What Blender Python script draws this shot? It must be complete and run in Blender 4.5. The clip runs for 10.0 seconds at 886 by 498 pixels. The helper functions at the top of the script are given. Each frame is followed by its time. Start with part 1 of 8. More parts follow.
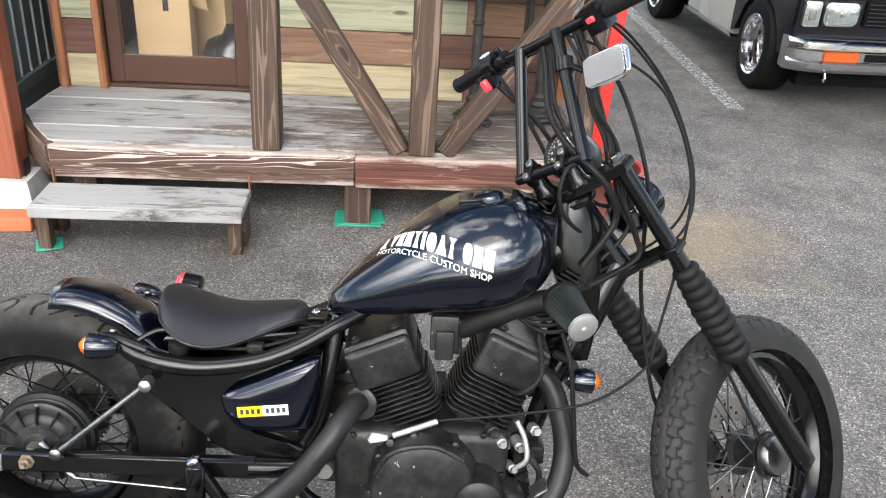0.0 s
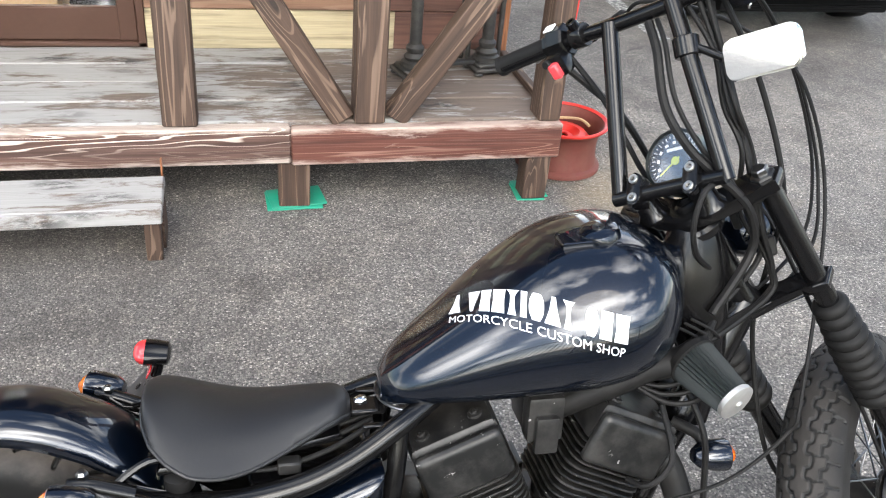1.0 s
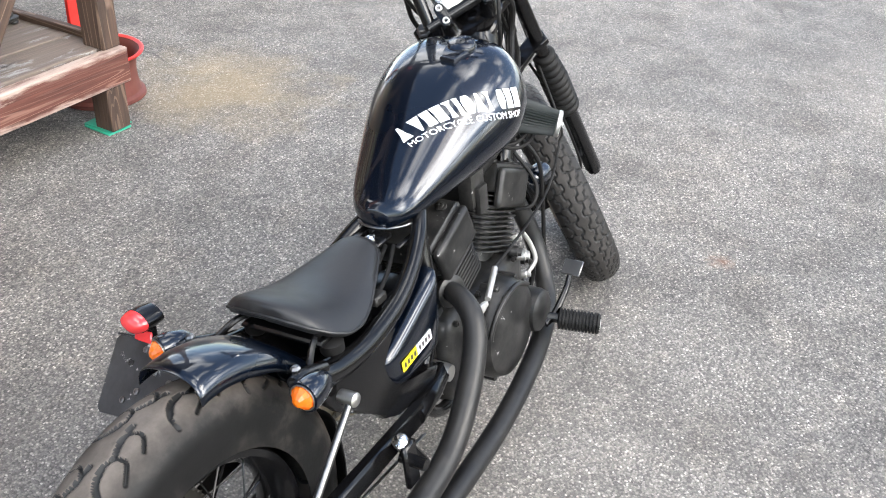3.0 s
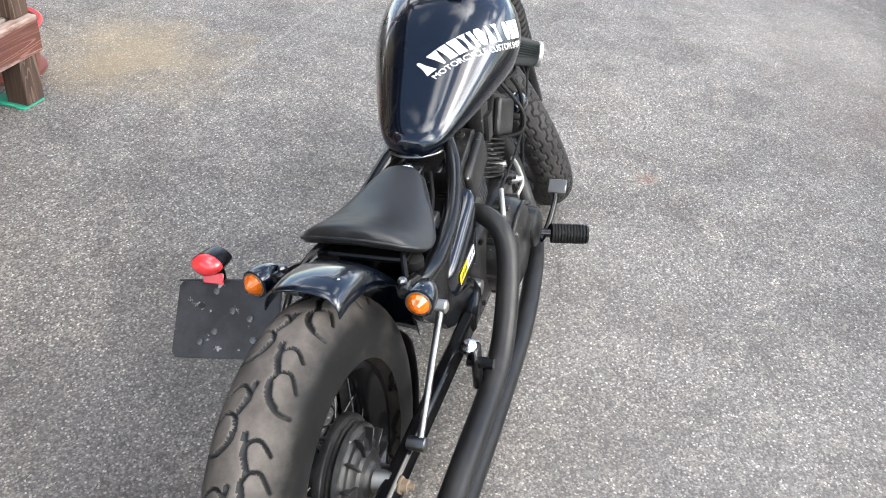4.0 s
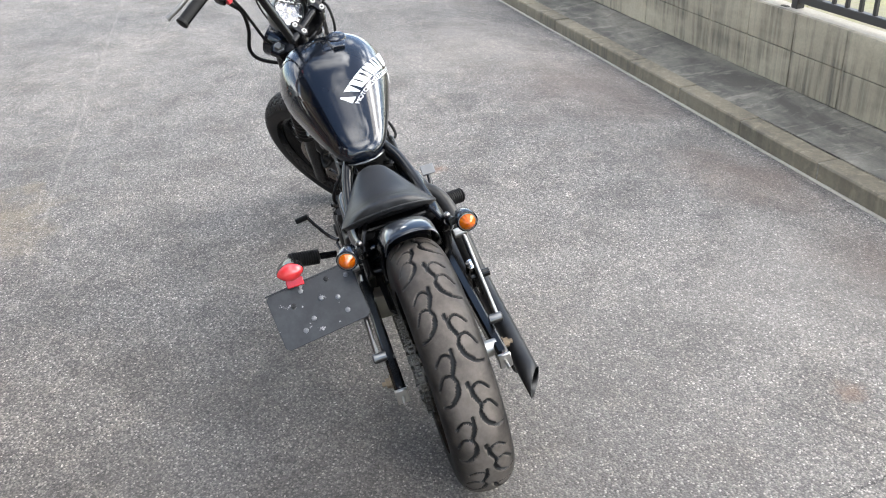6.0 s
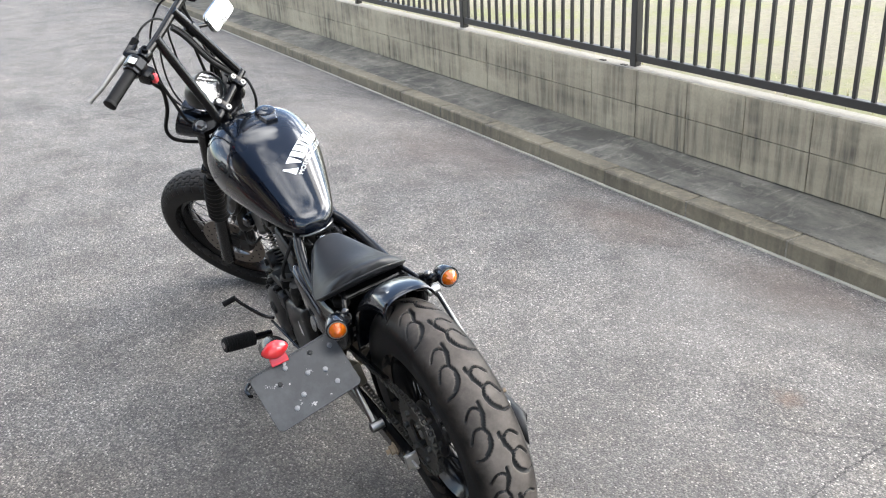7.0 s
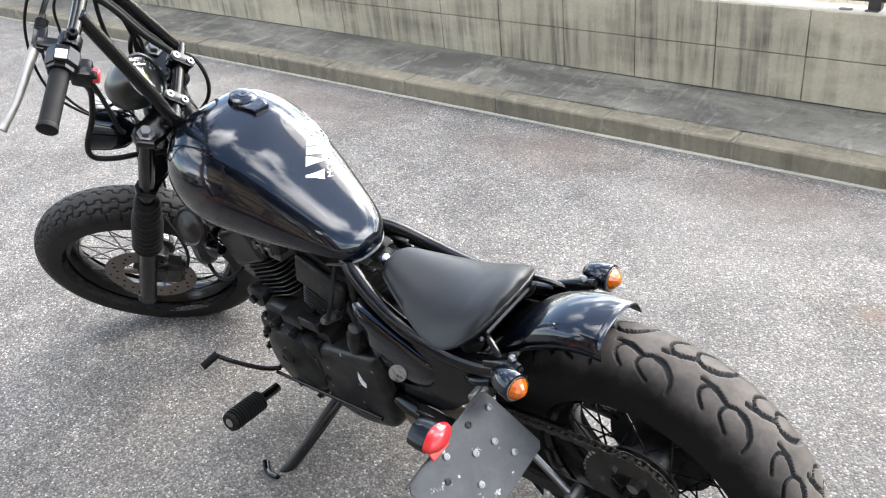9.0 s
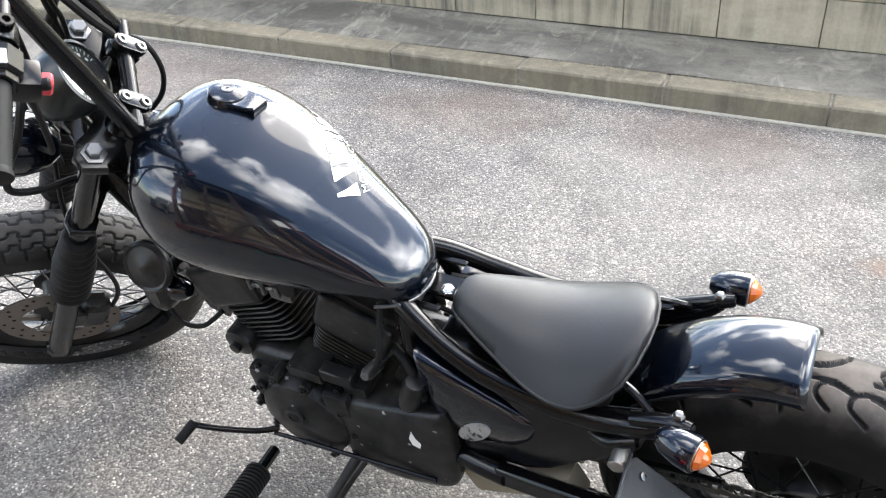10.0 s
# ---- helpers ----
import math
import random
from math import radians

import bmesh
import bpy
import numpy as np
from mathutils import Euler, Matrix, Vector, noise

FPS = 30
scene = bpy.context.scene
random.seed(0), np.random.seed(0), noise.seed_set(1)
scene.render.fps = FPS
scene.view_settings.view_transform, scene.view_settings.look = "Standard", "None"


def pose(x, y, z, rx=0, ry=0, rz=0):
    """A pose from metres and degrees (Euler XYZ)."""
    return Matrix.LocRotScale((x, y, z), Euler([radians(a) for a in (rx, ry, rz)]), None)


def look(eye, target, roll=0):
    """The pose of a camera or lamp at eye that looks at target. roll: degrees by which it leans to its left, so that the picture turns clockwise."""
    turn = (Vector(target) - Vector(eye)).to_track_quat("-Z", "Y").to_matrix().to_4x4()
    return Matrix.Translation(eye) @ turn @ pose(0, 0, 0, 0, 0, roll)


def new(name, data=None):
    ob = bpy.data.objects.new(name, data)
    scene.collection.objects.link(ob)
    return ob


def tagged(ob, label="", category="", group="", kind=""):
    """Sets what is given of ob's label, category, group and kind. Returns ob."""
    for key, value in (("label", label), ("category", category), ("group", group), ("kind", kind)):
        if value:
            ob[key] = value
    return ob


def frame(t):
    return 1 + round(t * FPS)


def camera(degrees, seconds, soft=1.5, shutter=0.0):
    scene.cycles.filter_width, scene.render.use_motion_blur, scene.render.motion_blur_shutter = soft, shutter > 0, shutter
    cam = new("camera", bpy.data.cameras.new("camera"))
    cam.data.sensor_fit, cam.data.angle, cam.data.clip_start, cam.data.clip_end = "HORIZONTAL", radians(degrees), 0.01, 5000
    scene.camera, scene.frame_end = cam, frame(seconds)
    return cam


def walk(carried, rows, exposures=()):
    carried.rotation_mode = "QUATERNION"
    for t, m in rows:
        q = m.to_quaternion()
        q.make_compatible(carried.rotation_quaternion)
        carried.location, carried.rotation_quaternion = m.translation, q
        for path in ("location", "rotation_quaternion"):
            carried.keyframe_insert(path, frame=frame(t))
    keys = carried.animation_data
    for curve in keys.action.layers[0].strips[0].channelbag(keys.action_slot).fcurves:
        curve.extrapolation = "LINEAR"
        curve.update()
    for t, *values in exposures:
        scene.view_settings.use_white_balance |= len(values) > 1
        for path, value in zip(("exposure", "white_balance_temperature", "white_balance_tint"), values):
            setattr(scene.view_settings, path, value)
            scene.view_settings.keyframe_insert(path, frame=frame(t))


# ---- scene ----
# ---- camera and walk ----
cam = camera(54.9, 10.0, 1.1)
PATH = [
    (0, (0.097, 0.05, 1.591), (0.23, 1.829, 0.688), 3.6),
    (0.5, (-0.07, 0.364, 1.567), (0.126, 2.08, 0.558), 3.6),
    (1, (-0.225, 0.645, 1.533), (0.234, 2.288, 0.489), 5.3),
    (1.5, (-0.379, 0.85, 1.505), (0.534, 2.24, 0.395), 7.8),
    (1.9, (-0.62, 0.945, 1.532), (0.642, 2.033, 0.426), 7.4),
    (2, (-0.691, 0.933, 1.534), (0.63, 1.959, 0.437), 6.8),
    (2.5, (-0.984, 0.883, 1.514), (0.465, 1.731, 0.426), 4.4),
    (3, (-1.268, 0.93, 1.52), (0.242, 1.648, 0.424), 4.3),
    (3.2, (-1.39, 0.99, 1.499), (0.159, 1.619, 0.402), 5.1),
    (4.3, (-1.63, 1.368, 1.485), (0.0, 1.565, 0.344), 5.2),
    (4.5, (-1.69, 1.454, 1.471), (-0.05, 1.53, 0.329), 4.4),
    (5, (-1.909, 1.685, 1.493), (-0.283, 1.543, 0.338), 1.1),
    (5.2, (-2.018, 1.745, 1.5), (-0.384, 1.564, 0.362), -1.0),
    (6.3, (-2.314, 2.18, 1.546), (-0.6, 1.613, 0.684), -3.9),
    (6.5, (-2.304, 2.271, 1.545), (-0.621, 1.593, 0.704), -3.3),
    (7, (-2.154, 2.439, 1.53), (-0.551, 1.56, 0.718), -3.5),
    (7.5, (-1.941, 2.6, 1.534), (-0.462, 1.556, 0.685), -5.2),
    (8, (-1.714, 2.737, 1.537), (-0.411, 1.544, 0.599), -7.4),
    (8.5, (-1.44, 2.732, 1.513), (-0.225, 1.486, 0.528), -8.0),
    (9, (-1.159, 2.712, 1.495), (0.0, 1.432, 0.485), -6.6),
    (9.5, (-0.814, 2.694, 1.476), (0.156, 1.319, 0.394), -5.6),
    (10, (-0.552, 2.619, 1.448), (0.209, 1.179, 0.288), -4.7),
]
EXPOSURES = [(0, 1.08), (1.0, 1.28), (2.5, 1.48), (5.0, 1.36), (6.5, 1.30), (7.5, 1.33), (8.5, 1.56), (10, 1.80)]
walk(cam, [(t, look(eye, target, roll)) for t, eye, target, roll in PATH], EXPOSURES)

# ---- sky and sun: bright hazy daylight with broken cloud ----
SUN_EL, SUN_AZ = 41.0, 192.0        # degrees; azimuth counted from +y towards +x
sun_from = Vector((math.sin(radians(SUN_AZ)) * math.cos(radians(SUN_EL)),
                   math.cos(radians(SUN_AZ)) * math.cos(radians(SUN_EL)), math.sin(radians(SUN_EL))))
sun = new("sun", bpy.data.lights.new("sun", "SUN"))
sun.data.energy, sun.data.angle, sun.data.color = 0.72, radians(40), (1.0, 0.90, 0.73)
sun.matrix_world = look(sun_from * 30, (0, 0, 0))

world = bpy.data.worlds.new("sky")
scene.world = world
world.use_nodes = True
wn, wl = world.node_tree.nodes, world.node_tree.links
wn.clear()
w_out, w_bg = wn.new("ShaderNodeOutputWorld"), wn.new("ShaderNodeBackground")
sky = wn.new("ShaderNodeTexSky")
sky.sky_type, sky.sun_disc = "NISHITA", False
sky.sun_elevation, sky.sun_rotation = radians(SUN_EL), radians(SUN_AZ)
sky.air_density, sky.dust_density = 1.0, 0.5
w_co = wn.new("ShaderNodeTexCoord")
w_map = wn.new("ShaderNodeMapping")
w_map.inputs["Scale"].default_value = (1.0, 1.0, 2.2)
w_map.inputs["Location"].default_value = (0.4, 3.3, 0.3)
w_noise = wn.new("ShaderNodeTexNoise")
w_noise.inputs["Scale"].default_value, w_noise.inputs["Detail"].default_value = 1.9, 5.0
w_noise.inputs["Roughness"].default_value = 0.5
w_ramp = wn.new("ShaderNodeValToRGB")
w_ramp.color_ramp.elements[0].position, w_ramp.color_ramp.elements[1].position = 0.49, 0.72
w_ramp.color_ramp.elements[0].color = (0.012, 0.012, 0.012, 1)     # thin high veil between the clouds
w_mix = wn.new("ShaderNodeMix")
w_mix.data_type = "RGBA"
wl.new(w_co.outputs["Generated"], w_map.inputs["Vector"])
wl.new(w_map.outputs["Vector"], w_noise.inputs["Vector"])
wl.new(w_noise.outputs["Fac"], w_ramp.inputs["Fac"])
# cloud near the sun is brighter, lit through
w_dot = wn.new("ShaderNodeVectorMath")
w_dot.operation = "DOT_PRODUCT"
w_dot.inputs[1].default_value = sun_from
w_glow = wn.new("ShaderNodeMapRange")
w_glow.interpolation_type = "SMOOTHERSTEP"
for key, value in (("From Min", 0.35), ("From Max", 1.0), ("To Min", 1.05), ("To Max", 4.2)):
    w_glow.inputs[key].default_value = value
w_lit = wn.new("ShaderNodeVectorMath")
w_lit.operation = "SCALE"
w_lit.inputs[0].default_value = (17.2, 17.0, 16.5)      # sunlit cloud, on the sky texture's scale
wl.new(w_co.outputs["Generated"], w_dot.inputs[0])
wl.new(w_dot.outputs["Value"], w_glow.inputs["Value"])
wl.new(w_glow.outputs["Result"], w_lit.inputs["Scale"])
wl.new(w_lit.outputs["Vector"], w_mix.inputs["B"])
wl.new(w_ramp.outputs["Color"], w_mix.inputs["Factor"])
wl.new(sky.outputs["Color"], w_mix.inputs["A"])
wl.new(w_mix.outputs["Result"], w_bg.inputs["Color"])
wl.new(w_bg.outputs["Background"], w_out.inputs["Surface"])
w_bg.inputs["Strength"].default_value = 0.15

# ---- materials ----
class Nodes:
    """A small builder round one node material."""

    def __init__(self, name):
        self.m = bpy.data.materials.new(name)
        self.m.use_nodes = True
        self.t = self.m.node_tree
        self.b = self.t.nodes["Principled BSDF"]

    def add(self, kind, **values):
        n = self.t.nodes.new(kind)
        for key, value in values.items():
            n.inputs[key.replace("_", " ")].default_value = value
        return n

    def join(self, a, b):
        self.t.links.new(a, b)

    def coords(self, scale=(1, 1, 1), shuffle=True, location=(0, 0, 0)):
        co = self.add("ShaderNodeTexCoord")
        mp = self.add("ShaderNodeMapping")
        mp.inputs["Scale"].default_value = scale
        mp.inputs["Location"].default_value = location
        src = co.outputs["Object"]
        if shuffle:
            info = self.add("ShaderNodeObjectInfo")
            mul = self.add("ShaderNodeMath")
            mul.operation = "MULTIPLY"
            mul.inputs[1].default_value = 37.0
            self.join(info.outputs["Random"], mul.inputs[0])
            plus = self.add("ShaderNodeVectorMath")
            self.join(src, plus.inputs[0])
            self.join(mul.outputs[0], plus.inputs[1])
            src = plus.outputs[0]
        self.join(src, mp.inputs["Vector"])
        return mp.outputs["Vector"]

    def noise(self, vec, scale, detail=4.0, rough=0.55, distort=0.0):
        n = self.add("ShaderNodeTexNoise", Scale=scale, Detail=detail, Roughness=rough, Distortion=distort)
        self.join(vec, n.inputs["Vector"])
        return n.outputs["Fac"]

    def voronoi(self, vec, scale, feature="F1"):
        n = self.add("ShaderNodeTexVoronoi", Scale=scale)
        n.feature = feature
        self.join(vec, n.inputs["Vector"])
        return n

    def ramp(self, fac, *stops):
        n = self.add("ShaderNodeValToRGB")
        el = n.color_ramp.elements
        while len(el) < len(stops):
            el.new(0.5)
        for e, (pos, col) in zip(el, stops):
            e.position = pos
            e.color = (*col, 1) if not isinstance(col, (int, float)) else (col, col, col, 1)
        self.join(fac, n.inputs["Fac"])
        return n.outputs["Color"]

    def math(self, op, a, b=0.0, clamp=False):
        n = self.add("ShaderNodeMath")
        n.operation, n.use_clamp = op, clamp
        for i, v in enumerate((a, b)):
            if isinstance(v, (int, float)):
                n.inputs[i].default_value = v
            else:
                self.join(v, n.inputs[i])
        return n.outputs[0]

    def mix(self, fac, a, b, blend="MIX"):
        n = self.add("ShaderNodeMix")
        n.data_type, n.blend_type = "RGBA", blend
        for key, v in (("Factor", fac), ("A", a), ("B", b)):
            if isinstance(v, (int, float)):
                n.inputs[key].default_value = v
            elif isinstance(v, tuple):
                n.inputs[key].default_value = (*v, 1)
            else:
                self.join(v, n.inputs[key])
        return n.outputs["Result"]

    def bump(self, height, strength=0.3, distance=0.002, under=None):
        n = self.add("ShaderNodeBump", Strength=strength, Distance=distance)
        self.join(height, n.inputs["Height"])
        if under is not None:
            self.join(under, n.inputs["Normal"])
        self.join(n.outputs["Normal"], self.b.inputs["Normal"])
        return n.outputs["Normal"]

    def put(self, key, v):
        if isinstance(v, (int, float)):
            self.b.inputs[key].default_value = v
        elif isinstance(v, tuple):
            self.b.inputs[key].default_value = (*v, 1)
        else:
            self.join(v, self.b.inputs[key])


def plain(name, col, rough=0.5, metal=0.0, vary=0.25, scale=30.0, bump=0.0, coat=0.0, dust=0.0, dust_col=(0.2, 0.18, 0.15), wear=0.0, wear_col=(0.4, 0.4, 0.4), shine=0.5):
    """Paint, metal, rubber, plastic: a colour with grain at two scales, dust and worn spots."""
    k = Nodes(name)
    vec = k.coords()
    fine, broad = k.noise(vec, scale, 6), k.noise(vec, scale * 0.17, 3)
    lo, hi = tuple(c * (1 - vary) for c in col), tuple(min(1, c * (1 + vary)) for c in col)
    c = k.mix(k.math("MULTIPLY", k.math("ADD", fine, broad), 0.5), lo, hi)
    if dust:
        d = k.ramp(k.noise(vec, scale * 0.4, 8, 0.7), (0.42, 0.0), (0.75, 1.0))
        c = k.mix(k.math("MULTIPLY", d, dust), c, dust_col)
    if wear:
        w = k.ramp(k.noise(vec, scale * 1.3, 5, 0.6), (0.70 - wear, 0.0), (0.73 - wear, 1.0))
        c = k.mix(w, c, wear_col)
    k.put("Base Color", c)
    k.put("Metallic", metal)
    k.b.inputs["Specular IOR Level"].default_value = shine
    k.put("Roughness", k.math("ADD", k.math("MULTIPLY", broad, 0.16), rough - 0.08, True))
    if coat:
        k.put("Coat Weight", coat)
        k.put("Coat Roughness", 0.03)
        k.b.inputs["Coat IOR"].default_value = 1.55
    if bump:
        k.bump(fine, bump, 0.0015)
    return k.m


def tyre_rubber(name, side, crown, band):
    """Black sidewalls, a dusty worn crown."""
    k = Nodes(name)
    vec = k.coords(shuffle=False)
    at = k.add("ShaderNodeSeparateXYZ")
    k.join(vec, at.inputs[0])
    off = k.math("ADD", k.math("ABSOLUTE", at.outputs["Y"]), k.math("MULTIPLY", k.math("SUBTRACT", k.noise(vec, 14.0, 6, 0.65), 0.5), 0.05))
    worn = k.ramp(off, (band - 0.02, 1.0), (band + 0.02, 0.0))
    dusty = k.mix(k.ramp(k.noise(vec, 9.0, 8, 0.7), (0.38, 0.0), (0.66, 1.0)), tuple(0.5 * c for c in crown), crown)
    c = k.mix(k.math("MULTIPLY", worn, 0.85), k.mix(k.noise(vec, 35.0, 5), tuple(0.7 * c for c in side), tuple(1.3 * c for c in side)), dusty)
    k.put("Base Color", c)
    k.put("Roughness", k.math("ADD", 0.42, k.math("MULTIPLY", worn, 0.2)))
    k.b.inputs["Specular IOR Level"].default_value = 0.11
    k.bump(k.noise(vec, 120.0, 6, 0.7), 0.2, 0.0015)
    return k.m


def asphalt():
    k = Nodes("asphalt")
    vec = k.coords(shuffle=False)
    stones = k.voronoi(vec, 185.0)
    cell = k.add("ShaderNodeSeparateColor")
    k.join(stones.outputs["Color"], cell.inputs[0])
    tone = k.ramp(cell.outputs[0], (0.0, (0.040, 0.040, 0.040)), (0.32, (0.105, 0.103, 0.100)), (0.70, (0.19, 0.185, 0.177)), (0.93, (0.27, 0.262, 0.25)), (1.0, (0.52, 0.505, 0.48)))
    grit = k.noise(vec, 420.0, 3, 0.7)
    tone = k.mix(k.ramp(grit, (0.35, 0.0), (0.7, 0.28)), tone, (0.17, 0.168, 0.16))
    edge = k.ramp(stones.outputs["Distance"], (0.30, 0.0), (0.62, 1.0))
    tone = k.mix(k.math("MULTIPLY", edge, 0.42), tone, (0.035, 0.035, 0.035))
    # worn and dusty patches
    broad = k.noise(vec, 0.55, 5, 0.6, 0.4)
    middle = k.noise(vec, 3.2, 6, 0.65)
    tone = k.mix(k.ramp(broad, (0.36, 0.0), (0.66, 0.8)), tone, k.mix(1.0, tone, (1.5, 1.46, 1.40), "MULTIPLY"))
    tone = k.mix(k.ramp(middle, (0.44, 0.0), (0.66, 0.58)), tone, k.mix(1.0, tone, (0.44, 0.42, 0.405), "MULTIPLY"))
    tone = k.mix(k.ramp(k.noise(vec, 7.5, 6, 0.7), (0.50, 0.0), (0.70, 0.60)), tone, k.mix(1.0, tone, (1.55, 1.50, 1.42), "MULTIPLY"))
    # sandy wash by the shop's corner and small rust marks
    for (x, y), size, col, amount in (((1.45, 3.35), 0.55, (0.30, 0.23, 0.12), 0.42), ((1.297, 1.12), 0.055, (0.16, 0.07, 0.03), 0.55), ((-0.75, 0.50), 0.06, (0.16, 0.09, 0.05), 0.45),
                                      ((-0.9, 3.3), 0.9, (0.09, 0.085, 0.08), 0.3), ((-1.5, 0.35), 0.55, (0.06, 0.055, 0.05), 0.4), ((-0.55, 1.2), 1.6, (0.30, 0.29, 0.27), 0.16), ((-0.3, 0.1), 0.7, (0.33, 0.31, 0.28), 0.20), ((0.75, -0.20), 0.5, (0.12, 0.088, 0.070), 0.48), ((-0.2, -0.25), 0.45, (0.11, 0.08, 0.065), 0.5), ((-1.2, -0.2), 0.5, (0.12, 0.09, 0.075), 0.45), ((2.2, -0.1), 0.8, (0.13, 0.10, 0.085), 0.42), ((3.3, 0.3), 0.9, (0.30, 0.28, 0.25), 0.25)):
        mp = k.add("ShaderNodeVectorMath")
        mp.operation = "SUBTRACT"
        k.join(vec, mp.inputs[0])
        mp.inputs[1].default_value = (x, y, 0)
        ln = k.add("ShaderNodeVectorMath")
        ln.operation = "LENGTH"
        k.join(mp.outputs[0], ln.inputs[0])
        away = k.math("ADD", k.math("DIVIDE", ln.outputs["Value"], size), k.math("MULTIPLY", k.math("SUBTRACT", k.noise(vec, 2.2 / size, 5, 0.65), 0.5), 1.6))
        tone = k.mix(k.math("MULTIPLY", k.ramp(away, (0.2, 1.0), (1.0, 0.0)), amount), tone, col)
    # soft shade behind the motorcycle put into the tone; darker round the parked truck
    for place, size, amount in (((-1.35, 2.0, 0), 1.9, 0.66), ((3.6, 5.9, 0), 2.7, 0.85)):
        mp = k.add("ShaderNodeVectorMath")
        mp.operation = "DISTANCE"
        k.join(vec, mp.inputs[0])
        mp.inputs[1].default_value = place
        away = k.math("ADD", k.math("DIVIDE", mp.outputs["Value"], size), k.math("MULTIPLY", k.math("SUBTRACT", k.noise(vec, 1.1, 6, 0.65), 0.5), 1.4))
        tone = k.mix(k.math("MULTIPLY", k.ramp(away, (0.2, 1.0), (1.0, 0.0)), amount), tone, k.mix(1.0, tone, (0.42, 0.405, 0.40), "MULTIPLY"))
    # a pale seam along the forecourt
    at = k.add("ShaderNodeSeparateXYZ")
    k.join(vec, at.inputs[0])
    off = k.math("ABSOLUTE", k.math("ADD", k.math("SUBTRACT", k.math("ADD", at.outputs["Y"], k.math("MULTIPLY", at.outputs["X"], 0.026)), 2.905), k.math("MULTIPLY", k.math("SUBTRACT", k.noise(vec, 5.0, 5), 0.5), 0.05)))
    seam = k.math("MULTIPLY", k.ramp(off, (0.0, 1.0), (0.013, 0.0)), k.ramp(k.math("MULTIPLY", at.outputs["X"], 0.4), (0.30, 0.0), (0.6, 0.13)))
    tone = k.mix(seam, tone, (0.46, 0.44, 0.40))
    # long hair cracks
    wob = k.add("ShaderNodeTexNoise", Scale=3.0, Detail=6.0)
    k.join(vec, wob.inputs["Vector"])
    warp = k.mix(0.12, vec, wob.outputs["Color"])
    crack = k.voronoi(warp, 0.55, "DISTANCE_TO_EDGE")
    line = k.math("MULTIPLY", k.ramp(crack.outputs["Distance"], (0.0, 1.0), (0.0022, 0.0)), k.ramp(k.noise(vec, 0.8, 2), (0.5, 0.0), (0.6, 0.45)))
    # one open crack across the forecourt
    gap = k.math("ABSOLUTE", k.math("ADD", k.math("ADD", at.outputs["X"], k.math("MULTIPLY", at.outputs["Y"], 0.093)), k.math("ADD", 1.003, k.math("MULTIPLY", k.math("SUBTRACT", k.noise(vec, 3.3, 9, 0.72), 0.5), 0.16))))
    reach = k.math("MULTIPLY", k.ramp(at.outputs["Y"], (0.20, 0.0), (0.30, 1.0)), k.ramp(k.math("MULTIPLY", at.outputs["Y"], 0.5), (0.68, 1.0), (0.78, 0.0)))
    line = k.math("MAXIMUM", line, k.math("MULTIPLY", k.ramp(gap, (0.0012, 0.9), (0.0034, 0.0)), reach))
    tone = k.mix(line, tone, (0.02, 0.02, 0.02))
    tone = k.mix(1.0, tone, (1.0, 0.955, 0.92), "MULTIPLY")
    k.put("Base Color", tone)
    k.put("Roughness", k.math("ADD", 0.72, k.math("MULTIPLY", grit, 0.2)))
    h = k.math("SUBTRACT", k.math("MULTIPLY", cell.outputs[1], 0.6), k.math("MULTIPLY", stones.outputs["Distance"], 0.9))
    k.bump(k.math("SUBTRACT", h, line), 0.65, 0.004)
    return k.m


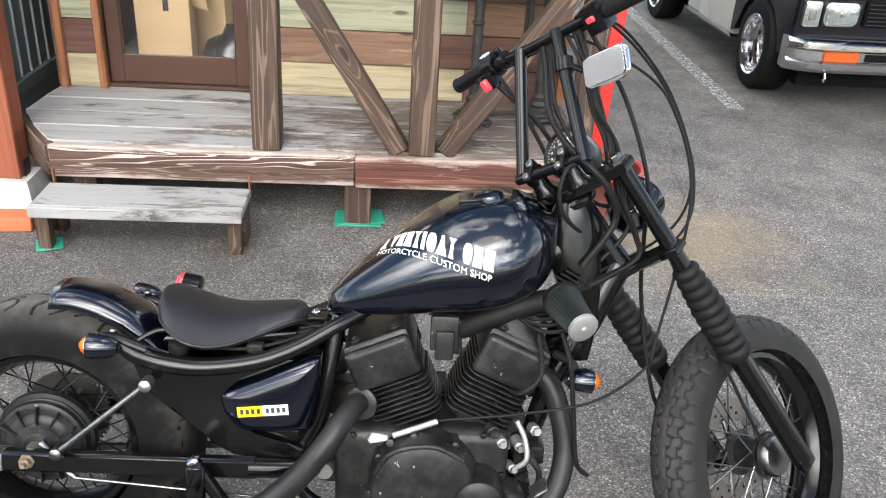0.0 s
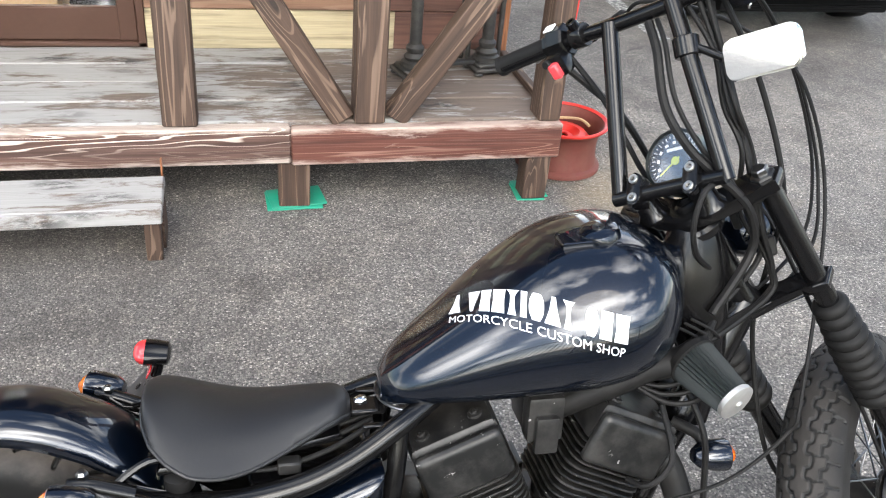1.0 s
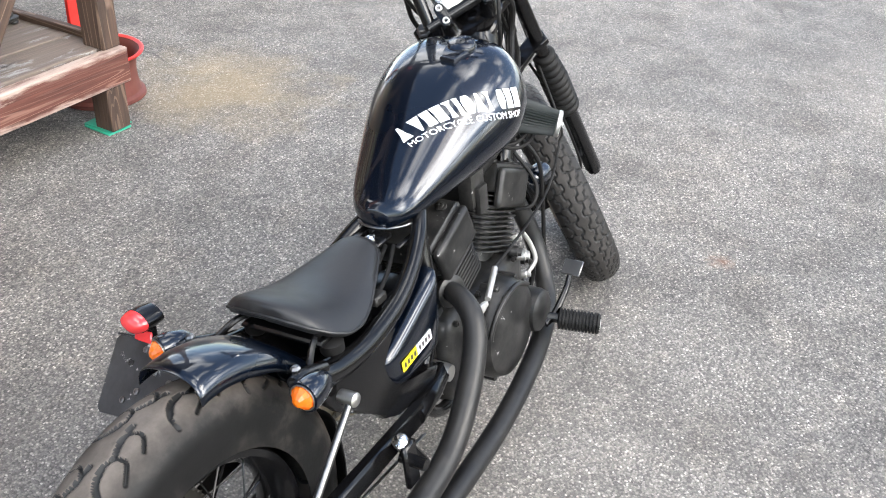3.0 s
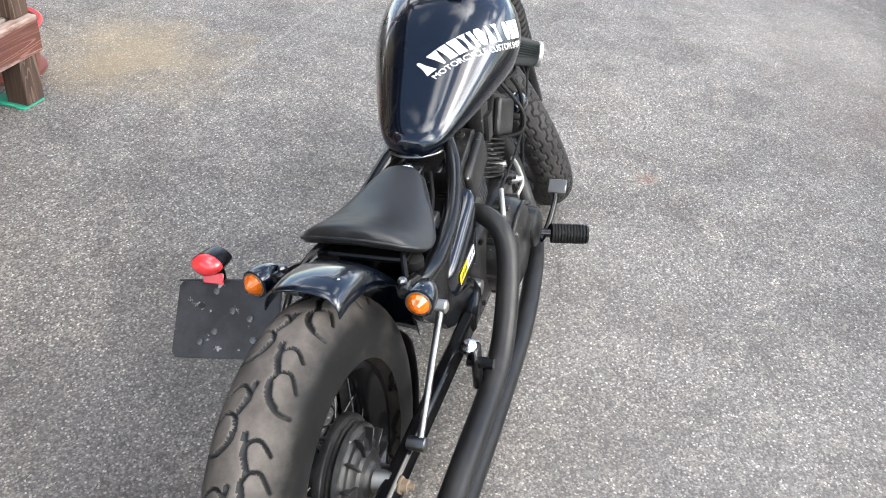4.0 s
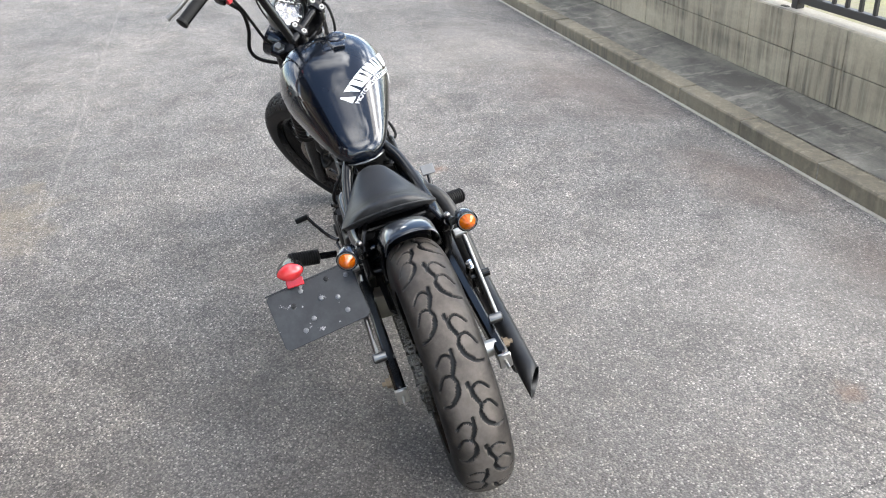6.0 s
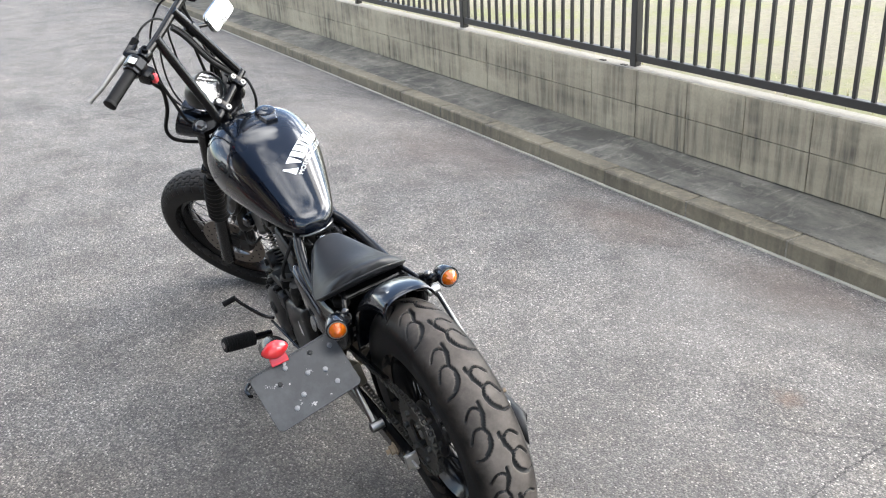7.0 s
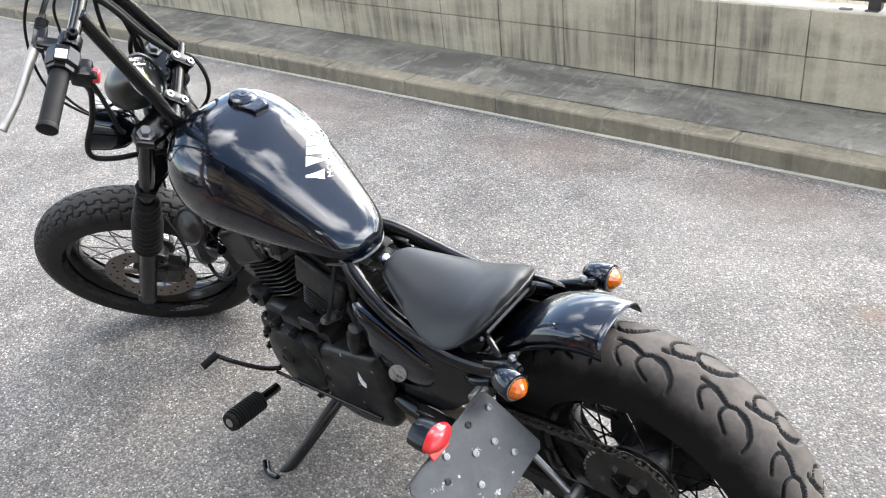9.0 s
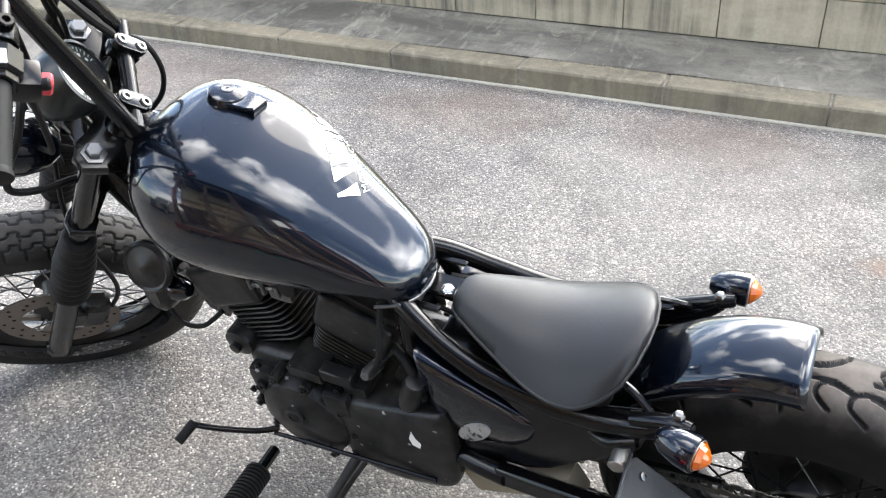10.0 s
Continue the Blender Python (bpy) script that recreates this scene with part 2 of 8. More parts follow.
def wood(name, dark, light, worn, worn_at=0.62, grain=1.0, rough=0.75, bump=0.5, rings_seen=0.6, edge=0.0):
    """Sawn boards with the grain along local x: dark stain, long fibres, raised pale rings in places, worn patches, knots."""
    k = Nodes(name)
    knots = k.voronoi(k.coords((1.5, 5.0, 5.0)), 1.25)
    eye = k.ramp(knots.outputs["Distance"], (0.02, 1.0), (0.30, 0.0))
    vec = k.coords((0.42, 7.5, 7.5))
    flow = k.math("ADD", k.noise(vec, 1.2, 3, 0.5, 0.5), k.math("MULTIPLY", eye, 0.22))
    rings = k.math("FRACT", k.math("MULTIPLY", flow, 10.0 * grain))
    line = k.ramp(rings, (0.0, 1.0), (0.11, 0.85), (0.18, 0.0), (0.92, 0.0), (1.0, 1.0))
    fibre = k.noise(k.coords((1.6, 85.0, 85.0)), 1.6, 6, 0.68)
    streak = k.noise(k.coords((0.9, 22.0, 22.0)), 1.4, 7, 0.66)
    c = k.mix(k.ramp(fibre, (0.3, 0.0), (0.7, 1.0)), dark, tuple(a * 1.4 + b * 0.07 for a, b in zip(dark, light)))
    c = k.mix(k.ramp(streak, (0.46, 0.0), (0.66, 0.75)), c, tuple(0.45 * v for v in dark))
    c = k.mix(k.math("MULTIPLY", k.math("MULTIPLY", line, k.ramp(k.noise(vec, 0.8, 4), (0.38, 0.08), (0.54, 1.0))), rings_seen), c, light)
    patch = k.noise(k.coords((1.2, 6.0, 6.0)), 1.9, 9, 0.72, 0.3)
    c = k.mix(k.ramp(patch, (worn_at - 0.04, 0.0), (worn_at + 0.06, 0.85)), c, k.mix(fibre, tuple(0.6 * v for v in worn), worn))
    c = k.mix(k.ramp(knots.outputs["Distance"], (0.045, 0.9), (0.085, 0.0)), c, tuple(0.3 * v for v in dark))
    if edge:        # paint rubbed off along the arrises
        at = k.add("ShaderNodeSeparateXYZ")
        k.join(k.coords(shuffle=False), at.inputs[0])
        near = k.math("ADD", k.math("ABSOLUTE", at.outputs["Z"]), k.math("MULTIPLY", k.math("SUBTRACT", patch, 0.5), 0.11))
        c = k.mix(k.math("MULTIPLY", k.ramp(near, (0.048, 0.0), (0.066, 1.0)), edge), c, k.mix(fibre, tuple(0.45 * v for v in worn), worn))
    k.put("Base Color", c)
    k.put("Roughness", k.math("ADD", rough - 0.1, k.math("MULTIPLY", fibre, 0.2)))
    k.bump(k.math("ADD", k.math("MULTIPLY", line, 0.6), k.math("MULTIPLY", fibre, 0.5)), bump, 0.003)
    return k.m


def painted_deck():
    """Whitewash worn through to grey, with black mould round knots; more wear towards the open end."""
    k = Nodes("whitewashed_boards")
    vec = k.coords((1.0, 5.0, 5.0))
    fibre = k.noise(k.coords((2.0, 80.0, 80.0)), 1.7, 5, 0.65)
    co = k.add("ShaderNodeNewGeometry")
    sep = k.add("ShaderNodeSeparateXYZ")
    k.join(co.outputs["Position"], sep.inputs[0])
    reach = k.math("MULTIPLY", k.math("ADD", sep.outputs["X"], 0.60), 0.52)
    wear = k.math("ADD", k.math("ADD", k.math("MULTIPLY", k.noise(vec, 1.4, 8, 0.68, 0.3), 1.3), k.math("MULTIPLY", k.ramp(k.noise(k.coords((4.0, 16.0, 16.0)), 1.0, 9, 0.74, 0.5), (0.34, 0.0), (0.66, 1.0)), 1.5)), reach)
    c = k.mix(k.ramp(k.math("MULTIPLY", wear, 0.5), (0.70, 0.0), (0.92, 1.0)), k.mix(fibre, (0.225, 0.22, 0.212), (0.37, 0.362, 0.35)), k.mix(fibre, (0.045, 0.031, 0.024), (0.21, 0.165, 0.135)))
    streak = k.ramp(k.noise(k.coords((1.6, 26.0, 26.0)), 1.3, 9, 0.7), (0.50, 0.0), (0.62, 0.9))
    c = k.mix(k.math("MULTIPLY", streak, k.ramp(k.noise(vec, 1.1, 5), (0.48, 0.0), (0.68, 1.0))), c, (0.12, 0.10, 0.09))
    mould = k.voronoi(k.coords((2.0, 5.0, 5.0)), 1.5)
    spot = k.math("MULTIPLY", k.ramp(mould.outputs["Distance"], (0.10, 1.0), (0.36, 0.0)), k.ramp(k.noise(k.coords((12.0, 30.0, 30.0)), 1.0, 8, 0.78), (0.42, 0.0), (0.56, 1.0)))
    c = k.mix(spot, c, (0.03, 0.028, 0.027))
    k.put("Base Color", c)
    k.put("Roughness", 0.8)
    k.bump(fibre, 0.5, 0.002)
    return k.m


def concrete(name, lo, hi, streak, streaks=0.6, vertical=True, smear=0.0, rim=0.0):
    """Weathered concrete: cloudy tone, pores, dirt runs down upright faces, pale smears across flat ones."""
    k = Nodes(name)
    at = k.add("ShaderNodeNewGeometry").outputs["Position"]

    def world(*scale):
        mp = k.add("ShaderNodeMapping")
        mp.inputs["Scale"].default_value = scale
        k.join(at, mp.inputs["Vector"])
        return mp.outputs["Vector"]

    own = k.coords()
    c = k.mix(k.noise(own, 1.3, 4), lo, hi)
    c = k.mix(k.math("MULTIPLY", k.ramp(k.noise(at, 70.0, 6, 0.7), (0.38, 0.0), (0.72, 1.0)), 0.35), c, tuple(0.5 * v for v in lo))
    if vertical:
        run = k.noise(world(16.0, 16.0, 1.1), 1.0, 7, 0.66)
        where = k.ramp(k.noise(world(1.1, 1.1, 3.0), 1.0, 4, 0.6), (0.40, 0.0), (0.62, 1.0))
        c = k.mix(k.math("MULTIPLY", where, streaks * 0.75), c, tuple(0.5 * a + 0.5 * b for a, b in zip(lo, streak)))
        c = k.mix(k.math("MULTIPLY", k.math("MULTIPLY", k.ramp(run, (0.44, 0.0), (0.62, 1.0)), streaks), k.math("ADD", 0.15, where)), c, streak)
    else:
        stain = k.noise(world(1.3, 3.2, 6.0), 1.0, 8, 0.66, 0.4)
        c = k.mix(k.math("MULTIPLY", k.ramp(stain, (0.36, 0.0), (0.60, 1.0)), streaks), c, streak)
        c = k.mix(k.math("MULTIPLY", k.ramp(k.noise(world(7.0, 7.0, 3.0), 1.0, 7, 0.7), (0.48, 0.0), (0.66, 1.0)), streaks * 0.6), c, streak)
    if smear:
        pale = k.noise(world(6.5, 3.0, 4.0), 1.0, 8, 0.66, 2.2)
        c = k.mix(k.math("MULTIPLY", k.ramp(pale, (0.54, 0.0), (0.68, 1.0)), smear), c, tuple(min(1, 1.25 * v) for v in hi))
    c = k.mix(k.math("MULTIPLY", k.ramp(k.noise(at, 5.0, 7, 0.7), (0.5, 0.0), (0.72, 1.0)), 0.35), c, tuple(0.6 * v for v in lo))
    if rim:
        # rubbed pale along the upper edge
        up = k.add("ShaderNodeSeparateXYZ")
        k.join(k.coords(shuffle=False), up.inputs[0])
        high = k.math("ADD", up.outputs["Z"], k.math("MULTIPLY", k.math("SUBTRACT", k.noise(at, 22.0, 7, 0.7), 0.5), 0.055))
        c = k.mix(k.math("MULTIPLY", k.ramp(k.math("ADD", k.math("MULTIPLY", high, 20.0), 0.36), (0.42, 0.0), (0.66, 1.0)), rim), c, tuple(min(1, 1.5 * v) for v in hi))
    k.put("Base Color", c)
    k.put("Roughness", 0.88)
    k.bump(k.noise(at, 160.0, 5, 0.7), 0.4, 0.002)
    return k.m


def glass(name, tint=(1, 1, 1), rough=0.0, ior=1.45):
    k = Nodes(name)
    k.put("Base Color", tint)
    k.put("Roughness", rough)
    k.put("Transmission Weight", 1.0)
    k.b.inputs["IOR"].default_value = ior
    return k.m


def lens(name, col):
    """Moulded coloured plastic lens."""
    k = Nodes(name)
    vec = k.coords(shuffle=False)
    k.put("Base Color", k.mix(k.noise(vec, 90.0, 2), tuple(0.75 * v for v in col), col))
    k.put("Roughness", 0.12)
    k.put("Subsurface Weight", 0.25)
    k.b.inputs["Subsurface Radius"].default_value = (0.02, 0.008, 0.004)
    k.put("Coat Weight", 0.6)
    return k.m


def meadow():
    k = Nodes("dry_grass_soil")
    vec = k.coords(shuffle=False)
    c = k.mix(k.noise(vec, 24.0, 6, 0.7), (0.15, 0.13, 0.088), (0.36, 0.325, 0.235))
    c = k.mix(k.ramp(k.noise(vec, 1.6, 5, 0.65), (0.48, 0.0), (0.68, 0.75)), c, (0.23, 0.25, 0.07))
    k.put("Base Color", c)
    k.put("Roughness", 0.95)
    k.bump(k.noise(vec, 70.0, 6, 0.75), 0.8, 0.012)
    return k.m


ASPHALT = asphalt()
KERB = concrete("kerb_concrete", (0.135, 0.114, 0.078), (0.275, 0.238, 0.170), (0.050, 0.044, 0.034), 0.45, True, 0.35, rim=0.55)
SLAB = concrete("gutter_concrete", (0.15, 0.136, 0.108), (0.31, 0.285, 0.235), (0.050, 0.046, 0.038), 0.85, False, 0.40)
BLOCK = concrete("concrete_block", (0.305, 0.264, 0.192), (0.455, 0.402, 0.30), (0.085, 0.074, 0.058), 0.80)
MORTAR = concrete("mortar", (0.33, 0.30, 0.245), (0.46, 0.425, 0.36), (0.2, 0.19, 0.17), 0.3)
JOINT = concrete("dark_joint_mortar", (0.10, 0.09, 0.072), (0.17, 0.155, 0.125), (0.05, 0.045, 0.037), 0.4)
PALE_CONCRETE = concrete("pale_concrete", (0.5, 0.49, 0.46), (0.62, 0.60, 0.56), (0.3, 0.29, 0.27), 0.35)
GRASS_SOIL = meadow()
CELL_DARK = plain("dark_cell_shade", (0.05, 0.043, 0.034), 0.95, 0, 0.4, 60, 0.4)


def grass_blade():
    k = Nodes("dry_grass_blade")
    geo = k.add("ShaderNodeNewGeometry")
    k.put("Base Color", k.ramp(geo.outputs["Random Per Island"], (0.0, (0.10, 0.12, 0.03)), (0.4, (0.24, 0.24, 0.08)), (0.75, (0.50, 0.43, 0.25)), (1.0, (0.66, 0.58, 0.38))))
    k.put("Roughness", 0.8)
    return k.m


GRASS_BLADE = grass_blade()
WOOD_BEAM = wood("stained_beam", (0.050, 0.020, 0.0125), (0.70, 0.58, 0.50), (0.60, 0.50, 0.43), 0.66, 1.9, rings_seen=1.0, edge=0.8)
WOOD_BEAM_RED = wood("red_stained_beam", (0.070, 0.018, 0.010), (0.46, 0.28, 0.21), (0.57, 0.45, 0.38), 0.64, 1.9, rings_seen=0.75, edge=0.8)
WOOD_POST = wood("stained_post", (0.040, 0.0215, 0.0130), (0.30, 0.205, 0.145), (0.44, 0.36, 0.30), 0.70, 1.0, rings_seen=0.38)
WOOD_PALE = wood("pale_yellow_board", (0.32, 0.262, 0.160), (0.38, 0.318, 0.208), (0.60, 0.53, 0.39), 0.66, 0.8, bump=0.25)
WOOD_GREEN = wood("pale_green_board", (0.245, 0.24, 0.158), (0.32, 0.314, 0.22), (0.58, 0.56, 0.44), 0.66, 0.8, bump=0.25)
WOOD_RUST = wood("orange_brown_board", (0.155, 0.083, 0.050), (0.26, 0.160, 0.104), (0.46, 0.32, 0.22), 0.66, 0.9, bump=0.3)
WOOD_DARK = wood("dark_brown_board", (0.085, 0.038, 0.026), (0.19, 0.10, 0.075), (0.26, 0.16, 0.12), 0.72, 1.0, bump=0.3)
WOOD_RED = wood("red_brown_post", (0.19, 0.05, 0.022), (0.27, 0.085, 0.040), (0.33, 0.15, 0.09), 0.8, 0.6, bump=0.2)
WOOD_TRIM = wood("orange_trim", (0.20, 0.075, 0.028), (0.36, 0.16, 0.07), (0.42, 0.24, 0.13), 0.75, 0.8, bump=0.25)
DECK = painted_deck()
GREEN_PAD = plain("green_rubber", (0.015, 0.30, 0.19), 0.55, vary=0.2, scale=60, bump=0.2, dust=0.3)
DOOR_BROWN = plain("bronze_aluminium", (0.075, 0.038, 0.026), 0.35, 0.3, 0.15, 40)
GLASS = glass("window_glass")
DIAL_GLASS = glass("scuffed_dial_glass", (1, 1, 1), 0.05, 1.95)
BLACK_FENCE = plain("black_painted_steel", (0.022, 0.02, 0.019), 0.45, 0.0, 0.3, 40, 0.1)
CARDBOARD = plain("cardboard", (0.38, 0.27, 0.15), 0.85, 0, 0.12, 25, 0.1)
CARDBOARD_DIRTY = plain("dusty_tan_metal", (0.20, 0.17, 0.12), 0.7, 0, 0.3, 40, 0.2)
PRINT_BLACK = plain("black_print", (0.02, 0.02, 0.02), 0.6)
WHITE_PAINT = plain("white_paint", (0.74, 0.74, 0.72), 0.6, 0, 0.12, 20)
GREY_FLOOR = plain("grey_floor", (0.36, 0.35, 0.34), 0.6, 0, 0.2, 12)
SHEET = plain("grey_green_sheet_metal", (0.13, 0.15, 0.145), 0.5, 0.1, 0.2, 18, dust=0.2)
SHEET_EDGE = plain("pale_sheet_edge", (0.34, 0.37, 0.37), 0.5, 0.2, 0.2, 18)
CLAY = plain("orange_brick", (0.45, 0.14, 0.06), 0.85, 0, 0.25, 35, 0.3)
BLACK_BAG = plain("black_plastic_film", (0.02, 0.02, 0.022), 0.22, 0, 0.2, 30)
IRON = plain("cast_iron", (0.035, 0.034, 0.033), 0.5, 0.5, 0.35, 45, 0.35, dust=0.25)
RED_PAINT = plain("red_paint", (0.50, 0.018, 0.012), 0.42, 0, 0.15, 30, dust=0.15)
RUST_RED = plain("rusty_red_steel", (0.12, 0.030, 0.022), 0.6, 0.2, 0.35, 30, 0.2, dust=0.45, dust_col=(0.14, 0.07, 0.045))
ROOFING = plain("dark_roofing", (0.06, 0.055, 0.05), 0.8, 0, 0.3, 20)


def road_paint():
    k = Nodes("worn_road_paint")
    vec = k.coords(shuffle=False)
    wear = k.ramp(k.noise(vec, 38.0, 6, 0.7), (0.40, 0.0), (0.52, 1.0))
    k.put("Base Color", k.mix(wear, (0.46, 0.46, 0.43), (0.10, 0.098, 0.095)))
    k.put("Roughness", 0.8)
    k.bump(k.voronoi(vec, 115.0).outputs["Distance"], 0.5, 0.003)
    return k.m


ROAD_PAINT = road_paint()

# ---- shapes ----
def thing(name, label, category, m=None, group="", kind=""):
    """An Empty at the base of a thing that parents its parts."""
    ob = new(name)
    ob.empty_display_size = 0.05
    if m is not None:
        ob.matrix_basis = m
    return tagged(ob, label, category, group, kind)


def part(name, bm, material, parent=None, label="", m=None, smooth=True, sharp=38, kind=""):
    """Links a bmesh (or a finished mesh) as one mesh object under a thing or a part."""
    if isinstance(bm, bmesh.types.BMesh):
        bmesh.ops.recalc_face_normals(bm, faces=bm.faces)
        data = bpy.data.meshes.new(name)
        bm.to_mesh(data)
        bm.free()
        if smooth:
            data.polygons.foreach_set("use_smooth", [True] * len(data.polygons))
            data.set_sharp_from_angle(angle=radians(sharp))
        for mat in (material if isinstance(material, (list, tuple)) else [material]):
            data.materials.append(mat)
    else:
        data = bm
    ob = new(name, data)
    while parent is not None and parent.parent and parent.parent.parent:      # thing > part > sub-part, no deeper
        m = parent.matrix_basis @ (m or Matrix())
        parent = parent.parent
    if parent is not None:
        ob.parent = parent
    if m is not None:
        ob.matrix_basis = m
    return tagged(ob, label, kind=kind)


def B():
    return bmesh.new()


def box(bm, lo, hi, bevel=0.0, m=None, seg=1):
    """A box between two corners, its edges rounded by bevel."""
    x0, y0, z0 = lo
    x1, y1, z1 = hi
    m = m or Matrix()
    v = [bm.verts.new(m @ Vector(p)) for p in ((x0, y0, z0), (x1, y0, z0), (x1, y1, z0), (x0, y1, z0), (x0, y0, z1), (x1, y0, z1), (x1, y1, z1), (x0, y1, z1))]
    fs = [bm.faces.new([v[i] for i in q]) for q in ((0, 3, 2, 1), (4, 5, 6, 7), (0, 1, 5, 4), (1, 2, 6, 5), (2, 3, 7, 6), (3, 0, 4, 7))]
    if bevel:
        es = list({e for f in fs for e in f.edges})
        bmesh.ops.bevel(bm, geom=es, offset=bevel, segments=seg, affect="EDGES", profile=0.6)
    return bm


def curve_points(pts, per=6):
    """Points along a smooth curve through pts."""
    p = [Vector(q) for q in pts]
    if len(p) < 3 or per < 2:
        return p
    out = []
    for i in range(len(p) - 1):
        a, b, c, d = p[max(i - 1, 0)], p[i], p[i + 1], p[min(i + 2, len(p) - 1)]
        for s in range(per):
            t = s / per
            out.append(0.5 * (2 * b + (c - a) * t + (2 * a - 5 * b + 4 * c - d) * t * t + (3 * b - a - 3 * c + d) * t ** 3))
    return out + [p[-1]]


def tube(bm, pts, r, n=12, per=6, closed=False, flat=1.0, caps=True):
    """A round bar of radius r (or radii, one a point) along a smooth curve through pts."""
    path = curve_points(pts, per)
    count = len(path)
    if isinstance(r, (int, float)):
        radii = [r] * count
    else:
        radii = [float(v) for v in np.interp(np.linspace(0, 1, count), np.linspace(0, 1, len(r)), r)]
    rings, side = [], None
    for i, p in enumerate(path):
        d = (path[min(i + 1, count - 1)] - path[max(i - 1, 0)]).normalized()
        if side is None:
            side = d.orthogonal().normalized()
        side = (side - d * side.dot(d)).normalized()
        up = d.cross(side)
        rings.append([bm.verts.new(p + radii[i] * (math.cos(2 * math.pi * k / n) * side + flat * math.sin(2 * math.pi * k / n) * up)) for k in range(n)])
    skin(bm, rings, caps=caps)
    return bm


def skin(bm, rings, caps=True, wrap=False, ring_closed=True):
    """Faces between rings of vertices."""
    total = len(rings)
    for i in range(total if wrap else total - 1):
        a, b = rings[i], rings[(i + 1) % total]
        n = len(a)
        for k in range(n if ring_closed else n - 1):
            bm.faces.new((a[k], a[(k + 1) % n], b[(k + 1) % n], b[k]))
    if caps and not wrap:
        bm.faces.new(rings[0][::-1])
        bm.faces.new(rings[-1])
    return bm


def lathe(bm, profile, m=None, n=32, wrap=False):
    """A profile of (radius, height) turned round local z."""
    m = m or Matrix()
    rings = [[bm.verts.new(m @ Vector((max(r, 1e-4) * math.cos(2 * math.pi * k / n), max(r, 1e-4) * math.sin(2 * math.pi * k / n), h))) for k in range(n)] for r, h in profile]
    return skin(bm, rings, caps=not wrap, wrap=wrap)


def rod(bm, a, b, r, n=10, r2=None):
    return tube(bm, [a, b], [r, r if r2 is None else r2], n, 1)


def aim(at, towards, spin=0.0):
    """A pose at a point whose local z points along a direction."""
    return Matrix.Translation(at) @ Vector(towards).to_track_quat("Z", "Y").to_matrix().to_4x4() @ Matrix.Rotation(radians(spin), 4, "Z")


def slab(bm, outline, thick, m=None, bevel=0.0, seg=1):
    """A flat plate: an outline in local x, y, given thickness along local z."""
    m = m or Matrix()
    top = [bm.verts.new(m @ Vector((x, y, thick / 2))) for x, y in outline]
    low = [bm.verts.new(m @ Vector((x, y, -thick / 2))) for x, y in outline]
    n = len(outline)
    fs = [bm.faces.new(top), bm.faces.new(low[::-1])]
    for i in range(n):
        bm.faces.new((top[i], low[i], low[(i + 1) % n], top[(i + 1) % n]))
    if bevel:
        es = list({e for f in fs for e in f.edges})
        bmesh.ops.bevel(bm, geom=es, offset=bevel, segments=seg, affect="EDGES", profile=0.6)
    return bm


def rounded(w, h, r, n=5):
    """The outline of a rectangle with round corners."""
    out = []
    for cx, cy, a in ((w / 2 - r, h / 2 - r, 0), (-w / 2 + r, h / 2 - r, 90), (-w / 2 + r, -h / 2 + r, 180), (w / 2 - r, -h / 2 + r, 270)):
        out += [(cx + r * math.cos(radians(a + 90 * i / n)), cy + r * math.sin(radians(a + 90 * i / n))) for i in range(n + 1)]
    return out


def board(name, length, width, thick, material, parent, m, bevel=0.004, label=""):
    """A sawn board with its length along local x."""
    return part(name, box(B(), (-length / 2, -width / 2, -thick / 2), (length / 2, width / 2, thick / 2), bevel), material, parent, label, m)

# ---- the ground: one sheet, dipping to the kerb ----
def dip(y):
    t = min(max((0.30 - y) / 0.76, 0), 1)
    return -0.095 * t * t * (3 - 2 * t) if y > -0.46 else -0.095


def ease(t):
    t = min(max(t, 0), 1)
    return t * t * (3 - 2 * t)


def hollow(x, y):
    """A shallow worn hollow where the front wheel stands."""
    return -0.024 * ease((x - 0.1) / 0.7) * ease((2.3 - x) / 0.9) * ease((2.7 - y) / 0.8) * ease((y - 0.5) / 0.8)


def ground_sheet():
    xs = [-220, -60, -20, -8, -4, -2, -1, -0.4] + [0.1 * i for i in range(0, 25)] + [2.6, 3, 4, 8, 20, 60, 220]
    ys = [-220, -60, -20, -5, -1.2, -0.46] + [-0.46 + 0.076 * i for i in range(1, 11)] + [0.5 + 0.1 * i for i in range(23)] + [3.2, 4, 6, 9, 20, 60, 220]
    bm = B()
    grid = [[bm.verts.new((x, y, dip(y) + hollow(x, y))) for x in xs] for y in ys]
    skin(bm, grid, caps=False, ring_closed=False)
    return bm


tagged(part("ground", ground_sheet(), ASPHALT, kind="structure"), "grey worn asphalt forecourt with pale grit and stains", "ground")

# ---- kerb, gutter strip, block wall, verge behind it ----
KERB_Y, WALL_Y = -0.46, -0.93
kerb = thing("kerb", "low weathered concrete kerb of butted blocks", "kerb", kind="structure")
part("mortar_line", box(B(), (-14, KERB_Y - 0.004, -0.11), (16, KERB_Y + 0.016, -0.088), 0.004), MORTAR, kerb)
part("kerb_bed", box(B(), (-14, KERB_Y - 0.118, -0.2), (16, KERB_Y - 0.006, -0.014)), SLAB, kerb)
gutter = bpy.data.objects.new("pavement", bpy.data.meshes.new("pavement"))
bm = B()
grid = []
for y, z in ((KERB_Y - 0.12, -0.012), (-0.72, -0.006), (WALL_Y + 0.02, 0.012), (WALL_Y - 0.1, 0.016)):
    grid.append([bm.verts.new((x, y, z + 0.004 * math.sin(1.7 * x + 9 * y))) for x in np.linspace(-14, 16, 61)])
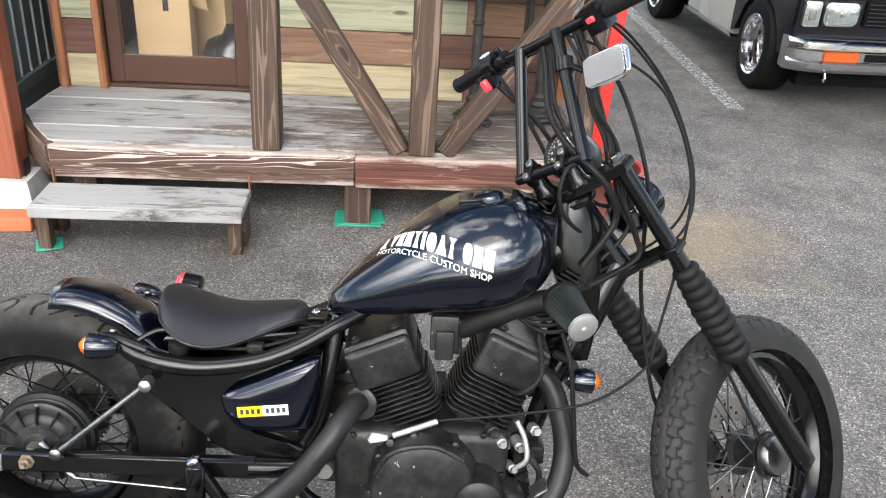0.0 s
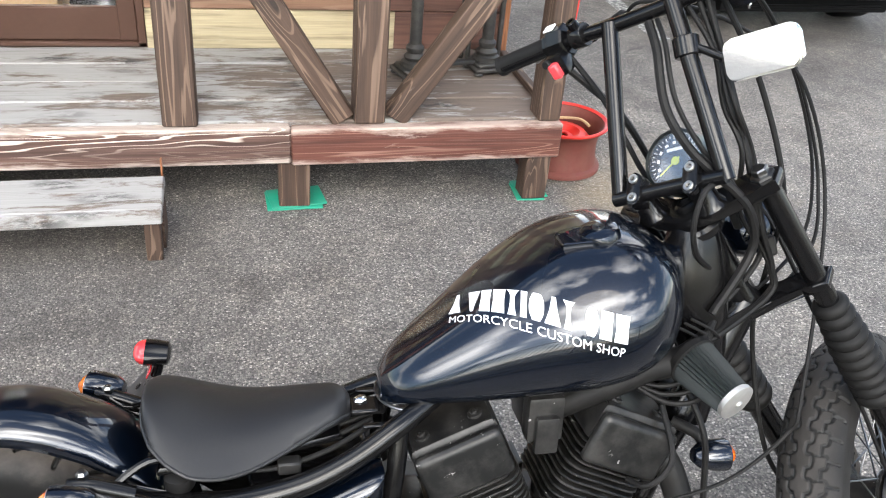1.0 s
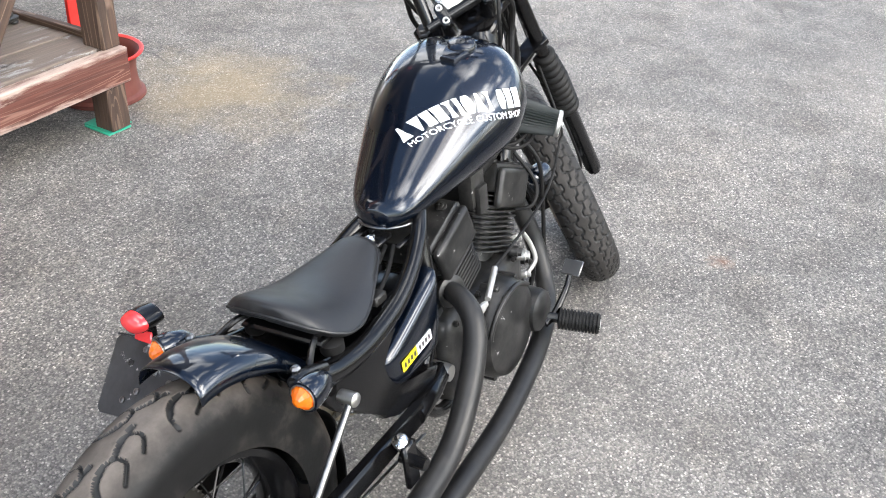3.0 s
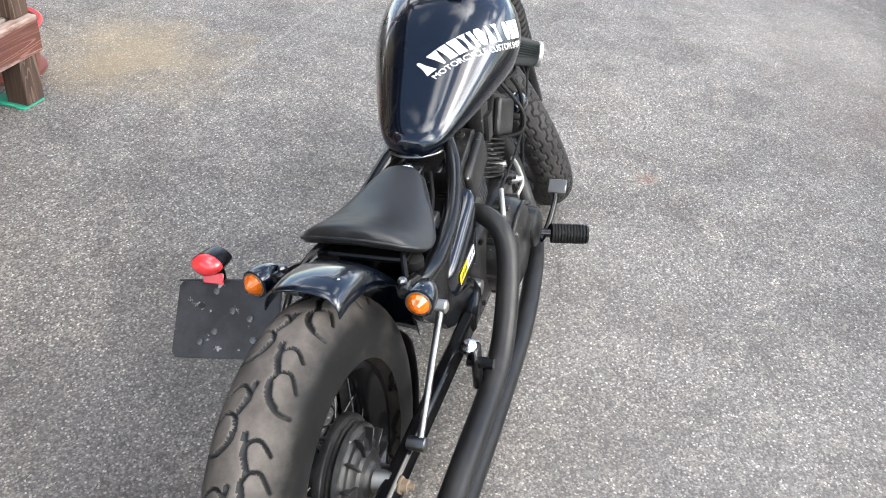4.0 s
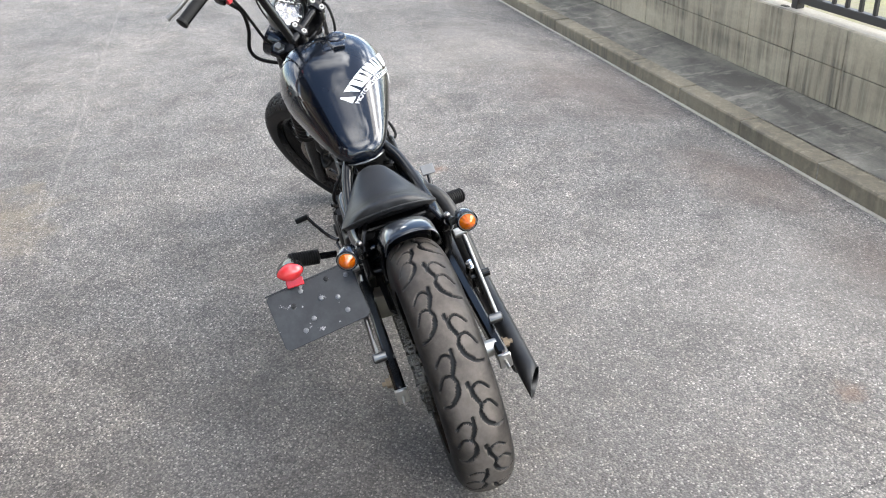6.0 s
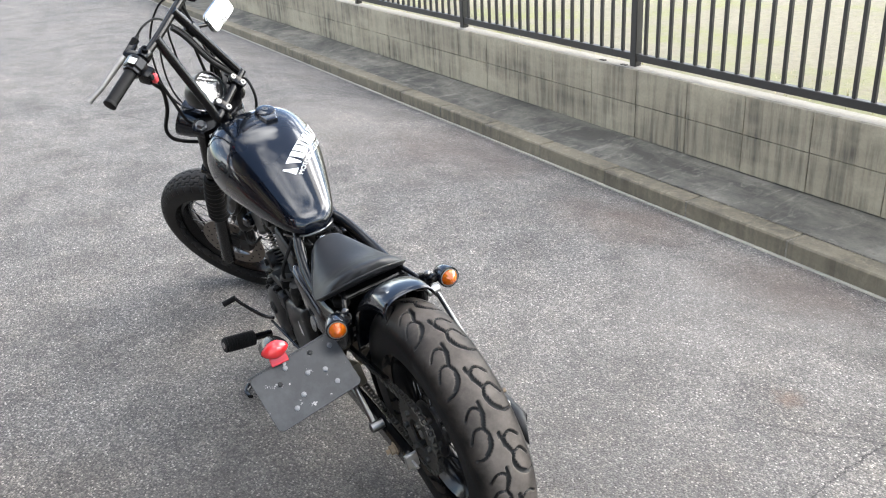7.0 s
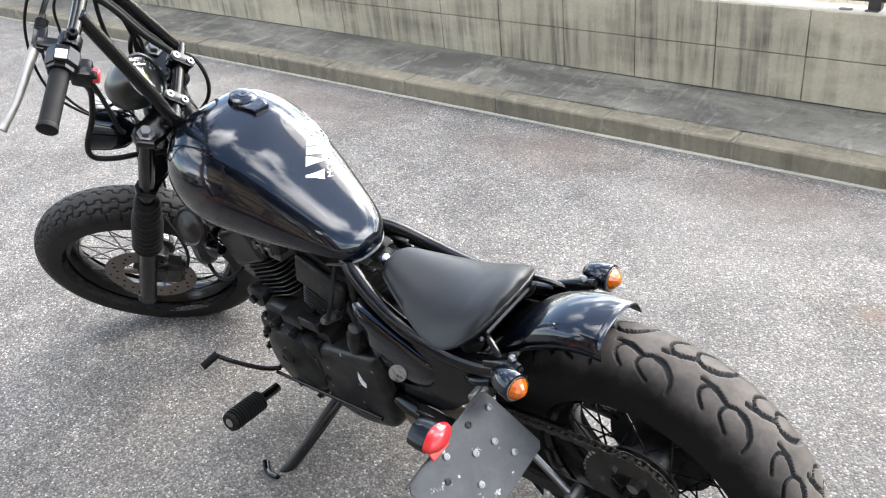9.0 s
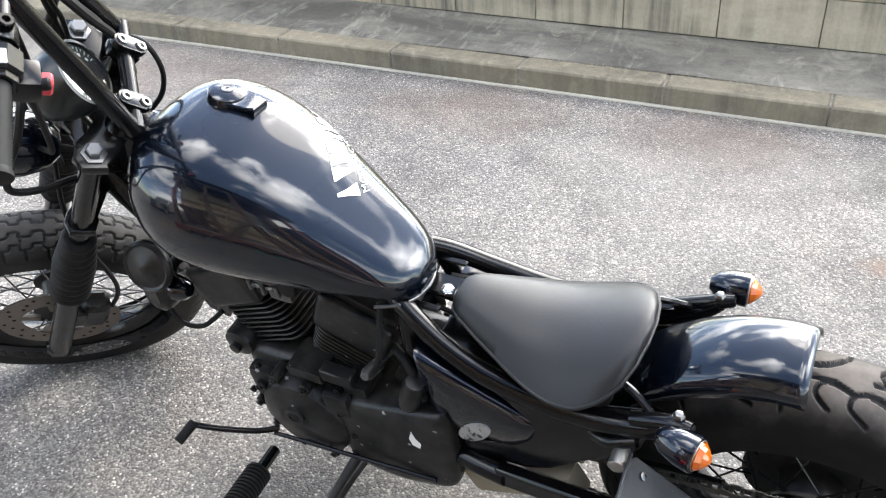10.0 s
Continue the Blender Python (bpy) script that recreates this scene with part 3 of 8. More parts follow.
skin(bm, grid, caps=False, ring_closed=False)
tagged(part("pavement", bm, SLAB, kind="structure"), "dark stained concrete strip between kerb and wall", "pavement")

wall = thing("wall_block", "stained grey concrete block wall two courses high", "wall", kind="structure")
part("core", box(B(), (-14, WALL_Y - 0.145, -0.1), (16, WALL_Y - 0.012, 0.402)), JOINT, wall)
part("coping_mortar", box(B(), (-14, WALL_Y - 0.13, 0.398), (16, WALL_Y - 0.02, 0.413), 0.004), MORTAR, wall)

bm = B()
grid = []
for i, y in enumerate([WALL_Y - 0.14, -1.2, -1.4, -1.8, -2.4, -3.2, -4.5, -7, -12, -20, -40, -90, -215]):
    grid.append([bm.verts.new((x, y, 0.385 + (0.03 * noise.noise((x * 0.9, y * 0.9, 3)) if i else 0) + 0.01 * i)) for x in np.linspace(-30, 40, 141)])
skin(bm, grid, caps=False, ring_closed=False)
tagged(part("lawn", bm, GRASS_SOIL, kind="structure"), "dry pale lawn soil with patchy yellow-green grass", "lawn")

# hollow cells of the wall's top blocks: dark plates for the shade inside
for x in (-0.17, -0.27, 1.91, 1.72):
    part("hollow", slab(B(), rounded(0.055, 0.030, 0.012), 0.003, Matrix.Translation((x, WALL_Y - 0.055, 0.4135))), CELL_DARK, wall, "dark plate for the shade in a hollow cell of a block")
# dry tufts of grass on the verge
tufts, tips = [], []
for i in range(5200):
    x, y = random.uniform(-6.5, 11), -1.13 - 3.2 * random.random() ** 1.6
    if noise.noise((x * 0.9, y * 1.3, 7)) < random.uniform(-0.35, 0.25):
        continue
    z = 0.385 + 0.03 * noise.noise((x * 0.9, y * 0.9, 3)) + 0.006
    for b in range(4):
        a, h, w = random.uniform(0, 6.28), random.uniform(0.012, 0.038), random.uniform(0.0015, 0.003)
        lean = random.uniform(0.2, 0.9) * h
        n0 = len(tufts)
        px_, py_ = x + random.uniform(-0.02, 0.02), y + random.uniform(-0.02, 0.02)
        tufts += [(px_ - w * math.sin(a), py_ + w * math.cos(a), z - 0.01), (px_ + w * math.sin(a), py_ - w * math.cos(a), z - 0.01), (px_ + lean * math.cos(a), py_ + lean * math.sin(a), z + h)]
        tips.append((n0, n0 + 1, n0 + 2))
mesh = bpy.data.meshes.new("grass")
mesh.from_pydata(tufts, [], tips)
mesh.materials.append(GRASS_BLADE)
tagged(new("grass", mesh), "sparse dry yellow-green grass on the verge", "grass", kind="stuff")

# ---- steel fence on the wall ----
FENCE_Y = WALL_Y - 0.085
fence = thing("fence", "black steel picket fence standing on the block wall", "fence", kind="structure")
for k in range(-4, 8):
    part("post", box(B(), (-0.0245, -0.0245, 0), (0.0245, 0.0245, 1.0), 0.003), BLACK_FENCE, fence, m=pose(1.655 + 1.93 * k, FENCE_Y, 0.405))
for z in (0.445, 1.25):
    part("rail", box(B(), (-6.1, -0.018, 0), (15.2, 0.018, 0.042), 0.004), BLACK_FENCE, fence, m=pose(0, FENCE_Y, z))
picket = box(B(), (-0.0095, -0.0095, 0), (0.0095, 0.0095, 0.80), 0.002)
first = part("picket", picket, BLACK_FENCE, fence, m=pose(-6, FENCE_Y, 0.47))
for k in range(1, 212):
    x = -6 + 0.0971 * k
    if min(abs(x - 1.655 - 1.93 * j) for j in range(-5, 9)) > 0.035:
        part("picket", first.data, None, fence, m=pose(x, FENCE_Y, 0.47))

# ---- the timber shop with its raised porch ----
DECK_Z, DECK_Y, SHOP_Y = 0.335, 3.35, 4.165
shop = thing("shop_building", "timber-clad shop with boards in mixed pale and brown colours", "building", pose(0, SHOP_Y, 0))


def siding(x0, x1, z0, z1, material):
    length = x1 - x0
    board("siding_board", length, 0.02, z1 - z0 - 0.004, material, shop, pose((x0 + x1) / 2, -0.01 + random.uniform(-0.002, 0.002), (z0 + z1) / 2), 0.003)


right_mix = [WOOD_PALE, WOOD_RUST, WOOD_GREEN, WOOD_PALE, WOOD_DARK, WOOD_GREEN, WOOD_RUST, WOOD_PALE, WOOD_DARK, WOOD_GREEN, WOOD_PALE, WOOD_RUST, WOOD_DARK]
left_mix = [WOOD_PALE, WOOD_DARK, WOOD_GREEN, WOOD_RUST, WOOD_PALE, WOOD_GREEN, WOOD_DARK, WOOD_PALE, WOOD_RUST, WOOD_GREEN, WOOD_DARK, WOOD_PALE, WOOD_RUST]
for i in range(13):
    z0 = DECK_Z + 0.163 * i
    siding(-0.55, 0.33 if i % 2 else 0.45, z0, z0 + 0.163, right_mix[i])
    siding(0.33 if i % 2 else 0.45, 0.93, z0, z0 + 0.163, right_mix[(i * 5 + 4) % 13] if i != 1 else WOOD_DARK)
    siding(-1.44, -1.29, z0, z0 + 0.163, left_mix[i])
for x0, x1, z0, z1 in ((-0.55, 0.93, 0, 2.5), (-1.5, -1.29, 0, 2.5), (-1.29, -0.55, 2.25, 2.5), (-1.29, -0.55, 0, 0.33)):
    part("wall", box(B(), (x0, 0.002, z0), (x1, 0.12, z1)), WOOD_DARK, shop)
for x in (-1.455, -1.275, 0.93):
    board("trim", 2.2, 0.035, 0.05, WOOD_TRIM, shop, pose(x, -0.022, DECK_Z + 1.1, 0, 90, 0) @ pose(0, 0, 0, 90))
part("wall", box(B(), (-1.5, 0.12, 0), (-1.38, 3.2, 2.5)), WOOD_DARK, shop)
part("wall", box(B(), (0.81, 0.12, 0), (0.93, 3.2, 2.5)), WOOD_DARK, shop)
part("wall", box(B(), (-1.38, 3.08, 0), (0.81, 3.2, 2.5)), WHITE_PAINT, shop)
part("floor", box(B(), (-1.38, 0.121, 0), (0.81, 3.08, 0.36)), GREY_FLOOR, shop)
part("roof", box(B(), (-1.9, -0.35, 2.5), (1.3, 3.5, 2.62), 0.01), ROOFING, shop)

door = thing("sliding_door", "brown aluminium sliding door with a clear pane", "door", pose(-0.92, SHOP_Y + 0.03, DECK_Z + 0.005))
part("threshold", box(B(), (-0.37, -0.045, 0), (0.37, 0.06, 0.018), 0.003), DOOR_BROWN, door)
part("bottom_rail", box(B(), (-0.325, -0.018, 0.019), (0.325, 0.018, 0.15), 0.004), DOOR_BROWN, door)
part("top_rail", box(B(), (-0.325, -0.018, 1.82), (0.325, 0.018, 1.9), 0.004), DOOR_BROWN, door)
for s in (-1, 1):
    part("stile", box(B(), (s * 0.30 - 0.035, -0.02, 0.018), (s * 0.30 + 0.035, 0.02, 1.91), 0.004), DOOR_BROWN, door)
    part("jamb", box(B(), (s * 0.352 - 0.016, -0.045, 0.0), (s * 0.352 + 0.016, 0.06, 1.92), 0.003), DOOR_BROWN, door)
pane = part("pane", box(B(), (-0.268, -0.003, 0.148), (0.268, 0.003, 1.822)), GLASS, door, "clear glass pane")
pane.visible_shadow = False

# boxes and bags just inside the door
carton = thing("cardboard_box", "tall brown cardboard carton standing inside the door", "box", pose(-1.03, SHOP_Y + 0.30, 0.36, 0, 0, 6))
part("carton_body", box(B(), (-0.14, -0.12, 0), (0.12, 0.12, 0.75), 0.004), CARDBOARD, carton)
part("print_bar", box(B(), (-0.005, -0.1215, 0.31), (0.022, -0.1203, 0.42)), PRINT_BLACK, carton)
carton2 = thing("cardboard_box", "opened cardboard box leaning with torn flaps", "box", pose(-0.82, SHOP_Y + 0.55, 0.36, 12, 8, -25))
part("carton_body", box(B(), (-0.1, -0.09, 0), (0.1, 0.09, 0.52), 0.004), CARDBOARD, carton2)
part("flap", box(B(), (-0.1, -0.10, 0.40), (0.08, -0.093, 0.52), 0.001, pose(0, 0, 0, 14)), CARDBOARD, carton2)
bag = B()
lathe(bag, [(0.0, 0), (0.11, 0.01), (0.14, 0.06), (0.12, 0.13), (0.07, 0.18), (0.03, 0.22), (0, 0.23)], n=24)
for v in bag.verts:
    v.co += 0.035 * noise.noise_vector(v.co * 14)
tagged(part("plastic_bag", bag, BLACK_BAG, None, m=pose(-0.72, SHOP_Y + 0.34, 0.362)), "crumpled black plastic bag on the shop floor", "bag")
roll = B()
lathe(roll, [(0.0, 0), (0.055, 0), (0.055, 0.9), (0, 0.9)], n=20)
tagged(part("paper_roll", roll, WHITE_PAINT, None, m=pose(-0.66, SHOP_Y + 0.72, 0.362, 3, 4, 0)), "white roll standing on end inside the shop", "roll")
cab = box(B(), (-0.12, -0.1, 0), (0.12, 0.1, 0.8), 0.006)
tagged(part("white_cabinet", cab, WHITE_PAINT, None, m=pose(-0.70, SHOP_Y + 1.15, 0.362)), "plain white cabinet at the back of the shop", "cabinet")

porch = thing("porch", "raised timber porch deck on short legs with braced posts", "porch", pose(0, 0, 0))
ends = (-1.285, -1.415, -1.515, -1.505, -1.485)      # the corner is splayed
for i in range(4):
    y = DECK_Y + 0.055 + 0.19 * (i + 0.5)
    x0, x1 = ends[i], ends[i + 1]
    part("deck_board", slab(B(), [(x0 + 0.30, -0.093), (1.21, -0.093), (1.21, 0.093), (x1 + 0.30, 0.093)], 0.03, None, 0.004), DECK, porch, m=pose(-0.30, y, DECK_Z - 0.016 + 0.002 * (i % 2)))
# front beam in two lengths, with a splayed end piece
board("front_beam", 1.232, 0.05, 0.135, WOOD_BEAM, porch, pose(-0.658, DECK_Y + 0.028, 0.262), 0.006)
board("front_beam", 0.985, 0.05, 0.135, WOOD_BEAM_RED, porch, pose(0.452, DECK_Y + 0.024, 0.258, 0, -0.3), 0.006)
board("side_beam", 0.82, 0.05, 0.13, WOOD_BEAM_RED, porch, pose(0.918, DECK_Y + 0.46, 0.255, 0, 0, 90), 0.006)
board("side_beam", 0.42, 0.05, 0.13, WOOD_POST, porch, pose(-1.385, DECK_Y + 0.19, 0.265, 0, 0, 124), 0.006)
board("edge_strip", 0.62, 0.035, 0.03, WOOD_POST, porch, pose(0.915, DECK_Y + 0.40, DECK_Z + 0.012, 0, 0, 90), 0.004)
# posts up to the porch roof
for x, w in ((-0.402, 0.115), (0.232, 0.108), (0.893, 0.085)):
    board("post", 1.95, w, 0.105, WOOD_POST, porch, pose(x, DECK_Y + 0.075, DECK_Z - 0.005 + 0.975, 0, 90, 0) @ pose(0, 0, 0, 90), 0.006)
for x0, x1 in ((0.145, -0.28), (0.325, 0.80)):
    a, b = Vector((x0, DECK_Y + 0.075, DECK_Z)), Vector((x1, DECK_Y + 0.075, 1.02))
    d = b - a
    board("brace", d.length, 0.085, 0.07, WOOD_POST, porch, Matrix.Translation((a + b) / 2) @ Matrix.Rotation(-math.atan2(d.z, d.x), 4, "Y") @ pose(0, 0, 0, 90), 0.006)
board("top_plate", 2.6, 0.1, 0.12, WOOD_BEAM, porch, pose(-0.35, DECK_Y + 0.075, 2.335), 0.006)
part("porch_roof", box(B(), (-1.75, -0.55, 0), (1.15, 0.52, 0.04), 0.005, pose(0, DECK_Y + 0.38, 2.45, 8)), ROOFING, porch)
for x, y, w in ((-0.03, 3.42, 0.1), (0.875, 3.41, 0.085), (-1.2, 3.55, 0.09), (-0.55, 4.05, 0.09), (0.85, 4.05, 0.09)):
    board("deck_leg", 0.185, w * 1.1, 0.09, WOOD_POST, porch, pose(x, y, 0.105, 0, 90, 0) @ pose(0, 0, 0, 90), 0.004)
for n_, (x, y, turn) in enumerate(((-0.03, 3.44, 2), (0.872, 3.44, -3))):
    for i in range(2):
        pad = part("pad", box(B(), (-0.055 - 0.045 * (n_ == 0), -0.07, 0), (0.055 + 0.045 * (n_ == 0), 0.07, 0.007), 0.002), GREEN_PAD, None, m=pose(x + 0.01 * i, y + 0.008 * i, 0.001 + 0.0075 * i, 0, 0, turn + 6 * i))
        pad.name = "rubber_pad"
        tagged(pad, "green rubber pad under a porch leg", "pad", "green pads")

step = thing("step_bench", "low whitewashed wooden step in front of the porch", "step", pose(-0.86, 3.20, 0))
board("tread", 0.80, 0.225, 0.035, DECK, step, pose(0, -0.02, 0.178), 0.005)
board("apron", 0.80, 0.022, 0.045, DECK, step, pose(0, -0.142, 0.172), 0.004)
for s in (-1, 1):
    board("leg", 0.16, 0.05, 0.05, WOOD_POST, step, pose(s * 0.365, -0.10, 0.08, 0, 90, 0), 0.004)
    board("leg", 0.16, 0.05, 0.05, WOOD_POST, step, pose(s * 0.365, 0.07, 0.08, 0, 90, 0), 0.004)
    board("stretcher", 0.12, 0.022, 0.14, WOOD_POST, step, pose(s * 0.388, -0.015, 0.085, 0, 0, 90), 0.003)
    board("hook_strap", 0.075, 0.02, 0.006, WOOD_TRIM, step, pose(s * 0.39, 0.122, 0.205, 0, 90, 0), 0.001)
pad = part("rubber_pad", box(B(), (-0.05, -0.05, 0), (0.05, 0.05, 0.006), 0.002), GREEN_PAD, None, m=pose(-1.225, 3.12, 0.001, 0, 0, 20))
tagged(pad, "green rubber pad under the step's leg", "pad", "green pads")

# red-brown gate post on its concrete foot, brick, sheet fence
gate_post = thing("gate_post", "red-brown wooden post on a pale concrete footing", "post", pose(-1.50, 3.52, 0))
board("post", 2.3, 0.115, 0.115, WOOD_RED, gate_post, pose(0, 0, 0.13 + 1.15, 0, 90, 0), 0.006)
part("footing", lathe(B(), [(0.165, 0), (0.125, 0.13)], n=4, m=pose(0, 0, 0, 0, 0, 45)), PALE_CONCRETE, gate_post, smooth=False)
part("bracket", box(B(), (0.058, -0.03, 0.12), (0.062, 0.03, 0.2), 0.001), IRON, gate_post)
tagged(part("brick", box(B(), (-0.105, -0.05, 0), (0.105, 0.05, 0.06), 0.005), CLAY, None, m=pose(-1.44, 3.27, 0.0, 0, 0, 4)), "loose orange clay brick on the asphalt", "brick")
tagged(part("brick", box(B(), (-0.105, -0.05, 0), (0.105, 0.05, 0.06), 0.005), CLAY, None, m=pose(-1.66, 3.26, 0.0, 0, 0, -3)), "loose orange clay brick on the asphalt", "brick")
sheet = thing("sheet_fence", "grey-green ribbed sheet-metal fence beside the shop", "fence", pose(-1.75, 4.3, 0))
part("panel", box(B(), (-0.02, -0.9, 0.31), (0.0, 1.8, 2.1), 0.003), SHEET, sheet)
part("kick_board", box(B(), (-0.03, -0.9, 0.0), (0.004, 1.8, 0.235), 0.003), SHEET, sheet)
part("bottom_rail", box(B(), (-0.02, -0.9, 0.236), (0.022, 1.8, 0.309), 0.006), SHEET, sheet)
rib = box(B(), (0.0, -0.005, 0.31), (0.012, 0.005, 2.1), 0.002)
rib0 = part("rib", rib, SHEET_EDGE, sheet, m=pose(0, -0.8, 0))
for i in range(1, 22):
    part("rib", rib0.data, None, sheet, m=pose(0, -0.8 + 0.12 * i, 0))

# ---- painted parking line ----
line_m = B()
grid = []
for i in range(60):
    y = 5.30 + i * 0.1
    grid.append([line_m.verts.new((x + 0.02 * (y - 5.3) + 0.004 * noise.noise((x * 9, y * 6, 0)), y, 0.004)) for x in (2.285, 2.405)])
skin(line_m, grid, caps=False, ring_closed=False)
tagged(part("parking_line", line_m, ROAD_PAINT, kind="structure"), "worn white painted parking line on the asphalt", "road marking")

# ---- parked pickup ----
CREAM = plain("cream_car_paint", (0.50, 0.495, 0.43), 0.25, 0, 0.06, 8, coat=0.8)
CAR_BLACK = plain("black_car_paint", (0.006, 0.006, 0.008), 0.18, 0, 0.2, 10, coat=0.6, shine=0.05)
CAR_CHROME = plain("bumper_chrome", (0.58, 0.58, 0.59), 0.13, 1.0, 0.15, 12)
CAR_TYRE = plain("car_tyre", (0.006, 0.006, 0.006), 0.7, 0, 0.2, 40, shine=0.12)
LAMP_GLASS = plain("headlamp_glass", (0.36, 0.40, 0.385), 0.16, 0.7, 0.75, 22, 0.5, coat=1.0)
DARK = plain("dark_underbody", (0.006, 0.006, 0.006), 0.9, shine=0.05)
CAR_AMBER = lens("amber_turn_lens", (0.52, 0.085, 0.010))
DARK_GLASS = plain("smoky_lamp_glass", (0.13, 0.135, 0.12), 0.2, 0.2, 0.4, 60, 0.2, coat=0.8)
SIDE_GLASS = plain("dark_car_glass", (0.02, 0.024, 0.026), 0.05, 0, 0.1, coat=1.0)

truck = thing("pickup_truck", "old cream pickup with a black front, chrome bumper and dish wheels", "truck", pose(3.35, 5.30, 0, 0, 0, 1.0))
HW = 0.735


def arch(cy, r, z0, n=10):
    return [(cy + r * math.cos(math.pi * (1 - i / n)), max(z0, 0.30 + r * math.sin(math.pi * (1 - i / n)))) for i in range(n + 1)]


UPR = Matrix(((0, 0, 1, 0), (1, 0, 0, 0), (0, 1, 0, 0), (0, 0, 0, 1)))     # outline x, y to world y, z; thickness along x
front_out = [(0.06, 0.42)] + [(0.20, 0.34)] + arch(0.60, 0.36, 0.33) + [(1.05, 0.30), (1.05, 0.86), (0.9, 0.90), (0.12, 0.82), (0.05, 0.74)]
part("front_fender", slab(B(), front_out, 0.05, Matrix.Translation((-HW + 0.025, 0, 0)) @ UPR, 0.012, 2), CAR_BLACK, truck)
part("front_fender", slab(B(), front_out, 0.05, Matrix.Translation((HW - 0.025, 0, 0)) @ UPR, 0.012, 2), CAR_BLACK, truck)
part("bonnet", box(B(), (-HW + 0.03, 0.08, 0.80), (HW - 0.03, 1.06, 0.885), 0.03, None, 3), CAR_BLACK, truck)
part("front_panel", box(B(), (-HW + 0.03, 0.07, 0.40), (HW - 0.03, 0.14, 0.82), 0.01), CAR_BLACK, truck)
cab_out = [(1.055, 0.27), (2.05, 0.27), (2.05, 1.40), (1.95, 1.46), (1.60, 1.46), (1.12, 0.92), (1.055, 0.88)]
part("cab", slab(B(), cab_out, 2 * HW - 0.01, UPR, 0.03, 3), CREAM, truck, "cream cab")
for s in (-1, 1):
    part("side_window", slab(B(), [(1.22, 0.93), (1.98, 0.93), (1.98, 1.38), (1.62, 1.38)], 0.01, Matrix.Translation((s * (HW - 0.002), 0, 0)) @ UPR, 0.002), SIDE_GLASS, truck)
    part("sill", box(B(), (s * (HW - 0.03) - 0.02, 1.06, 0.245), (s * (HW - 0.03) + 0.02, 2.05, 0.285), 0.006), CAR_CHROME, truck)
    part("door_mirror", box(B(), (s * (HW + 0.06) - 0.05, 1.25, 0.92), (s * (HW + 0.06) + 0.05, 1.29, 1.02), 0.012), CAR_BLACK, truck)
part("windscreen", slab(B(), [(-0.64, 0.0), (0.64, 0.0), (0.58, 0.60), (-0.58, 0.60)], 0.01, pose(0, 1.12, 0.95, 48, 0, 0), 0.002), SIDE_GLASS, truck)
bed_out = [(2.07, 0.33), (2.45, 0.33)] + arch(2.90, 0.36, 0.33) + [(3.9, 0.36), (3.9, 0.86), (2.07, 0.86)]
for s in (-1, 1):
    part("bed_side", slab(B(), bed_out, 0.06, Matrix.Translation((s * (HW - 0.03), 0, 0)) @ UPR, 0.012, 2), CREAM, truck)
part("bed_floor", box(B(), (-HW + 0.06, 2.07, 0.50), (HW - 0.06, 3.88, 0.55), 0.005), CAR_BLACK, truck)
part("tailgate", box(B(), (-HW + 0.06, 3.85, 0.50), (HW - 0.06, 3.90, 0.86), 0.008), CREAM, truck)
part("underbody", box(B(), (-HW + 0.20, 0.25, 0.17), (HW - 0.20, 3.8, 0.42), 0.02), DARK, truck)
# added near-black panel in place of the shade beneath the truck's front
part("front_valance", box(box(B(), (-0.62, 0.10, 0.150), (0.62, 0.22, 0.40), 0.03, None, 2), (-0.56, 0.085, 0.185), (0.56, 0.11, 0.205), 0.006), DARK, truck, "black panel added for the shade under the bumper")
bump = B()
rows = []
for x in np.linspace(-1, 1, 25):
    back = 0.10 * abs(x) ** 8
    rows.append([bump.verts.new((x * (HW + 0.015), y + back, z)) for y, z in ((0.05, 0.285), (-0.03, 0.275), (-0.055, 0.30), (-0.058, 0.335), (-0.035, 0.352), (-0.035, 0.408), (-0.058, 0.425), (-0.055, 0.455), (-0.02, 0.478), (0.05, 0.475))])
skin(bump, rows)
part("front_bumper", bump, CAR_CHROME, truck, "chrome front bumper")
part("bumper_slot", box(B(), (-0.28, -0.038, 0.355), (0.28, -0.030, 0.405), 0.003), DARK, truck)
grille = part("grille", box(B(), (-0.30, 0.045, 0.555), (0.30, 0.07, 0.72), 0.008), DARK, truck, "black slatted grille")
for i in range(6):
    part("slat", box(B(), (-0.29, 0.035, 0.566 + 0.025 * i), (0.29, 0.05, 0.574 + 0.025 * i), 0.002), CAR_BLACK, grille)
part("hook", tube(B(), [(-0.50, -0.01, 0.275), (-0.50, -0.03, 0.235), (-0.515, -0.05, 0.225), (-0.525, -0.05, 0.245)], 0.007, 8), CAR_CHROME, truck)
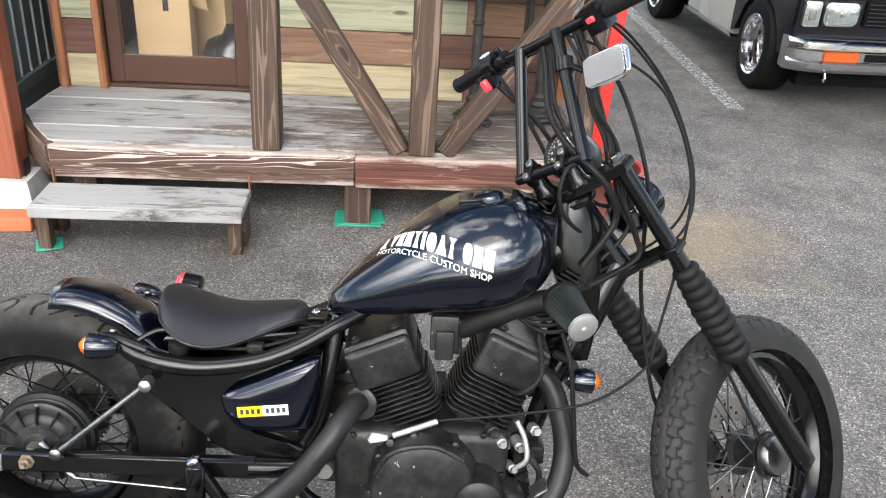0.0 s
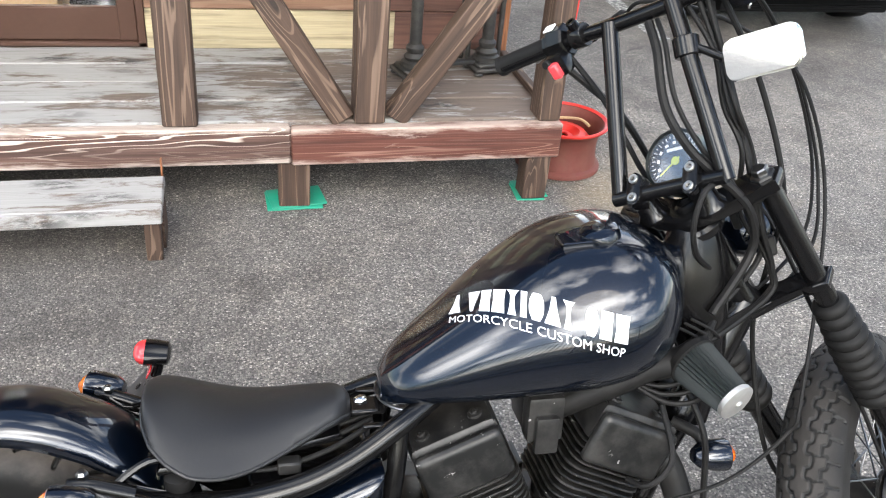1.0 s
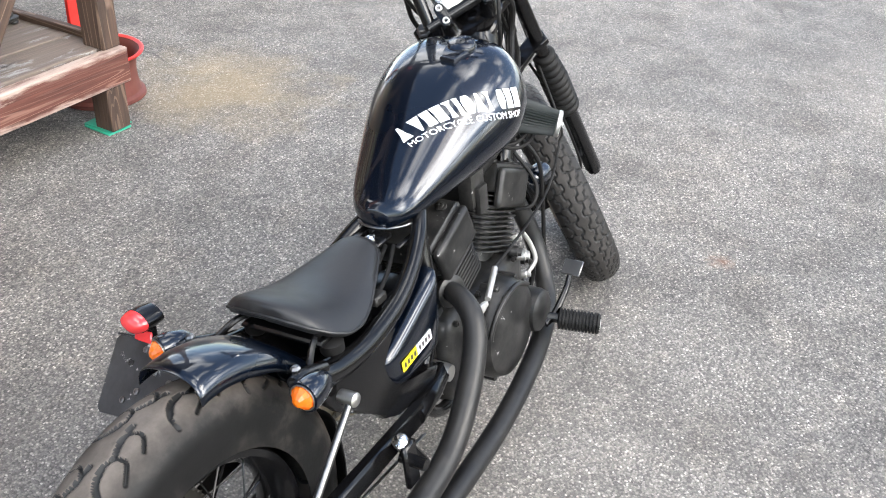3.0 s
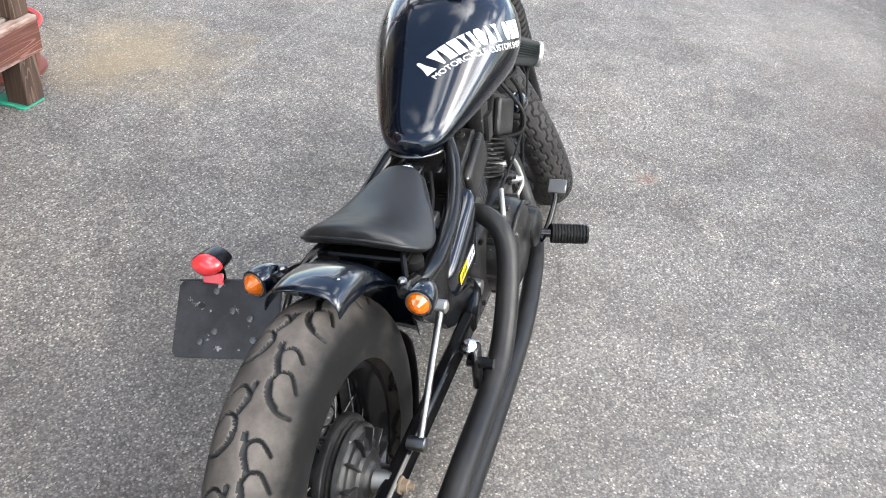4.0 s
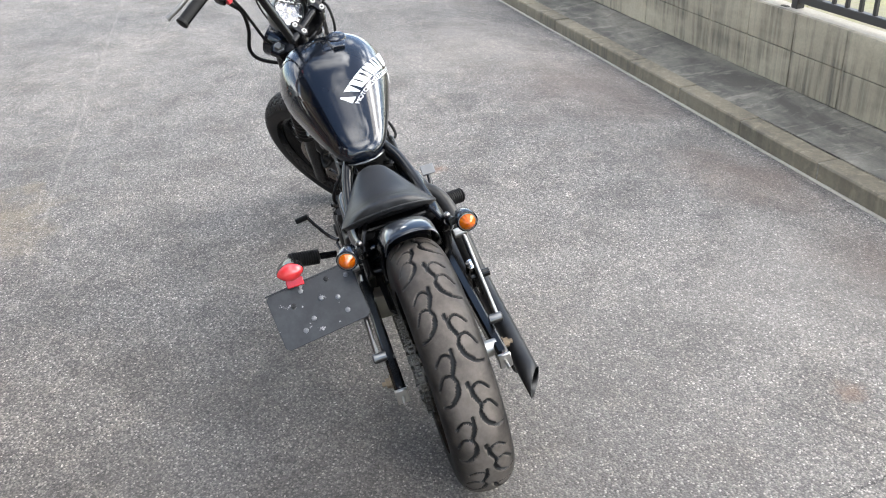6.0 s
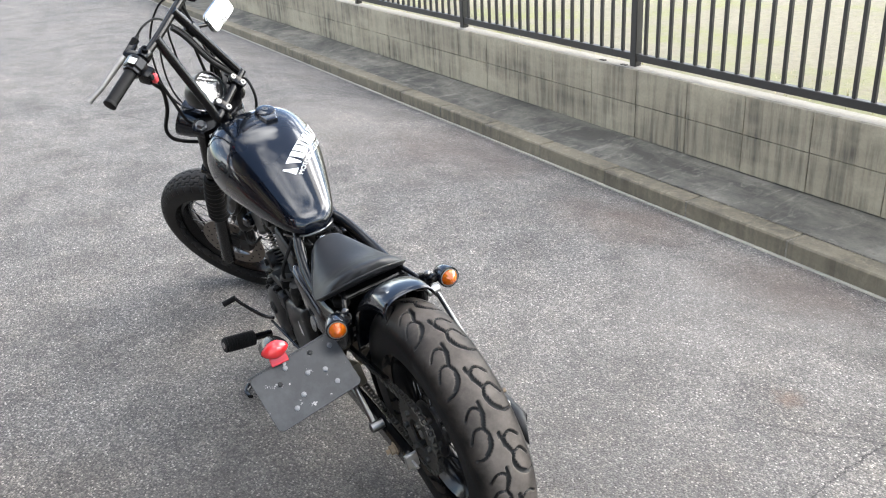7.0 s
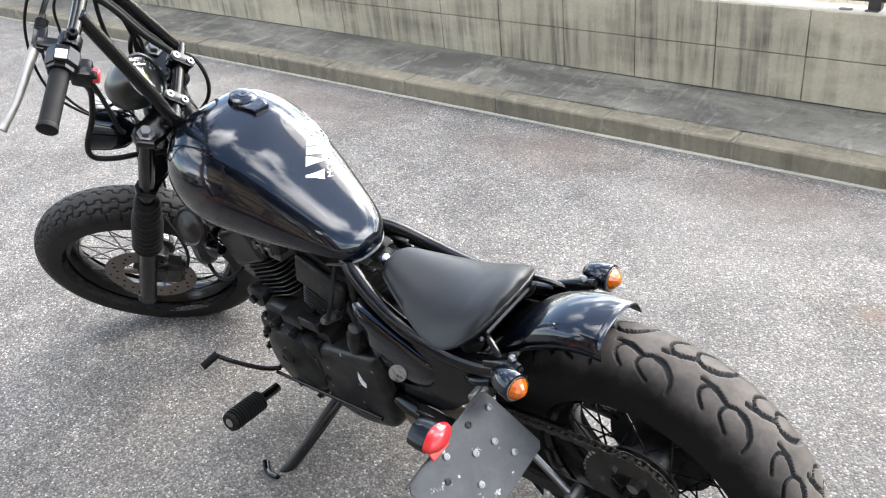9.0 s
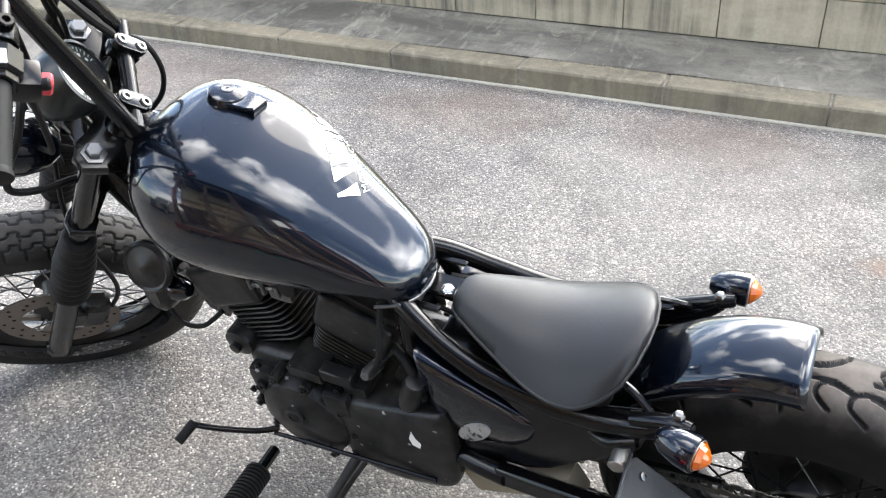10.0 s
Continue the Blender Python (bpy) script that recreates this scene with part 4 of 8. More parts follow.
for s in (-1, 1):
    hl = part("headlamp", slab(B(), rounded(0.25, 0.15, 0.02), 0.04, pose(s * 0.465, 0.05, 0.628, 90), 0.006, 2), CAR_BLACK, truck)
    part("lamp_glass", slab(B(), rounded(0.20, 0.125, 0.035), 0.02, pose(s * 0.465, 0.028, 0.630, 90), 0.005, 2), LAMP_GLASS, hl, "square headlamp glass")
    part("lamp_bulb", lathe(B(), [(0.0, 0.006), (0.014, 0.005), (0.019, 0.001), (0.019, -0.004)], pose(s * 0.465, 0.018, 0.632, 90), 20), DARK_GLASS, hl)
    part("lamp_bezel", slab(B(), rounded(0.222, 0.146, 0.040), 0.012, pose(s * 0.465, 0.034, 0.630, 90), 0.004, 2), CAR_CHROME, hl)
    part("corner_bulb", box(B(), (-0.022, -0.004, -0.030), (0.022, 0.002, 0.026), 0.008, pose(s * 0.655, 0.025, 0.622), 2), DARK_GLASS, truck)
    part("corner_lamp", slab(B(), rounded(0.105, 0.155, 0.012), 0.06, pose(s * 0.655, 0.055, 0.628, 90), 0.006, 2), LAMP_GLASS, truck, "clear corner lamp")
    part("turn_lamp", slab(B(), rounded(0.225, 0.055, 0.008), 0.02, pose(s * 0.435, -0.036, 0.380, 90), 0.003), CAR_AMBER, truck, "amber turn lamp in the bumper")
for cy in (0.58, 2.90):
    for s in (-1, 1):
        wm = pose(s * (HW - 0.085), cy, 0.306, 0, 0, (-2 if cy < 1 else 0) + (180 if s > 0 else 0))
        TW_ = Matrix.Rotation(radians(-90), 4, "Y")       # local z to -x, the outer side
        w = part("wheel", lathe(B(), [(0.19, -0.12), (0.24, -0.125), (0.290, -0.112), (0.305, -0.085), (0.306, 0.0), (0.305, 0.075), (0.290, 0.098), (0.24, 0.108), (0.19, 0.10)], TW_, 56, wrap=True), CAR_TYRE, truck, "black tyre on a polished dish wheel", wm)
        rim_ = part("rim", lathe(B(), [(0.0, -0.06), (0.185, -0.06), (0.190, 0.100), (0.203, 0.108), (0.207, 0.103), (0.200, 0.094), (0.188, 0.085), (0.183, 0.02), (0.172, 0.008), (0.150, 0.012), (0.085, 0.026), (0.05, 0.034), (0.04, 0.032), (0.035, 0.01), (0.0, 0.008)], TW_, 56), CAR_CHROME, w, "polished deep-dish rim")
        for i in range(6):
            a = 2 * math.pi * i / 6
            part("rim_hole", lathe(B(), [(0.0, 0.004), (0.018, 0.004), (0.018, 0.0), (0.0, 0.0)], TW_ @ Matrix.Translation((0.115 * math.cos(a), 0.115 * math.sin(a), 0.019)), 14), DARK, rim_)

# ---- cast-iron table base on the porch ----
table = thing("iron_table", "old cast-iron pedestal table standing on the porch deck", "table", pose(0.66, 3.86, DECK_Z + 0.001, 0, 0, 12))
bs = B()
for dx in (-0.19, 0.13):
    lathe(bs, [(0.052, 0.045), (0.052, 0.065), (0.040, 0.072), (0.044, 0.085), (0.030, 0.10), (0.036, 0.112), (0.036, 0.122), (0.024, 0.135), (0.022, 0.45), (0.03, 0.46), (0.022, 0.47), (0.022, 0.66)], Matrix.Translation((dx, 0, 0)), 24)
part("column", bs, IRON, table)
for dx in (-0.19, 0.13):
    foot = box(box(B(), (-0.075, -0.075, 0.012), (0.075, 0.075, 0.032), 0.006), (-0.062, -0.062, 0.030), (0.062, 0.062, 0.047), 0.006)
    part("foot", foot, IRON, table, m=pose(dx, 0, 0))
    for sx in (-1, 1):
        for sy in (-1, 1):
            part("foot_pad", lathe(B(), [(0.014, 0.0), (0.019, 0.006), (0.014, 0.014)], Matrix.Translation((dx + sx * 0.056, sy * 0.056, 0)), 12), IRON, table)
    part("stretcher", box(B(), (dx - 0.012, -0.012, 0.03), (dx + 0.012, 0.012, 0.06), 0.003) if dx > 0 else box(B(), (-0.19, -0.014, 0.034), (0.13, 0.014, 0.052), 0.004), IRON, table)
part("tabletop", box(B(), (-0.40, -0.22, 0.66), (0.34, 0.22, 0.69), 0.008), IRON, table)
stool = thing("iron_stand", "dark turned-leg iron stand against the porch corner", "stand", pose(0.78, 3.98, DECK_Z + 0.001))
for x, y in ((-0.06, -0.05), (0.07, 0.06), (0.07, -0.05), (-0.06, 0.06)):
    part("leg", lathe(B(), [(0.012, 0), (0.014, 0.02), (0.010, 0.05), (0.012, 0.3), (0.010, 0.62), (0.014, 0.66)], Matrix.Translation((x, y, 0)), 12), IRON, stool)
part("top", box(B(), (-0.10, -0.09, 0.66), (0.11, 0.10, 0.68), 0.005), IRON, stool)

# ---- red steel wheel rim lying by the porch, and a red banner pole ----
rim_t = thing("steel_wheel_rim", "red rusty steel wheel rim lying flat on the asphalt", "wheel rim", pose(1.085, 3.69, 0.0, 0, 0, 0))
part("barrel", lathe(B(), [(0.172, 0.002), (0.178, 0.006), (0.176, 0.020), (0.160, 0.030), (0.152, 0.075), (0.150, 0.12), (0.158, 0.165), (0.176, 0.185), (0.186, 0.192), (0.188, 0.200), (0.182, 0.203), (0.172, 0.196), (0.152, 0.172), (0.143, 0.12), (0.145, 0.075), (0.152, 0.030), (0.166, 0.010)], None, 56, wrap=True), RUST_RED, rim_t, "faded rusty red barrel")
part("rim_edge", lathe(B(), [(0.176, 0.188), (0.1885, 0.193), (0.190, 0.2015), (0.183, 0.2045), (0.171, 0.198)], None, 56, wrap=True), RED_PAINT, rim_t, "bright red rim edge")
part("disc", lathe(B(), [(0.144, 0.11), (0.125, 0.125), (0.10, 0.15), (0.075, 0.152), (0.05, 0.13), (0.03, 0.13), (0.03, 0.124), (0.05, 0.124), (0.075, 0.146), (0.10, 0.143), (0.125, 0.118), (0.144, 0.103)], None, 48, wrap=True), RED_PAINT, rim_t)
for i in range(8):
    a = 2 * math.pi * i / 8
    part("vent_hole", lathe(B(), [(0.0, 0.001), (0.013, 0.001), (0.013, 0.0), (0, 0)], aim((0.118 * math.cos(a), 0.118 * math.sin(a), 0.1315), (0.55 * math.cos(a), 0.55 * math.sin(a), 0.83)), 14), DARK, rim_t)
hose_pts = [(0.12 * math.cos(0.55 * i), 0.10 * math.sin(0.55 * i), 0.165 + 0.006 * math.sin(1.7 * i) + 0.001 * i) for i in range(9)]
tagged(part("cord", tube(B(), hose_pts, 0.006, 8, 5), CARDBOARD, None, m=pose(1.085, 3.69, 0.0)), "loose tan cord lying inside the red wheel rim", "cord")
pole = thing("banner_pole", "flat bright red sign post leaning by the porch corner", "pole", pose(1.04, 3.74, 0.0, 0, 2.0, 0))
part("board", box(B(), (-0.03, -0.009, 0.0), (0.03, 0.009, 1.8), 0.003), RED_PAINT, pole)

# ---- the motorcycle, leaning on its side stand with the bars turned ----
PAINT = plain("gloss_blue_black_paint", (0.0018, 0.0044, 0.0106), 0.26, 0.60, 0.2, 12, coat=1.0, shine=0.3)
PAINT.node_tree.nodes["Principled BSDF"].inputs["Coat Roughness"].default_value = 0.05
PAINT.node_tree.nodes["Principled BSDF"].inputs["Coat IOR"].default_value = 1.50
SATIN = plain("satin_black_paint", (0.0026, 0.0026, 0.0030), 0.18, 0, 0.3, 30, 0.05, dust=0.02, shine=0.32)
ENGINE = plain("engine_black", (0.008, 0.008, 0.008), 0.32, 0.1, 0.35, 45, 0.28, dust=0.34, dust_col=(0.100, 0.094, 0.088), shine=0.27, wear=0.02, wear_col=(0.30, 0.29, 0.28))
EXHAUST = plain("matt_exhaust_black", (0.009, 0.009, 0.0095), 0.40, 0.1, 0.3, 25, 0.08, dust=0.08, shine=0.3)
RUBBER = plain("rubber", (0.007, 0.0068, 0.0068), 0.55, 0, 0.3, 50, 0.12, shine=0.16, dust=0.06, dust_col=(0.09, 0.08, 0.07))
TYRE_REAR = tyre_rubber("worn_tyre_rubber", (0.007, 0.0069, 0.0069), (0.150, 0.130, 0.114), 0.047)
TYRE_FRONT = tyre_rubber("tyre_rubber", (0.0130, 0.0127, 0.0125), (0.050, 0.046, 0.043), 0.05)
LEATHER = plain("black_leather", (0.010, 0.010, 0.0108), 0.44, 0, 0.2, 220, 0.12, shine=0.38)
CHROME = plain("chrome", (0.75, 0.75, 0.75), 0.16, 1.0, 0.1, 40)
STEEL = plain("dull_steel", (0.42, 0.41, 0.39), 0.38, 1.0, 0.3, 60, 0.1)
ALU = plain("oxidised_aluminium", (0.48, 0.47, 0.45), 0.5, 0.9, 0.3, 70, 0.15)
WORN_FOIL = plain("worn_silver_foil", (0.50, 0.50, 0.49), 0.45, 0.5, 0.3, 60, 0.2, dust=0.75, dust_col=(0.09, 0.09, 0.09), wear=0.14, wear_col=(0.03, 0.03, 0.03))
RUSTY = plain("rusty_bolt", (0.20, 0.15, 0.10), 0.6, 0.5, 0.4, 90, 0.2)
AMBER = lens("amber_lens", (0.55, 0.115, 0.004))
RED_LENS = lens("red_lens", (0.66, 0.035, 0.04))
WHITE_INK = plain("white_lettering", (0.80, 0.80, 0.79), 0.4, 0, 0.06, 40)
YELLOW = plain("yellow_sticker", (0.80, 0.62, 0.01), 0.4, 0, 0.05, 40)
PLATE_BLACK = plain("scuffed_black_plate", (0.013, 0.014, 0.016), 0.36, 0.1, 0.4, 22, 0.2, shine=0.6, dust=0.30, dust_col=(0.13, 0.135, 0.14), wear=0.05, wear_col=(0.34, 0.33, 0.32))
FILTER_GREEN = plain("dark_green_filter_gauze", (0.006, 0.009, 0.009), 0.6, 0, 0.3, 120, 0.3)
DIAL = plain("black_dial", (0.028, 0.028, 0.030), 0.45)
YELLOW_GREEN = plain("needle_yellow", (0.55, 0.62, 0.04), 0.5)
PINK = plain("red_switch", (0.55, 0.05, 0.06), 0.4)
DARK_STEEL = plain("dark_steel", (0.17, 0.17, 0.17), 0.3, 1.0, 0.3, 50, 0.1)
OILY = plain("oily_dark_steel", (0.10, 0.095, 0.085), 0.4, 0.8, 0.35, 70, 0.15)
DISC = plain("browned_disc_steel", (0.22, 0.19, 0.165), 0.4, 0.9, 0.3, 60, 0.1)
# tread grooves: free of crown dust, and blackened for the shade inside them
GROOVE = plain("dark_groove_rubber", (0.006, 0.006, 0.006), 0.7)
CARB_GREY = plain("dirty_grey_casting", (0.105, 0.102, 0.098), 0.42, 0.55, 0.5, 70, 0.3, dust=0.35, dust_col=(0.05, 0.045, 0.04), wear=0.06, wear_col=(0.34, 0.33, 0.32))
LEVER = plain("dull_alloy_lever", (0.25, 0.24, 0.225), 0.45, 0.7, 0.35, 70, 0.2)
CLOCK_PAINT = plain("green_black_gloss", (0.0040, 0.0066, 0.0064), 0.34, 0, 0.25, 25, 0.04, coat=0.15, shine=0.45)
MIRROR = plain("mirror_glass", (0.92, 0.93, 0.94), 0.02, 1.0, 0.0)

BIKE = pose(-0.66, 1.57, 0, -10, 0, -2)
bike = thing("motorcycle", "black custom bobber motorcycle leaning on its side stand, bars turned", "motorcycle", BIKE)

AX = Vector((0.02, 0, 0.316))       # rear axle
RAKE, STEER = radians(37), radians(45)
_a = Vector((-math.sin(RAKE), 0, math.cos(RAKE)))
_f = Vector((math.cos(RAKE), 0, math.sin(RAKE)))
_l = Vector((0, 1, 0))
s_f, s_l = _f * math.cos(STEER) + _l * math.sin(STEER), _l * math.cos(STEER) - _f * math.sin(STEER)
HEAD = Vector((1.142, 0.038, 0.912))   # on the steering axis, at the top clamp
FORK = Matrix(((s_f.x, s_l.x, _a.x, HEAD.x), (s_f.y, s_l.y, _a.y, HEAD.y), (s_f.z, s_l.z, _a.z, HEAD.z), (0, 0, 0, 1)))
ALONG_Y = Matrix.Rotation(radians(-90), 4, "X")     # turns local z to +y


def grooved_tyre(centre_r, crown, half, depth_map, repeats, steps, across=44, square=1.0):
    """A tyre: a carcass of round section whose tread is cut by depth_map(arc, lateral) in metres."""
    prof = [((half + 0.002) * -0.62, centre_r - 0.012), (-half * 0.93, centre_r + 0.010), (-half, centre_r + 0.034)]
    lat, rad = [], []
    span = np.linspace(-1, 1, across)
    for u in span:
        a_ = u * radians(112)
        lat.append(half * math.copysign(abs(math.sin(a_)) ** square, u) if abs(a_) < math.pi / 2 else half * math.copysign(1, u) * (1 - 0.55 * (1 - math.cos(abs(a_) - math.pi / 2))))
        base = centre_r + (crown - centre_r) * 0.45
        rad.append(base + (crown - base) * math.cos(a_) ** square if abs(a_) < math.pi / 2 else base + (crown - base) * math.cos(a_) * 1.9)
    lat, rad = np.array(lat), np.array(rad)
    around = repeats * steps
    th = np.linspace(0, 2 * math.pi, around, endpoint=False)
    flank = np.cumsum(np.hypot(np.diff(lat, prepend=lat[0]), np.diff(rad, prepend=rad[0])))
    flank -= flank[across // 2]
    cut = np.tile(depth_map((th[:steps] * crown)[:, None], flank[None, :]), (repeats, 1))
    rr = rad[None, :] - cut * np.clip(np.cos(span * radians(112)), 0.0, 1)[None, :]
    ll = lat[None, :] - cut * np.clip(np.sin(span * radians(112)), -1, 1)[None, :]
    verts = np.stack([rr * np.cos(th)[:, None], ll, rr * np.sin(th)[:, None]], -1).reshape(-1, 3)
    idx = np.arange(around * across).reshape(around, across)
    a, b = idx, np.roll(idx, -1, 0)
    faces = np.stack([a[:, :-1], a[:, 1:], b[:, 1:], b[:, :-1]], -1).reshape(-1, 4)
    data = bpy.data.meshes.new("tyre")
    data.from_pydata(verts.tolist(), [], faces.tolist())
    data.polygons.foreach_set("use_smooth", [True] * len(data.polygons))
    deep = cut.reshape(-1)[faces].mean(1) > 0.30 * max(cut.max(), 1e-6)
    data.polygons.foreach_set("material_index", deep.astype(int).tolist())
    data.update()
    return data


def near_curves(s, v, curves, pitch, width, depth):
    """Depth of grooves along curves of (arc, lateral) that repeat each pitch."""
    out = np.zeros(np.broadcast(s, v).shape)
    for curve, wide in curves:
        pts = np.array([tuple(p) for p in curve_points([(x, y, 0) for x, y in curve], 5)])[:, :2]
        best = np.full(out.shape, 9.0)
        for i in range(len(pts) - 1):
            a, d = pts[i], pts[i + 1] - pts[i]
            sx = (s - a[0] + pitch / 2) % pitch - pitch / 2
            t = np.clip((sx * d[0] + (v - a[1]) * d[1]) / max(d @ d, 1e-9), 0, 1)
            best = np.minimum(best, np.hypot(sx - t * d[0], v - a[1] - t * d[1]))
        w = width * wide
        out = np.maximum(out, depth * np.clip((w - best) / (0.35 * w), 0, 1))
    return out


def rear_tread(s, v):
    """Hooked double-drop grooves, alternating left and right of the crown."""
    pitch = 2 * math.pi * 0.316 / 13
    o = 0.006
    flip = [([(0.000, o), (0.012, o + 0.001), (0.025, o + 0.003), (0.038, o + 0.012), (0.047, o + 0.013), (0.059, o + 0.008), (0.076, o + 0.012), (0.090, o + 0.026), (0.096, o + 0.040), (0.097, o + 0.055)], 1.0),
            ([(0.018, o + 0.003), (0.028, o + 0.006), (0.040, o + 0.012)], 1.25),
            ([(0.062, o + 0.010), (0.078, o + 0.016), (0.089, o + 0.029)], 1.25),
            ([(0.016, o + 0.003), (0.007, o + 0.012), (0.007, o + 0.027), (0.021, o + 0.043)], 0.85),
            ([(0.047, o + 0.012), (0.042, o + 0.023), (0.044, o + 0.036), (0.064, o + 0.052)], 0.85)]
    flip = [([(1.22 * x, y) for x, y in curve], wide) for curve, wide in flip]
    one = near_curves(s, v, flip, pitch, 0.0037, 0.0080)
    two = near_curves(s + pitch * 0.5, -v, flip, pitch, 0.0037, 0.0080)
    return np.maximum(one, two)


def front_tread(s, v):
    """Stepped rows of blocks on both sides of a solid centre rib."""
    p = 2 * math.pi * 0.326 / 46
    curves = []
    for side in (-1, 1):
        curves.append(([(0, side * 0.010), (0.40 * p, side * 0.010), (0.46 * p, side * 0.020), (0.90 * p, side * 0.020), (p, side * 0.010)], 1.0))
        curves.append(([(0, side * 0.036), (0.38 * p, side * 0.036), (0.46 * p, side * 0.046), (0.90 * p, side * 0.046), (p, side * 0.036)], 1.0))
        curves.append(([(0.62 * p, side * 0.047), (0.66 * p, side * 0.070)], 1.2))
        curves.append(([(0.52 * p, side * 0.020), (0.44 * p, side * 0.037)], 0.6))
    return near_curves(s, v, curves, p, 0.0026, 0.0058)


def spoked_wheel(name, label, m, rim_r, rim_half, hub_r, hub_half, tyre_data, tyre_mat, spokes=36):
    """wheel > tyre, rim, hub, each spoke; the axle runs along local y."""
    wheel = part(name, lathe(B(), [(0.012, -hub_half - 0.03), (0.012, hub_half + 0.03)], ALONG_Y, 16), STEEL, bike, label, m)
    tyre = part("tyre", tyre_data, None, wheel)
    tyre_data.materials.append(tyre_mat)
    tyre_data.materials.append(GROOVE)
    r, h = rim_r, rim_half
    part("rim", lathe(B(), [(r + 0.006, -h), (r + 0.009, -h + 0.004), (r - 0.004, -h + 0.008), (r - 0.016, -h * 0.45), (r - 0.022, 0), (r - 0.016, h * 0.45), (r - 0.004, h - 0.008), (r + 0.009, h - 0.004), (r + 0.006, h),
                            (r - 0.006, h), (r - 0.012, h * 0.8), (r - 0.024, h * 0.4), (r - 0.028, 0), (r - 0.024, -h * 0.4), (r - 0.012, -h * 0.8), (r - 0.006, -h)], ALONG_Y, 72, wrap=True), SATIN, wheel, "black steel rim")
    part("hub", lathe(B(), [(0.03, -hub_half), (hub_r, -hub_half), (hub_r, -hub_half + 0.006), (hub_r * 0.7, -hub_half + 0.012), (hub_r * 0.62, 0), (hub_r * 0.7, hub_half - 0.012), (hub_r, hub_half - 0.006), (hub_r, hub_half), (0.03, hub_half)], ALONG_Y, 40), ENGINE, wheel)
    sp = None
    for i in range(spokes):
        a = 2 * math.pi * i / spokes
        side = 1 if i % 2 else -1
        lead = radians(38) * (1 if (i // 2) % 2 else -1)
        p0 = Vector((hub_r * 0.92 * math.cos(a + lead), side * hub_half * 0.9, hub_r * 0.92 * math.sin(a + lead)))
        p1 = Vector(((r - 0.022) * math.cos(a), side * 0.006, (r - 0.022) * math.sin(a)))
        part("spoke", rod(B(), p0, p1, 0.0019, 6), SATIN if name == "rear_wheel" else DARK_STEEL, wheel)
    return wheel


rear_wheel = spoked_wheel("rear_wheel", "wide worn rear tyre on a black spoked rim", Matrix.Translation(AX), 0.192, 0.048, 0.075, 0.045,
                          grooved_tyre(0.200, 0.316, 0.070, rear_tread, 13, 92, 130, 0.86), TYRE_REAR)
drum = part("brake_drum", lathe(B(), [(0.02, -0.096), (0.030, -0.096), (0.034, -0.090), (0.050, -0.088), (0.054, -0.083), (0.068, -0.081), (0.074, -0.075), (0.084, -0.074), (0.088, -0.068), (0.094, -0.066), (0.096, -0.058), (0.092, -0.056), (0.092, -0.052), (0.097, -0.050), (0.097, -0.046), (0.106, -0.044), (0.108, -0.040), (0.108, -0.030), (0.05, -0.028)], ALONG_Y, 44), ENGINE, rear_wheel, "dusty black drum brake")
for i in range(12):
    a = 2 * math.pi * i / 12
    part("drum_rib", box(B(), (0.052, -0.089, -0.0022), (0.090, -0.072, 0.0022), 0.001, Matrix.Rotation(a, 4, "Y")), ENGINE, rear_wheel)
part("brake_arm", tube(B(), [(0.012, -0.100, 0.02), (0.050, -0.108, -0.020), (0.085, -0.112, -0.055)], [0.010, 0.007, 0.008], 10, flat=0.6), DARK_STEEL, rear_wheel, "dull brake arm")
part("brake_rod", rod(B(), (0.085, -0.114, -0.055), (0.50, -0.120, -0.085), 0.0030, 8), DARK_STEEL, rear_wheel, "thin steel brake rod")
part("hub_spacer", lathe(B(), [(0.012, -0.128), (0.020, -0.128), (0.021, -0.098), (0.012, -0.096)], ALONG_Y, 18), STEEL, rear_wheel)
sprocket = lathe(B(), [(0.045, 0.074), (0.095, 0.074), (0.095, 0.080), (0.045, 0.080)], ALONG_Y, 60, wrap=True)
for i in range(45):
    a = 2 * math.pi * i / 45
    box(sprocket, (0.093, -0.003, -0.0028), (0.1005, 0.003, 0.0028), 0, Matrix.Translation((0, 0.077, 0)) @ Matrix.Rotation(a, 4, "Y"))
for i in range(6):
    a = 2 * math.pi * i / 6
    rod(sprocket, (0.06 * math.cos(a), 0.05, 0.06 * math.sin(a)), (0.06 * math.cos(a), 0.090, 0.06 * math.sin(a)), 0.009, 6)
part("sprocket", sprocket, OILY, rear_wheel, "dirty steel chain sprocket")

front_wheel = spoked_wheel("front_wheel", "blocky front tyre on a black spoked rim", FORK @ Matrix.Rotation(radians(-4), 4, "Z") @ Matrix.Rotation(radians(2.2), 4, "X") @ Matrix.Translation((0.036, -0.030, -0.811)), 0.236, 0.034, 0.055, 0.04,
                           grooved_tyre(0.245, 0.333, 0.060, front_tread, 46, 24, 100), TYRE_FRONT)
disc = lathe(B(), [(0.080, 0.058), (0.131, 0.058), (0.131, 0.062), (0.080, 0.062)], ALONG_Y, 60, wrap=True)
for i in range(5):
    a = 2 * math.pi * i / 5
    box(disc, (0.04, 0.050, -0.009), (0.085, 0.060, 0.009), 0.002, Matrix.Rotation(a, 4, "Y"))
part("brake_disc", disc, DISC, front_wheel, "worn steel brake disc")
holes = B()
for i in range(30):
    a = 2 * math.pi * i / 30
    rr = 0.095 + 0.011 * (i % 3)
    rod(holes, (rr * math.cos(a), 0.0572, rr * math.sin(a)), (rr * math.cos(a), 0.0628, rr * math.sin(a)), 0.0042, 8)
part("disc_holes", holes, RUBBER, front_wheel)
